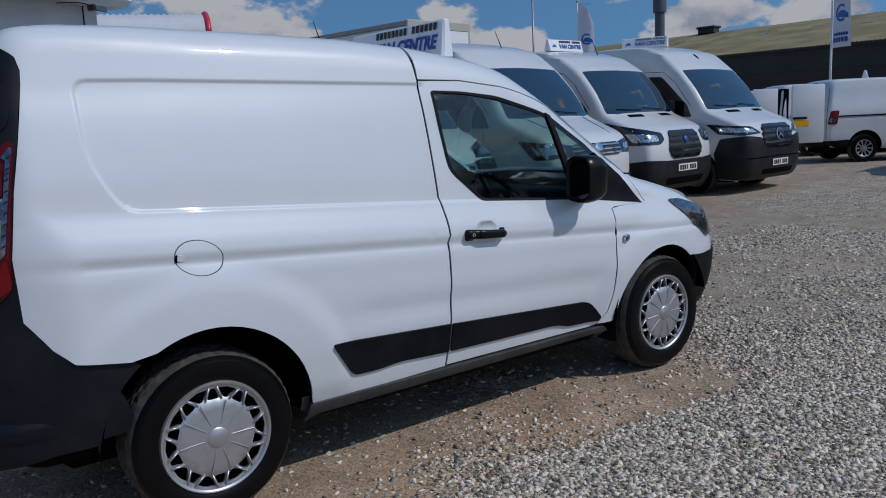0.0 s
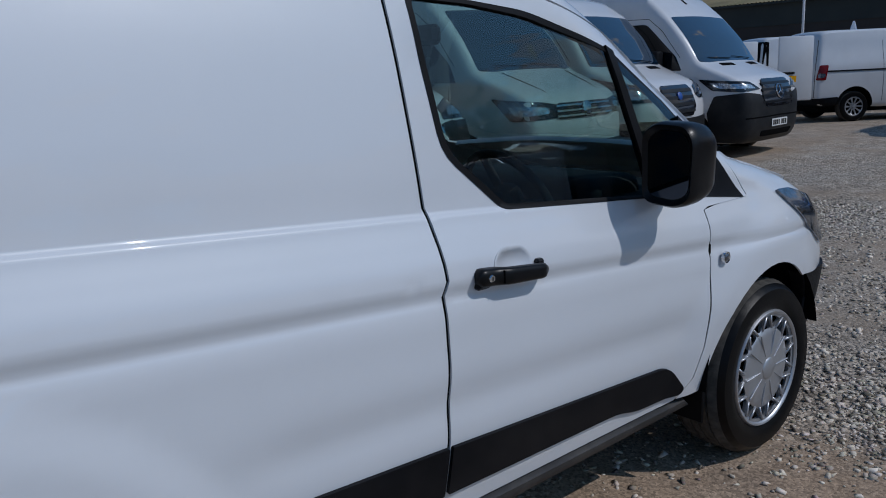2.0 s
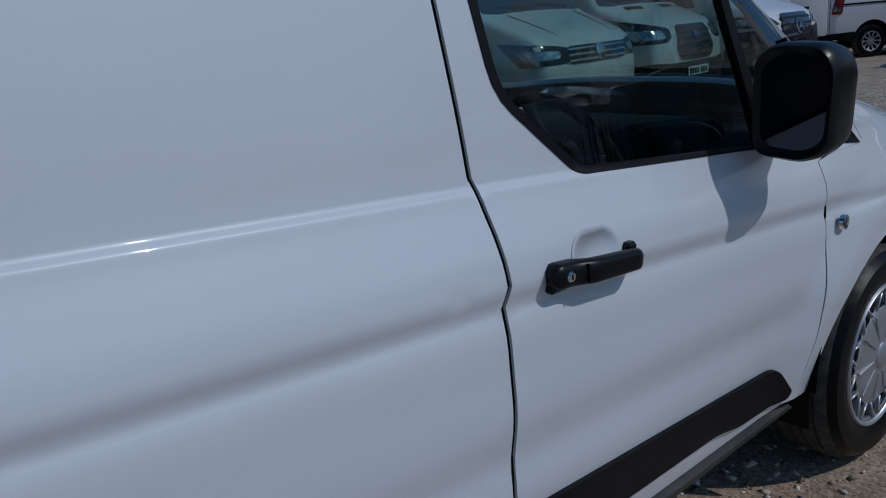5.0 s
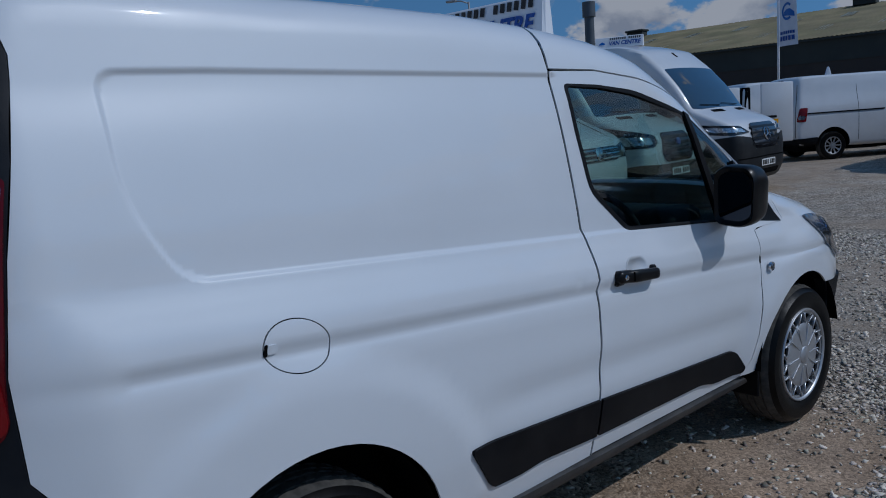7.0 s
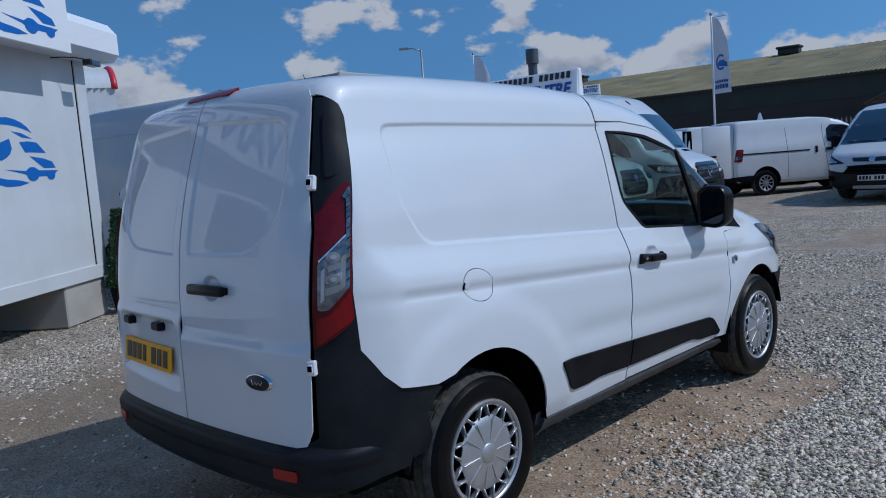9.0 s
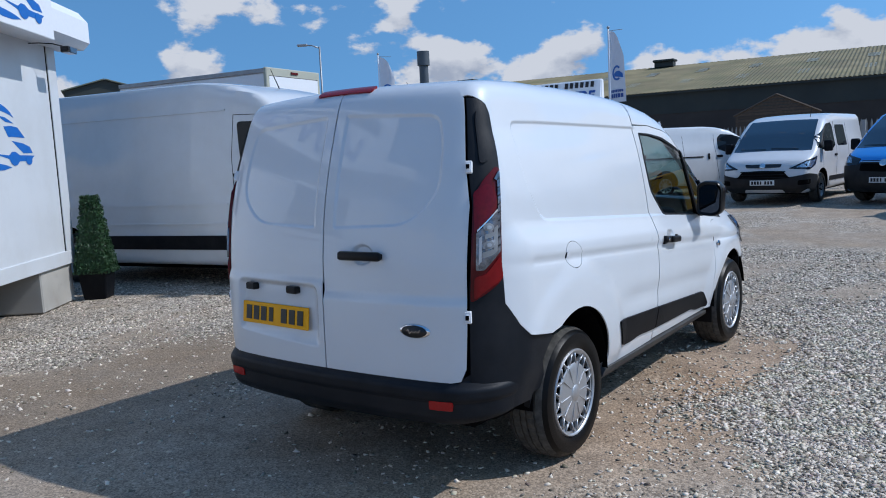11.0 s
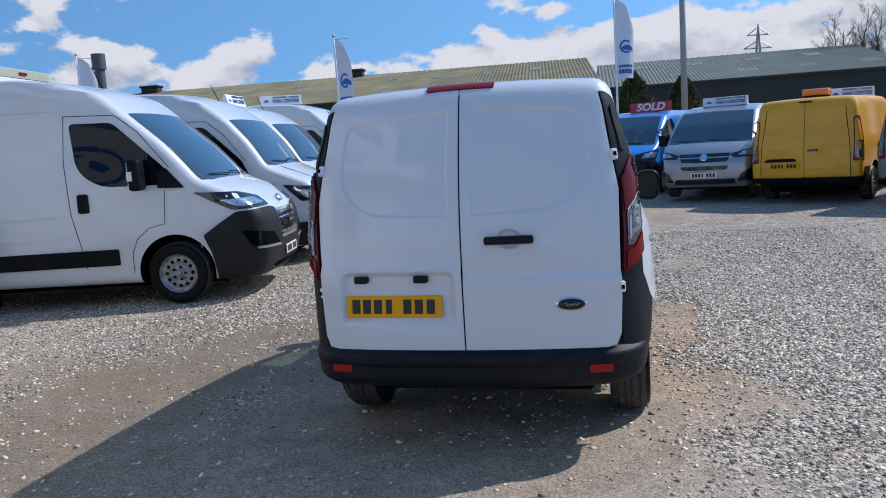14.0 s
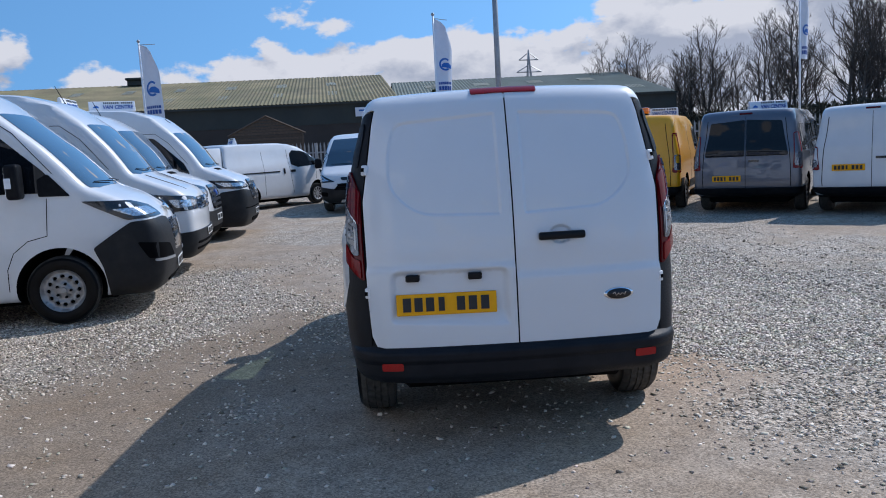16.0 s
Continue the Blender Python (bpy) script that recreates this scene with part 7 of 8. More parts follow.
def rear_set(H, lamp, split=True, window=False, paint=None):
    r = [("rear_bumper", [(-0.95, 0.30), (0.95, 0.30), (1.0, 0.52), (0.7, 0.50), (-0.7, 0.50), (-1.0, 0.52)], PLASTIC, 0.03, False)]
    z0, z1 = lamp
    r += [("tail_lamp", [(0.66, z0), (0.79, z0), (0.82, z1), (0.70, z1)], RED_LENS, 0.014, True), ("lamp_lens", [(0.68, z0 + 0.05), (0.77, z0 + 0.05), (0.785, z0 + (z1 - z0) * 0.45), (0.69, z0 + (z1 - z0) * 0.45)], CLEAR_LENS, 0.02, True),
          ("door_gap", [(-0.004, 0.50), (0.004, 0.50), (0.004, H - 0.14), (-0.004, H - 0.14)], SEAM, 0.003, False),
          ("door_gap", [(0.635, 0.52), (0.642, 0.52), (0.642, H - 0.2), (0.635, H - 0.2)], SEAM, 0.003, True),
          ("door_handle", [(0.06, 0.98), (0.24, 0.98), (0.24, 1.02), (0.06, 1.02)], GLOSSBLACK, 0.02, False),
          ("brake_lamp", [(-0.14, H - 0.10), (0.14, H - 0.10), (0.14, H - 0.075), (-0.14, H - 0.075)], DARKRED_LENS, 0.012, False)]
    if window:
        r += [("rear_window", [(0.014, 1.09), (0.625, 1.09), (0.60, H - 0.24), (0.014, H - 0.20)], DARKGLASS, 0.006, True)]
    return r


S = mid_van(4.97, 1.98, 0.985, 2.933, 1.0, YELLOW, front=CUSTOM_FRONT, rear=rear_set(1.98, (0.78, 1.58)), rplate=(0.36, 0.72))
S["rear"].append(("plate_surround", [(-0.62, 0.80), (-0.12, 0.80), (-0.16, 0.86), (-0.56, 0.86)], PLASTIC, 0.02, False))
S["side_parts"] = [(rect(0.25, S["ra"] - 0.45, 0.40, 0.66), PLASTIC, "lower_cladding"), (rect(S["ra"] + 0.45, S["fa"] - 0.45, 0.40, 0.56), PLASTIC, "lower_cladding")]
YELLOW_VAN, yb = van(S, stand(place(12.25, -4.0, -26, (0.0, 0.0))), "bright yellow panel van with black lower cladding")
p = yb.at("T", [(0.75, -0.05)])[0]
bm = boxed(p[0] - 0.12, p[0] + 0.12, p[1] - 0.24, p[1] + 0.24, p[2] + 0.03, p[2] + 0.16, 0.03, segs=2)
bc = part("beacon", bm, AMBER, YELLOW_VAN, "amber roof beacon bar", smooth=True, angle=40)
part("beacon_base", boxed(p[0] - 0.10, p[0] + 0.10, p[1] - 0.22, p[1] + 0.22, p[2] - 0.02, p[2] + 0.035), PLASTIC, bc)
S = mid_van(5.0, 1.97, 0.975, 3.098, 0.93, GREY, front=VIV_FRONT, rear=rear_set(1.97, (0.84, 1.50), window=True), rplate=(0.34, 0.68))
S["rear_wins"] = [[(S["ra"] - 0.55, 1.16), (S["ra"] + 0.75, 1.16), (S["ra"] + 0.75, 1.66), (S["ra"] - 0.45, 1.66)], [(S["fa"] - 2.15, 1.16), (S["fa"] - 1.25, 1.16), (S["fa"] - 1.25, 1.66), (S["fa"] - 2.15, 1.66)]]
van(S, stand(place(10.75, -5.75, -33, (0.0, 0.0))), "dark grey passenger van with tinted rear windows")
S = mid_van(4.96, 1.93, 0.96, 3.0, 0.95, WHITE_B, front=SV_FRONT, rear=rear_set(1.93, (0.80, 1.22)), rplate=(0.36, 0.84))
van(S, stand(place(9.35, -7.35, -38, (0.0, 0.0))), "white panel van with a dark blue-black bumper")

S = mid_van(4.40, 1.86, 0.85, 2.725, 0.78, WHITE_B, front=CUSTOM_FRONT, rear=rear_set(1.86, (0.86, 1.16)), r=0.31, screen_y=(0.59, 0.695))
S["side_parts"] = [(rect(0.30, S["fa"] - 1.55, 1.02, 1.05), PLASTIC, "door_rail")]
S["rear"] = [q for q in S["rear"] if q[0] not in ("door_handle",)]
S["handle"] = (S["fa"] - 1.02, 1.03, 0.09, 0.035)
nv_m = stand(place(17.93, 4.91, -36, (S["ra"], -0.85)))
SMALL_VAN, eb = van(S, nv_m, "small white panel van with one rear door swung open")
link("slide_handle", eb.skin("R", rounded(rect(S["fa"] - 1.40, S["fa"] - 1.34, 0.96, 1.12), 0.02), off=0.014, thick=0.02, step=0.1), PLASTIC, SMALL_VAN)
od = part("rear_door", boxed(-0.74, -0.01, -0.845, -0.785, 0.48, 1.76, 0.03, segs=2), WHITE_B, SMALL_VAN, "opened rear door", smooth=True, angle=40)
part("door_plate", boxed(-0.70, -0.36, -0.852, -0.846, 0.86, 0.98), PLATE_Y, od)
part("door_grip", boxed(-0.72, -0.40, -0.868, -0.846, 1.01, 1.06, 0.01), PLASTIC, od)
S = mid_van(4.40, 1.86, 0.85, 2.725, 0.78, WHITE_B, front=CUSTOM_FRONT, rear=rear_set(1.86, (0.86, 1.16)), r=0.31, screen_y=(0.59, 0.695))
S["side_parts"] = [(rect(0.30, S["fa"] - 1.55, 1.02, 1.05), PLASTIC, "door_rail")]
# black sheet over the closed tail stands in for the shaded load bay
S["rear"] = [("cargo_opening", [(-0.80, 0.50), (0.80, 0.50), (0.76, 1.74), (-0.76, 1.74)], SEAM, 0.006, False)]
v2_m = stand(place(19.75, 7.10, -36, (S["ra"], -0.85)))
V2 = van(S, v2_m, "small white panel van with its rear doors open")[0]
for sd in (-1, 1):
    part("rear_door", boxed(-0.66, -0.01, sd * 0.815 - 0.03, sd * 0.815 + 0.03, 0.48, 1.76, 0.03, segs=2), WHITE_B, V2, "opened rear door", smooth=True, angle=40)

# ---- roof signs ----
def roof_sign(at, w, h, text=True, wedge=0.10):
    """A white board with bars for the dealer's name over VAN CENTRE; faces local -y on both sides."""
    t = thing("roof_sign", "white roof board reading VAN CENTRE in blue", "sign", at, "roof signs")
    bm = bmesh.new()
    box(bm, -w / 2, w / 2, -0.02, 0.02, 0, h, 0.008)
    for v in bm.verts:
        if v.co.z < h / 2:
            v.co.y *= 1 + wedge / 0.02
    part("board", bm, SIGN_WHITE, t)
    tilt = math.atan2(wedge, h)
    for k in (0, 1):
        f = new("sign_face")
        f.parent = t
        f.matrix_basis = Matrix.Rotation(math.pi * k, 4, "Z") @ Matrix.Translation((0, -0.026 - wedge * 0.5, h * 0.5)) @ Matrix.Rotation(-tilt, 4, "X")
        me = words("VAN CENTRE", h * 0.50, 0.001)
        vx = [v.co.x for v in me.vertices]
        k2 = w * 0.66 / (max(vx) - min(vx))
        me.transform(Matrix.Diagonal((k2, 1, 1, 1)))
        o = link("lettering", me, SIGN_BLUE, f)
        o.matrix_basis = Matrix.Translation((w * 0.11, 0, -h * 0.08))
        bar = boxed(-0.5, 0.5, -0.001, 0.001, -0.5, 0.5)
        bme = bpy.data.meshes.new("name_bar")
        bar.to_mesh(bme)
        bar.free()
        bme.materials.append(INK)
        slope = Matrix(((1, 0, 0.22, 0), (0, 1, 0, 0), (0, 0, 1, 0), (0, 0, 0, 1)))
        for q in range(15):
            if q == 8:
                continue
            b = new("name_bar", bme)
            b.parent = f
            b.matrix_basis = Matrix.Translation((w * (-0.20 + 0.65 * (q + 0.5) / 15), 0, h * 0.345)) @ slope @ Matrix.Diagonal((w * 0.0265, 1, h * 0.185, 1))
        emblem_mesh = flat(rounded([(-h * 0.26, -h * 0.10), (h * 0.30, -h * 0.10), (h * 0.28, h * 0.02), (h * 0.05, h * 0.16), (-h * 0.2, h * 0.02)], h * 0.03), 0.002, step=h)
        o = link("emblem", emblem_mesh, LOGO_BLUE, f)
        o.matrix_basis = Matrix.Translation((-w * 0.36, 0, -h * 0.04))
    return t


def on_roof(body, van_m, x, y, deg):
    p = body.at("T", [(x, y)])[0]
    return van_m @ Matrix.Translation((p[0], p[1], p[2] - 0.005)) @ Matrix.Rotation(radians(deg), 4, "Z")


hero_sign = roof_sign(Matrix.Translation((2.48, 0.078, 1.785)) @ Matrix.Rotation(radians(-88), 4, "Z"), 0.885, 0.198, wedge=0.02)
for sx in (-0.34, 0.34):
    part("foot", boxed(sx - 0.05, sx + 0.05, -0.04, 0.04, -0.05, 0.006, 0.006), SATIN_BLACK, hero_sign)


def roof_board(v, x, y, deg, w, h, wedge=0.05):
    """A roof sign on a van of the list (thing, body, pose)."""
    return roof_sign(on_roof(v[1], v[2], x, y, deg), w, h, wedge=wedge)


roof_board(FLEET[3], 5.93 - 2.62, -0.12, 24, 0.86, 0.2)
roof_board(FLEET[2], 5.53 - 2.32, -0.12, 92, 0.92, 0.2)
roof_board((SILVER_VAN, sb, silver_m), 4.96 - 1.95, 0.05, 90, 0.95, 0.2)
roof_board((SMALL_VAN, eb, nv_m), 1.55, 0.45, 60, 0.7, 0.2)
roof_sign(pose(15.0, -5.5, 1.99, 0, 0, -90), 0.9, 0.22, wedge=0.05)
roof_sign(pose(13.4, -7.4, 1.97, 0, 0, -84), 0.9, 0.22, wedge=0.05)
# SOLD board on the blue van
t = thing("sold_sign", "red roof board reading SOLD in white", "sign", on_roof(bb, blue_m, 5.0 - 2.0, 0.30, 90))
bm = bmesh.new()
box(bm, -0.52, 0.52, -0.02, 0.02, 0, 0.24, 0.008)
part("board", bm, SIGN_RED, t)
me = words("SOLD", 0.25, 0.002)
o = link("lettering", me, SIGN_WHITE, t)
o.matrix_basis = Matrix.Translation((0.0, -0.026, 0.12)) @ Matrix.Diagonal((1.15, 1, 1, 1))

# ---- office cabin, its boards and planter ----
CA = math.degrees(math.atan2(-0.63, -0.77))
cabin_m = Matrix.Translation((2.46, 6.54, 0)) @ Matrix.Rotation(radians(CA), 4, "Z")   # local x runs along the front away from its end
CAB = thing("site_cabin", "grey steel office cabin with a white fascia on concrete blocks", "cabin", cabin_m)
CL, CD = 7.4, 2.9
part("wall", boxed(0.0, CL, -CD, 0.0, 0.46, 3.02, 0.01), LIGHT_PANEL, CAB)
part("base_rail", boxed(-0.02, CL + 0.02, -CD - 0.02, 0.02, 0.46, 0.62, 0.006), LIGHT_PANEL, CAB)
part("corner_post", boxed(-0.015, 0.20, -0.02, 0.018, 0.62, 3.0, 0.004), LIGHT_PANEL, CAB)
part("post_joint", boxed(0.20, 0.214, -0.02, 0.006, 0.62, 3.0), SEAM, CAB)
bm = bmesh.new()
prof = [(0.02, 2.98), (0.32, 2.98), (0.40, 3.06), (0.40, 3.30), (0.30, 3.42), (0.02, 3.42)]
vs0 = [bm.verts.new((-0.25, y - 0.05, z)) for y, z in prof]
vs1 = [bm.verts.new((CL + 0.25, y - 0.05, z)) for y, z in prof]
for i in range(len(prof)):
    j = (i + 1) % len(prof)
    bm.faces.new((vs0[i], vs0[j], vs1[j], vs1[i]))
bm.faces.new(vs0[::-1])
bm.faces.new(vs1)
bmesh.ops.recalc_face_normals(bm, faces=bm.faces[:])
part("fascia", bm, SIGN_WHITE, CAB)
part("roof", boxed(-0.2, CL + 0.2, -CD - 0.2, -0.03, 3.02, 3.40, 0.04), LIGHT_PANEL, CAB)
for x0 in (0.02, 3.2, 6.3):
    tagged(part("block", boxed(x0, x0 + 0.85, -0.85, -0.02, 0.0, 0.47, 0.015), CONCRETE, CAB), "concrete footing block")
    tagged(part("block", boxed(x0, x0 + 0.85, -CD + 0.1, -CD + 0.8, 0.0, 0.47, 0.015), CONCRETE, CAB))
# cabin door and windows further along the front
part("door", boxed(4.2, 5.15, 0.0, 0.04, 0.66, 2.70, 0.008), SIGN_WHITE, CAB)
for x0 in (2.6, 5.5):
    fr = part("window", boxed(x0, x0 + 1.2, 0.0, 0.03, 1.45, 2.55, 0.006), SIGN_WHITE, CAB)
    part("pane", boxed(x0 + 0.06, x0 + 1.14, 0.028, 0.034, 1.51, 2.49), DARKGLASS, fr)
# floodlight
bm = boxed(0.30, 0.52, 0.30, 0.40, 2.86, 2.93, 0.008)
fl = part("floodlight", bm, GLOSSBLACK, CAB)
part("floodlight_lens", boxed(0.32, 0.50, 0.402, 0.406, 2.865, 2.92), CLEAR_LENS, fl)
bm = bmesh.new()
tube(bm, [(0.50, 0.32, 2.93), (0.56, 0.24, 2.95), (0.62, 0.12, 2.955), (0.66, 0.02, 2.95)], 0.006, 5)
part("cable", bm, SEAM, fl)


def cabin_mark(parent, cx, cz, sx, sz):
    """The dealer's mark as plain blue strokes on a panel whose face is y = 0."""
    def put(poly, n="stroke"):
        me = flat([(cx + px * sx, cz + pz * sz) for px, pz in poly], 0.002, step=5)
        me.transform(Matrix.Translation((2 * cx, 0.003, 0)) @ Matrix.Rotation(math.pi, 4, "Z"))
        return link(n, me, LOGO_BLUE, parent)

    def arc(r0, r1, a0, a1, n=14):
        o = [(r0 * math.cos(radians(a)), r0 * math.sin(radians(a))) for a in np.linspace(a0, a1, n)]
        i = [(r1 * math.cos(radians(a)), r1 * math.sin(radians(a))) for a in np.linspace(a1, a0, n)]
        return o + i

    put(arc(0.98, 0.78, 92, 248, 22))
    put([(0.0, 0.98), (0.25, 1.0), (0.48, 0.96), (0.70, 0.87), (0.88, 0.74), (1.02, 0.57), (0.88, 0.64), (0.70, 0.70), (0.48, 0.75), (0.25, 0.78), (0.0, 0.78)])
    put([(0.33, 0.60), (0.65, 0.56), (1.0, 0.40), (0.66, 0.43)])
    put([(-0.32, -0.05), (-0.20, 0.17), (0.0, 0.28), (0.24, 0.38), (0.29, 0.10), (0.22, -0.06), (0.1, -0.17), (-0.08, -0.27)])
    put(rounded([(0.55, 0.29), (0.85, 0.32), (1.14, 0.29), (1.43, -0.02), (0.9, -0.01), (0.71, -0.02)], 0.02))
    put(rounded([(0.84, -0.13), (1.30, -0.19), (1.62, -0.29), (1.73, -0.49), (1.3, -0.50)], 0.02))
    put([(0.0, -0.52), (0.66, -0.57), (0.80, -0.46), (0.96, -0.46), (1.12, -0.56), (1.80, -0.57), (1.70, -0.66), (1.55, -0.74), (1.1, -0.75), (0.8, -0.75), (0.6, -0.66)])
    for wx, wz, wr in ((0.88, -0.67, 0.21), (1.52, -0.71, 0.15)):
        me = flat([(cx + (wx + wr * math.cos(a)) * sx, cz + (wz + wr * math.sin(a)) * sz) for a in np.linspace(0, 2 * np.pi, 18, endpoint=False)], 0.002, step=5)
        me.transform(Matrix.Translation((2 * cx, 0.0055, 0)) @ Matrix.Rotation(math.pi, 4, "Z"))
        link("stroke", me, LOGO_BLUE, parent)
    put([(-0.30, -0.93), (0.0, -1.02), (0.4, -1.01), (0.74, -0.93), (0.5, -0.86), (0.25, -0.82), (0.0, -0.80), (-0.24, -0.74)])


me_holder = new("wall_mark")
me_holder.parent = CAB
cabin_mark(me_holder, 1.65, 1.93, 0.50, 0.34)
SB = thing("sign_board", "white dealer board with a blue mark on the cabin's fascia", "sign", cabin_m)
part("board", boxed(0.88, 6.9, 0.36, 0.40, 2.93, 4.05, 0.008), SIGN_WHITE, SB)
hold = new("board_mark")
hold.parent = SB
hold.matrix_basis = Matrix.Translation((0, 0.400, 0))
cabin_mark(hold, 2.0, 3.34, 0.50, 0.34)
hold2 = new("board_lettering")
hold2.parent = SB
hold2.matrix_basis = Matrix.Translation((4.6, 0.405, 3.25)) @ Matrix.Rotation(math.pi, 4, "Z")
link("lettering", words("VAN CENTRE", 0.62, 0.002), SIGN_BLUE, hold2)
for x0, x1 in ((-2.0, 0.1), (0.25, 2.0)):
    part("name_bar", boxed(x0, x1, -0.002, 0.0, 0.38, 0.60), INK, hold2)

# clipped pyramid in a black planter
PYR = thing("topiary_planter", "clipped green leaf pyramid in a black square planter", "planter", pose(2.66, 6.40, 0, 0, 0, 39))
bm = boxed(-0.17, 0.17, -0.17, 0.17, 0.0, 0.34, 0.012)
for v in bm.verts:
    k = 0.78 + 0.22 * v.co.z / 0.34
    v.co.x *= k
    v.co.y *= k
part("planter", bm, PLASTIC, PYR)
rng = random.Random(5)
vs, fs = [], []
for i in range(5200):
    h = rng.random() ** 1.25
    half = 0.125 * (1 - h) + 0.075
    a = rng.choice((0, 1, 2, 3)) * math.pi / 2
    u = rng.uniform(-1, 1) * half
    c = Matrix.Rotation(a, 3, "Z") @ Vector((half + rng.uniform(-0.02, 0.015), u, 0.32 + h * 0.93))
    q = Euler((rng.uniform(0, 6.28), rng.uniform(0, 6.28), rng.uniform(0, 6.28))).to_matrix()
    s = rng.uniform(0.012, 0.022)
    o = len(vs)
    for dx, dy in ((-1, 0), (0, -0.55), (1, 0), (0, 0.55)):
        vs.append(tuple(c + q @ Vector((dx * s, dy * s, 0))))
    fs.append((o, o + 1, o + 2, o + 3))
lm = bpy.data.meshes.new("leaves")
lm.from_pydata(vs, [], fs)
lv = link("leaves", lm, LEAF, PYR)
tagged(lv, kind="stuff")
bm = bmesh.new()
bmesh.ops.create_cone(bm, cap_ends=True, segments=4, radius1=0.25, radius2=0.09, depth=0.90, matrix=Matrix.Translation((0, 0, 0.79)) @ Matrix.Rotation(math.pi / 4, 4, "Z"))
part("leaf_core", bm, LEAF, PYR)

# box-bodied truck beyond the row
LUT = thing("box_truck", "white box-bodied truck with a cream rear frame", "truck", place(10.82, 12.3, 99, (0.0, 1.1)))
part("box_body", boxed(0.0, 5.0, -1.05, 1.05, 0.95, 3.74, 0.02), SIGN_WHITE, LUT, "white box body")
part("roof_rail", boxed(0.0, 5.0, -1.08, 1.08, 3.74, 3.85, 0.01), GALV, LUT)
part("rear_frame", boxed(-0.10, 0.0, -1.10, 1.10, 0.9, 3.87, 0.02), ROOFLIGHT, LUT, "cream rear frame")
part("marker_lamp", boxed(-0.13, -0.10, -0.14, 0.14, 3.74, 3.80, 0.005), DARKRED_LENS, LUT)
part("shutter", boxed(-0.105, -0.06, -1.0, 1.0, 1.0, 3.66, 0.004), SIGN_WHITE, LUT, "white roller shutter")
# black strip put in for the shade over the shutter's top edge
part("shutter_recess", boxed(-0.104, -0.08, -1.0, 1.0, 3.58, 3.67), SEAM, LUT)
part("chassis", boxed(0.1, 6.6, -0.5, 0.5, 0.55, 0.95), SEAM, LUT)
part("cab", boxed(5.1, 6.9, -1.0, 1.0, 0.4, 2.4, 0.18, segs=3), WHITE_B, LUT, smooth=True, angle=40)
for x in (5.9, 1.4):
    for sd in (-1, 1):
        wheel_parts(LUT, x, sd * 1.0, 0.38, 0.22, "steel", sd)
# ribbed white storage tank behind the cabin
TK = thing("ribbed_store", "low ribbed white arched store with red end trim", "store", place(10.45, 24.4, -16, (0.0, 0.0)))
bm = bmesh.new()
n, rows = 90, 14
g = []
for i in range(n + 1):
    rr = 1.0 + (0.07 if i % 2 else 0)
    g.append([bm.verts.new((-9 + 9.0 * i / n, -1.4 * rr * math.cos(math.pi * k / rows), 4.75 + 0.75 * rr * math.sin(math.pi * k / rows))) for k in range(rows + 1)])
for a, b in zip(g, g[1:]):
    for k in range(rows):
        bm.faces.new((a[k], a[k + 1], b[k + 1], b[k]))
part("ribbed_roof", bm, LIGHT_PANEL, TK, smooth=True)
bm = bmesh.new()
tube(bm, [(0.05, -1.45 * math.cos(math.pi * k / rows), 4.72 + 0.82 * math.sin(math.pi * k / rows)) for k in range(rows + 1)], 0.10, 8)
part("end_trim", bm, SIGN_RED, TK, smooth=True)
part("wall", boxed(-9, 0.05, -1.4, 1.4, 0, 4.76), LIGHT_PANEL, TK)

# ---- fence, poles, flags ----
FEN = thing("palisade_fence", "galvanised steel palisade fence with pointed pales", "fence", kind="structure")
pale_bm = bmesh.new()
pts = [(-0.033, 0), (0.033, 0), (0.033, 1.72), (0.0, 1.84), (-0.033, 1.72)]
vsf = [pale_bm.verts.new((0, x, z)) for x, z in pts]
pale_bm.faces.new(vsf)
bmesh.ops.solidify(pale_bm, geom=pale_bm.faces[:], thickness=0.012)
pale_me = bpy.data.meshes.new("pale")
pale_bm.to_mesh(pale_me)
pale_bm.free()
pale_me.materials.append(GALV)


def fence_run(a, b, z):
    a, b = Vector((*a, z)), Vector((*b, z))
    ln = (b - a).length
    ang = math.atan2(b.y - a.y, b.x - a.x) - math.pi / 2
    k = int(ln / 0.155)
    for i in range(k):
        p = a.lerp(b, i / k)
        o = new("pale", pale_me)
        o.parent = FEN
        o.matrix_basis = Matrix.Translation(p) @ Matrix.Rotation(ang, 4, "Z")
    for zz in (0.35, 1.45):
        m = Matrix.Translation(a) @ Matrix.Rotation(ang, 4, "Z")
        part("rail", boxed(0.01, 0.05, 0, ln, zz - 0.025, zz + 0.025, m=m), GALV, FEN)
    for i in range(int(ln / 2.75) + 1):
        p = a.lerp(b, min(i * 2.75 / ln, 1))
        part("post", boxed(0.03, 0.10, -0.05, 0.05, 0, 1.8, m=Matrix.Translation(p) @ Matrix.Rotation(ang, 4, "Z")), GALV, FEN)


fence_run((28.0, 12.0), (24.5, -3.0), 0.2)
fence_run((24.5, -3.0), (22.0, -22.0), 0.2)


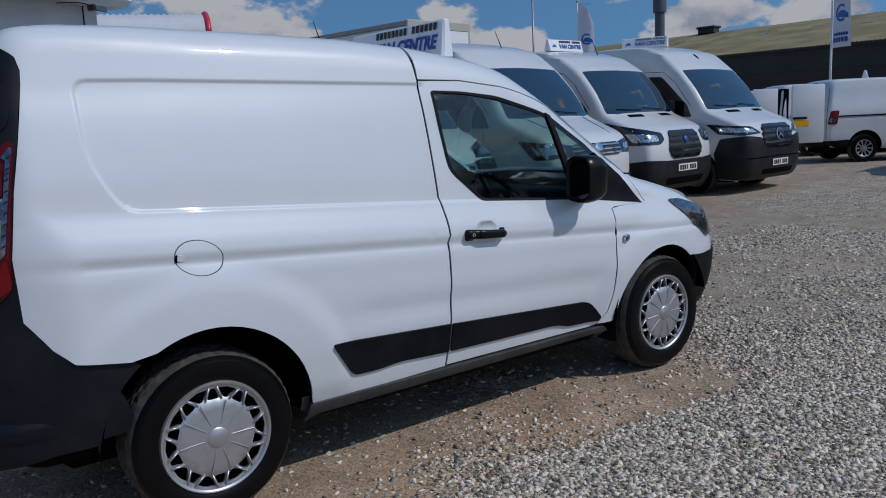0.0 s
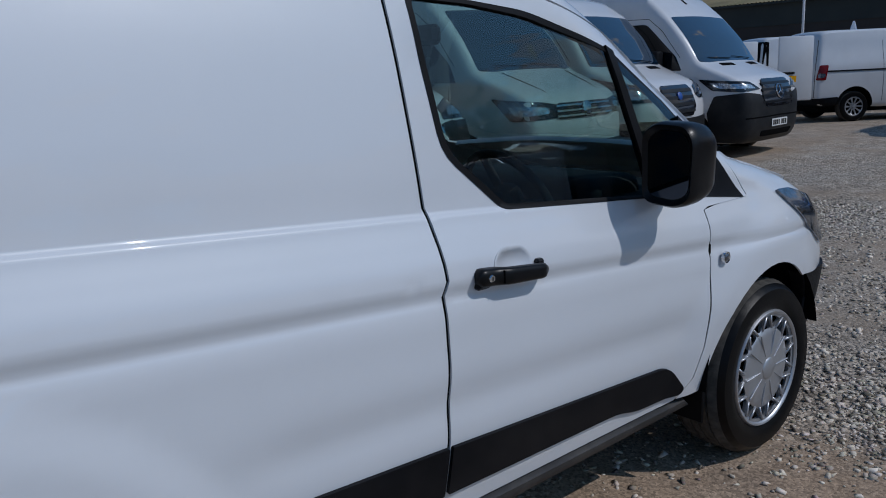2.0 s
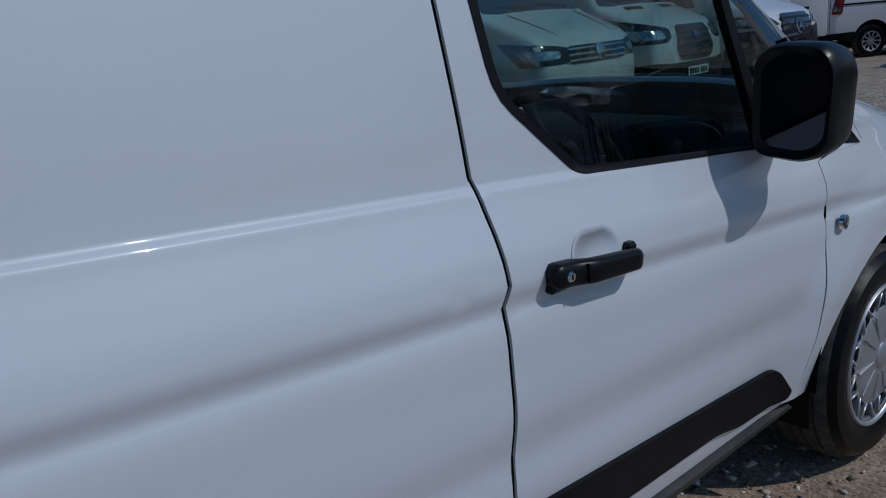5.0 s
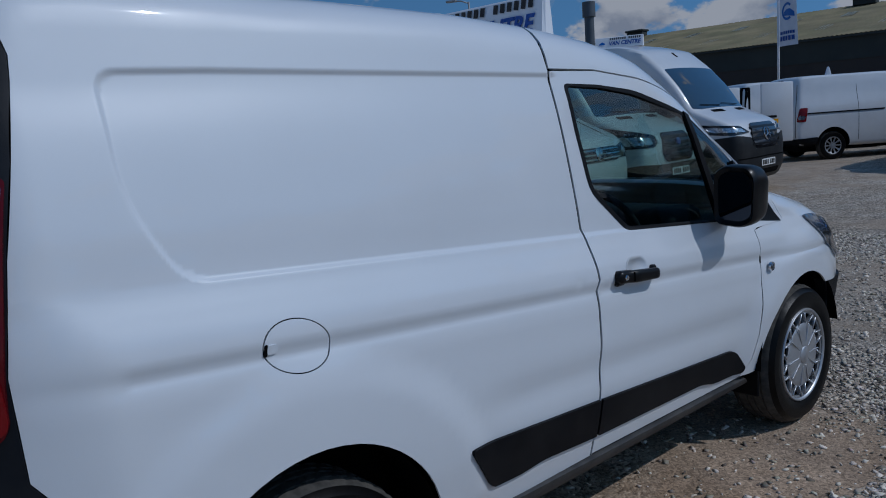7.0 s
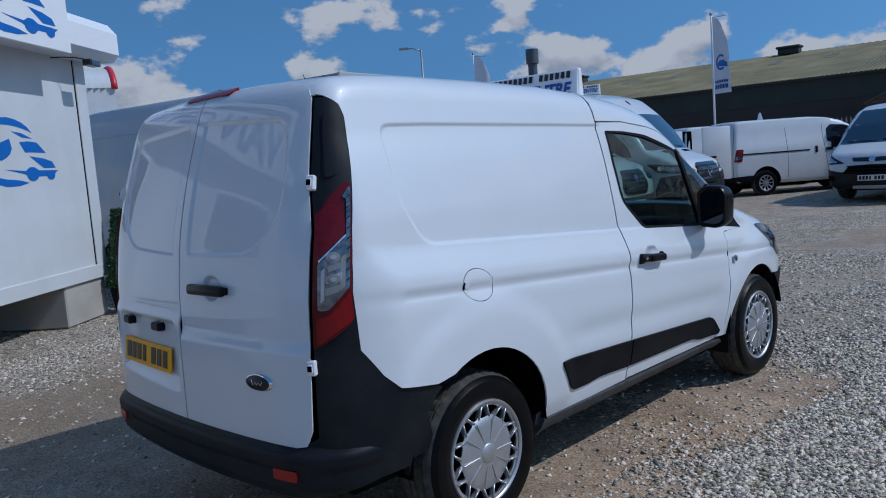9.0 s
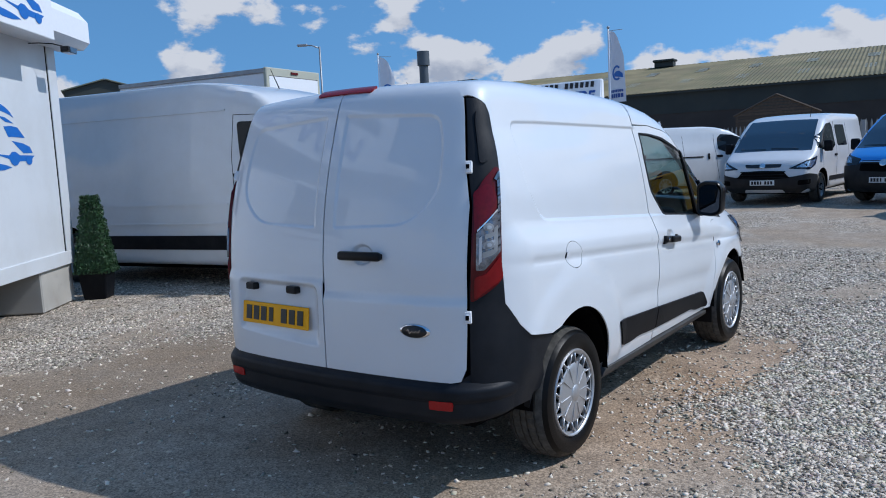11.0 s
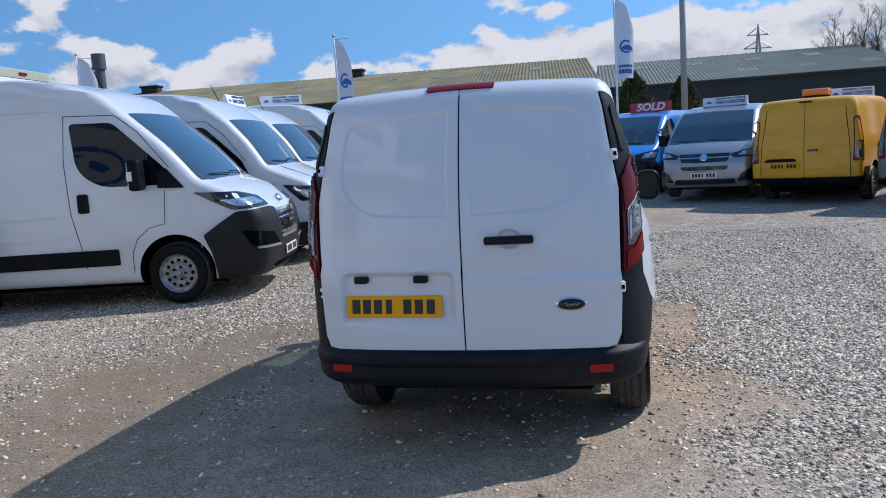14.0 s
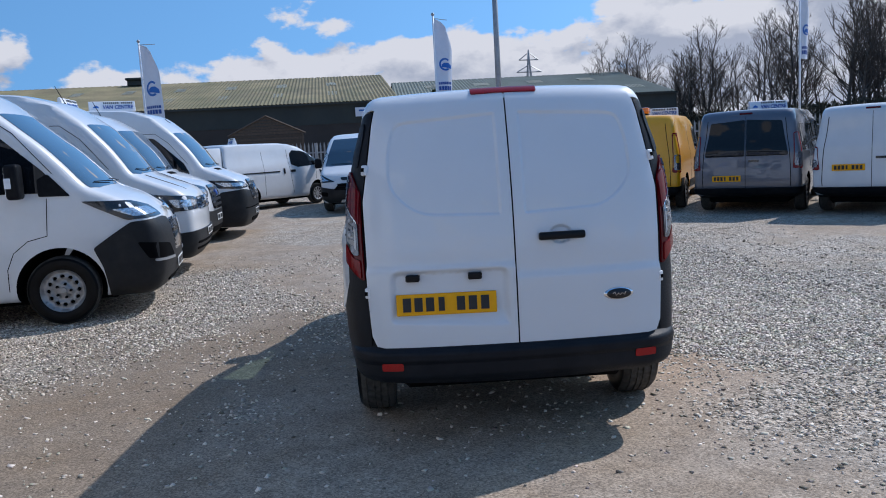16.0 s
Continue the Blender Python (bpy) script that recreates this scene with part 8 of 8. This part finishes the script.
def flag_pole(x, y, h, deg, drop=1.45, width=0.62, seed=0):
    t = thing("flag_pole", "white pole with a hanging white banner flag", "flag", pose(x, y, grade(x), 0, 0, deg), "dealer flags")
    bm = bmesh.new()
    tube(bm, [(0, 0, 0), (0, 0, h)], 0.045, 8, 0.03)
    part("pole", bm, SIGN_WHITE, t, smooth=True)
    bm = bmesh.new()
    bmesh.ops.create_uvsphere(bm, u_segments=8, v_segments=6, radius=0.06, matrix=Matrix.Translation((0, 0, h + 0.03)))
    part("finial", bm, GALV, t, smooth=True)
    bm = bmesh.new()
    tube(bm, [(0, 0, h - 0.1), (width * 0.9, 0.02, h - 0.14)], 0.012, 5)
    part("flag_arm", bm, GALV, t)
    nx, nz = 14, 30
    r = random.Random(seed)
    ph = r.uniform(0, 6)

    def cloth(u, v):
        """A place on the cloth: u across from the pole, v down."""
        wid = width * (0.62 + 0.42 * smooth(-0.10, 0.40, v) - 0.04 * v)
        return (0.04 + wid * u, 0.07 * math.sin(4 * u + 2.0 * v + ph) * (0.2 + u), h - 0.12 - (1.75 - 0.25 * u * (1 - v)) * drop * v - 0.30 * u * u * (1 - v))

    P = [cloth(i / nx, j / nz) for i in range(nx + 1) for j in range(nz + 1)]
    me = bpy.data.meshes.new("flag")
    me.from_pydata([tuple(float(c) for c in p) for p in P], [], [(i * (nz + 1) + j, (i + 1) * (nz + 1) + j, (i + 1) * (nz + 1) + j + 1, i * (nz + 1) + j + 1) for i in range(nx) for j in range(nz)])
    me.polygons.foreach_set("use_smooth", [True] * len(me.polygons))
    fl_ = link("flag", me, FLAG, t)

    def printed(name, poly, mat):
        """A flat mark printed on both sides of the cloth, its outline given in shares of breadth and drop."""
        vv, ff = triangulate(poly, (), 0.06)
        for off in (-0.012, 0.012):
            q = [cloth(a, b) for a, b in vv]
            me = bpy.data.meshes.new(name)
            me.from_pydata([(float(a), float(b) + off, float(c)) for a, b, c in q], [], [tuple(int(k) for k in f) for f in ff])
            link(name, me, mat, fl_)

    asp = width / (1.75 * drop)
    ring = [(0.52 + 0.36 * math.cos(a), 0.60 + 0.36 * asp * math.sin(a)) for a in np.linspace(0.9, 5.4, 22)]
    printed("flag_mark", ring + [(0.52 + 0.26 * math.cos(a), 0.60 + 0.26 * asp * math.sin(a)) for a in np.linspace(5.4, 0.9, 22)], LOGO_BLUE)
    printed("flag_mark", [(0.30, 0.60 + 0.16 * asp), (0.92, 0.60 + 0.22 * asp), (0.90, 0.60 + 0.02 * asp), (0.70, 0.60 - 0.10 * asp), (0.45, 0.60 - 0.08 * asp), (0.30, 0.60 + 0.02 * asp)], LOGO_BLUE)
    for k, (b0, b1) in enumerate(((0.83, 0.865), (0.885, 0.94))):
        for q in range(7 if k == 0 else 5):
            w_ = 0.84 / (7 if k == 0 else 5)
            printed("flag_bar", [(0.08 + q * w_, b0), (0.08 + (q + 0.8) * w_, b0), (0.08 + (q + 0.8) * w_, b1), (0.08 + q * w_, b1)], SIGN_BLUE)
    return t


flag_pole(26.6, 10.3, 5.95, -112, 1.55, 0.80, 1)
flag_pole(23.6, -0.55, 5.9, -65, 1.45, 0.60, 4)
flag_pole(25.0, -13.9, 6.6, -60, 1.45, 0.55, 7)
flag_pole(27.4, 22.6, 6.4, -60, 1.5, 0.70, 3)
LP = thing("lamp_post", "tall grey steel column lamp post", "lamp post", pose(23.8, -2.7, 0.2))
bm = bmesh.new()
tube(bm, [(0, 0, 0), (0, 0, 9.5)], 0.11, 12, 0.08)
part("column", bm, GALV, LP, smooth=True)
LP2 = thing("street_lamp", "grey street lamp with a short bracket arm", "street lamp", pose(36.4, 35.2, 0, 0, 0, 120))
bm = bmesh.new()
tube(bm, [(0, 0, 0), (0, 0, 9.1)], 0.09, 8, 0.06)
tube(bm, [(0, 0, 9.0), (0.5, 0, 9.2), (1.0, 0, 9.25)], 0.05, 6)
part("column", bm, GALV, LP2, smooth=True)
part("lamp_head", boxed(0.8, 1.5, -0.15, 0.15, 9.18, 9.32, 0.04), GALV, LP2)
CH = thing("chimney", "tall grey steel flue chimney behind the warehouse", "chimney", pose(76, 56.4, 0))
bm = bmesh.new()
tube(bm, [(0, 0, 0), (0, 0, 12.5)], 0.55, 14)
tube(bm, [(0, 0, 12.5), (0, 0, 14.2)], 0.75, 14)
part("flue", bm, FLUE, CH, smooth=True, angle=40)

SHED = thing("gabled_shed", "far dark gabled shed roof beyond the yard", "shed", pose(34.1, 57.0, 0, 0, 0, -31.5))
part("wall", boxed(-3.0, 3.0, 0.0, 14.0, 0.0, 8.02), SHEET_WALL, SHED)
bm = bmesh.new()
a_ = [bm.verts.new(p) for p in ((-3.0, 0.0, 8.02), (3.0, 0.0, 8.02), (0.0, 0.0, 8.86), (-3.0, 14.0, 8.02), (3.0, 14.0, 8.02), (0.0, 14.0, 8.86))]
for f_ in ((0, 1, 2), (5, 4, 3), (0, 3, 4, 1)):
    bm.faces.new([a_[k] for k in f_])
part("gable", bm, SHEET_WALL, SHED)
for k in (-1, 1):
    part("roof", boxed(min(0.0, 3.35 * k), max(0.0, 3.35 * k), -0.25, 14.2, 0.0, 0.10, 0.02, Matrix.Translation((0, 0, 8.88)) @ Matrix.Rotation(0.273 * k, 4, "Y")), ROOF_GREY, SHED)

# timber open shelter in front of the warehouse
SH = thing("timber_shelter", "brown slatted timber shelter with a pitched end", "shelter", pose(55.4, 10.9, 0.0, 0, 0, 6))
w2, hh = 2.6, 3.30
for i in range(22):
    z = 0.1 + i * 0.21
    half = w2 if z < hh else w2 * max(0.0, 1 - (z - hh) / 1.25)
    if half > 0.15:
        part("slat", boxed(0, 0.04, -half, half, z, z + 0.17), TIMBER, SH)
for s in (-1, 1):
    bm = bmesh.new()
    a, b = Vector((-0.06, s * (w2 + 0.2), hh - 0.05)), Vector((-0.06, 0, hh + 1.3))
    tube(bm, [a, b], 0.07, 4)
    part("barge_board", bm, TIMBER, SH)
    part("shelter_post", boxed(-0.05, 0.09, s * w2 - 0.07, s * w2 + 0.07, 0, hh), TIMBER, SH)
# signs on the warehouse wall
ws = thing("wall_sign", "pale blue company board on the warehouse wall", "sign", pose(64.75, 3.3, 5.0, 0, 0, -84))
part("board", boxed(-1.6, 1.6, 0, 0.06, -0.38, 0.38, 0.01), FLAG, ws)
for z, hw in ((0.12, 1.3), (-0.14, 0.8)):
    part("name_bar", boxed(-hw, hw, -0.01, 0.0, z - 0.07, z + 0.07), LOGO_BLUE, ws)
# pylon far off
PY = thing("pylon", "distant lattice electricity pylon", "pylon", pose(400, -62, 0, 0, 0, 10))
bm = bmesh.new()
for s in (-1, 1):
    for u in (-1, 1):
        tube(bm, [(s * 4, u * 4, 0), (s * 1.2, u * 1.2, 30), (0, 0, 48)], 0.32, 4)
for z, w in ((31, 8), (37, 6.5), (43, 5)):
    tube(bm, [(0, -w, z), (0, w, z)], 0.3, 4)
    for s in (-1, 1):
        tube(bm, [(0, s * w, z), (0, s * 0.8, z + 3)], 0.22, 4)
for k in range(9):
    z = 3 * k
    q = 4 - 2.8 * z / 30
    q2 = 4 - 2.8 * (z + 3) / 30
    for s in (-1, 1):
        tube(bm, [(-q, s * q, z), (q2, s * q2, z + 3)], 0.18, 4)
        tube(bm, [(s * q, -q, z), (s * q2, q2, z + 3)], 0.18, 4)
part("lattice", bm, GALV, PY)


# ---- trees ----
def conifer(x, y, h, r, seed):
    t = thing("conifer", "dense dark green conifer by the warehouse", "tree", pose(x, y, 0), "conifers")
    rg = random.Random(seed)
    bm = bmesh.new()
    tube(bm, [(0, 0, 0), (0, 0, h * 0.9)], 0.14, 6, 0.03)
    part("trunk", bm, BARK, t)
    vs, fs = [], []
    for i in range(5200):
        u = rg.random() ** 0.8
        lump = 1 + 0.22 * math.sin(5 * u * 6 + seed) * rg.random()
        rad = r * (1 - u) ** 0.65 * (0.75 + 0.3 * rg.random()) * lump * (0.35 + 0.65 * min(1, u * 6))
        a = rg.uniform(0, 6.283)
        c = Vector((rad * math.cos(a), rad * math.sin(a), 0.3 + u * (h - 0.3)))
        q = Euler((rg.uniform(-0.8, 0.8), rg.uniform(-0.8, 0.8), a)).to_matrix()
        s = rg.uniform(0.10, 0.22)
        o = len(vs)
        for dx, dy, dz in ((0, -0.4, 0), (1.1, 0, 0.5), (0, 0.4, 0), (-0.4, 0, -0.2)):
            vs.append(tuple(c + q @ Vector((dx * s, dy * s, dz * s))))
        fs.append((o, o + 1, o + 2, o + 3))
    me = bpy.data.meshes.new("crown")
    me.from_pydata(vs, [], fs)
    link("crown", me, CONIFER, t)


conifer(45.0, -1.3, 5.0, 1.9, 1)
conifer(46.5, -4.2, 4.7, 1.7, 2)


def bare_tree_mesh(seed, h):
    """A leafless tree: a leader with rising side limbs, boughs and twigs, as two meshes of bars."""
    rg = random.Random(seed)
    limbs, twigs = bmesh.new(), bmesh.new()

    def bough(p, d, ln, r, lev):
        pts, q, dd = [p.copy()], p.copy(), d.copy()
        for k in range(3):
            dd = (dd + Vector((rg.gauss(0, 0.14), rg.gauss(0, 0.14), rg.gauss(0.10, 0.08)))).normalized()
            q = q + dd * ln / 3
            pts.append(q.copy())
        tube(limbs if lev == 0 else twigs, pts, r, 5 if lev == 0 else 3, r * 0.5)
        if lev >= 2:
            return
        for k in range((5, 4)[lev]):
            a, tilt, u = rg.uniform(0, 6.283), rg.uniform(0.35, 0.85), rg.uniform(0.3, 1.0)
            st = pts[int(u * 2.99)].lerp(pts[min(int(u * 2.99) + 1, 3)], rg.random())
            sd = dd.orthogonal().normalized()
            sd.rotate(Matrix.Rotation(a, 3, dd))
            bough(st, (dd * math.cos(tilt) + sd * math.sin(tilt) + Vector((0, 0, 0.10))).normalized(), ln * rg.uniform(0.38, 0.58), max(r * 0.45, 0.010), lev + 1)

    stems = rg.choice((1, 1, 2))
    for stem in range(stems):
        top, lean = h * rg.uniform(0.85, 1.0), Vector((rg.gauss(0, 0.05), rg.gauss(0, 0.05), 0)) * (1 if stems == 1 else 2.2)
        spine = [Vector((0.25 * stem, 0, 0)) + lean * top * (k / 9) ** 1.2 + Vector((rg.gauss(0, 0.10), rg.gauss(0, 0.10), 0)) * (k > 0) + Vector((0, 0, top * k / 9)) for k in range(10)]
        tube(limbs, spine, h * 0.0125, 6, 0.02)
        for k in range(22):
            u = 0.26 + 0.72 * (k + rg.random()) / 22
            a = rg.uniform(0, 6.283)
            st = spine[int(u * 8.99)].lerp(spine[min(int(u * 8.99) + 1, 9)], u * 8.99 - int(u * 8.99))
            tilt = rg.uniform(0.55, 1.0)
            d = Vector((math.cos(a) * math.sin(tilt), math.sin(a) * math.sin(tilt), math.cos(tilt)))
            bough(st, d, h * 0.30 * (1.12 - u) * rg.uniform(0.7, 1.2) + 0.5, h * 0.0048 * (1.25 - u), 0)
    res = []
    for b, n in ((limbs, "trunk"), (twigs, "crown")):
        me = bpy.data.meshes.new(n)
        b.to_mesh(me)
        b.free()
        res.append(me)
    res[0].materials.append(BARK)
    res[1].materials.append(TWIG)
    return res


kinds = [bare_tree_mesh(s, 12) for s in (11, 12, 13, 14)]
rg = random.Random(3)
spots = []
for i in range(84):
    u = i / 83
    x = 92 - 46 * u + rg.uniform(-5, 5)
    y = -22 - 32 * u + rg.uniform(-3, 3)
    spots.append((x, y))
for i, (x, y) in enumerate(spots):
    t = thing("bare_tree", "leafless woodland tree in early spring", "tree", pose(x, y, -0.5, 0, 0, rg.uniform(0, 360)), "trees behind the yard")
    k = rg.uniform(0.85, 1.25) * (0.85 + 0.35 * i / 83)
    t.scale = (k, k, k)
    tr, cr = rg.choice(kinds)
    for nm, me in (("trunk", tr), ("crown", cr)):
        o = new(nm, me)
        o.parent = t
# scrub bank under the trees
vs, fs = [], []
for i in range(42000):
    u = rg.random()
    c = Vector((92 - 46 * u + rg.uniform(-8, 6), -21 - 32 * u + rg.uniform(-6, 6), rg.random() ** 1.4 * 3.5 + 0.1))
    q = Euler((rg.uniform(0, 6.28), rg.uniform(0, 6.28), rg.uniform(0, 6.28))).to_matrix()
    s = rg.uniform(0.15, 0.5)
    o = len(vs)
    for dx, dy in ((-1, 0), (0, -0.22), (1, 0), (0, 0.22)):
        vs.append(tuple(c + q @ Vector((dx * s, dy * s, 0))))
    fs.append((o, o + 1, o + 2, o + 3))
me = bpy.data.meshes.new("scrub")
me.from_pydata(vs, [], fs)
tagged(link("scrub", me, SCRUB), "brown brambles and undergrowth below the trees", "undergrowth", kind="stuff")
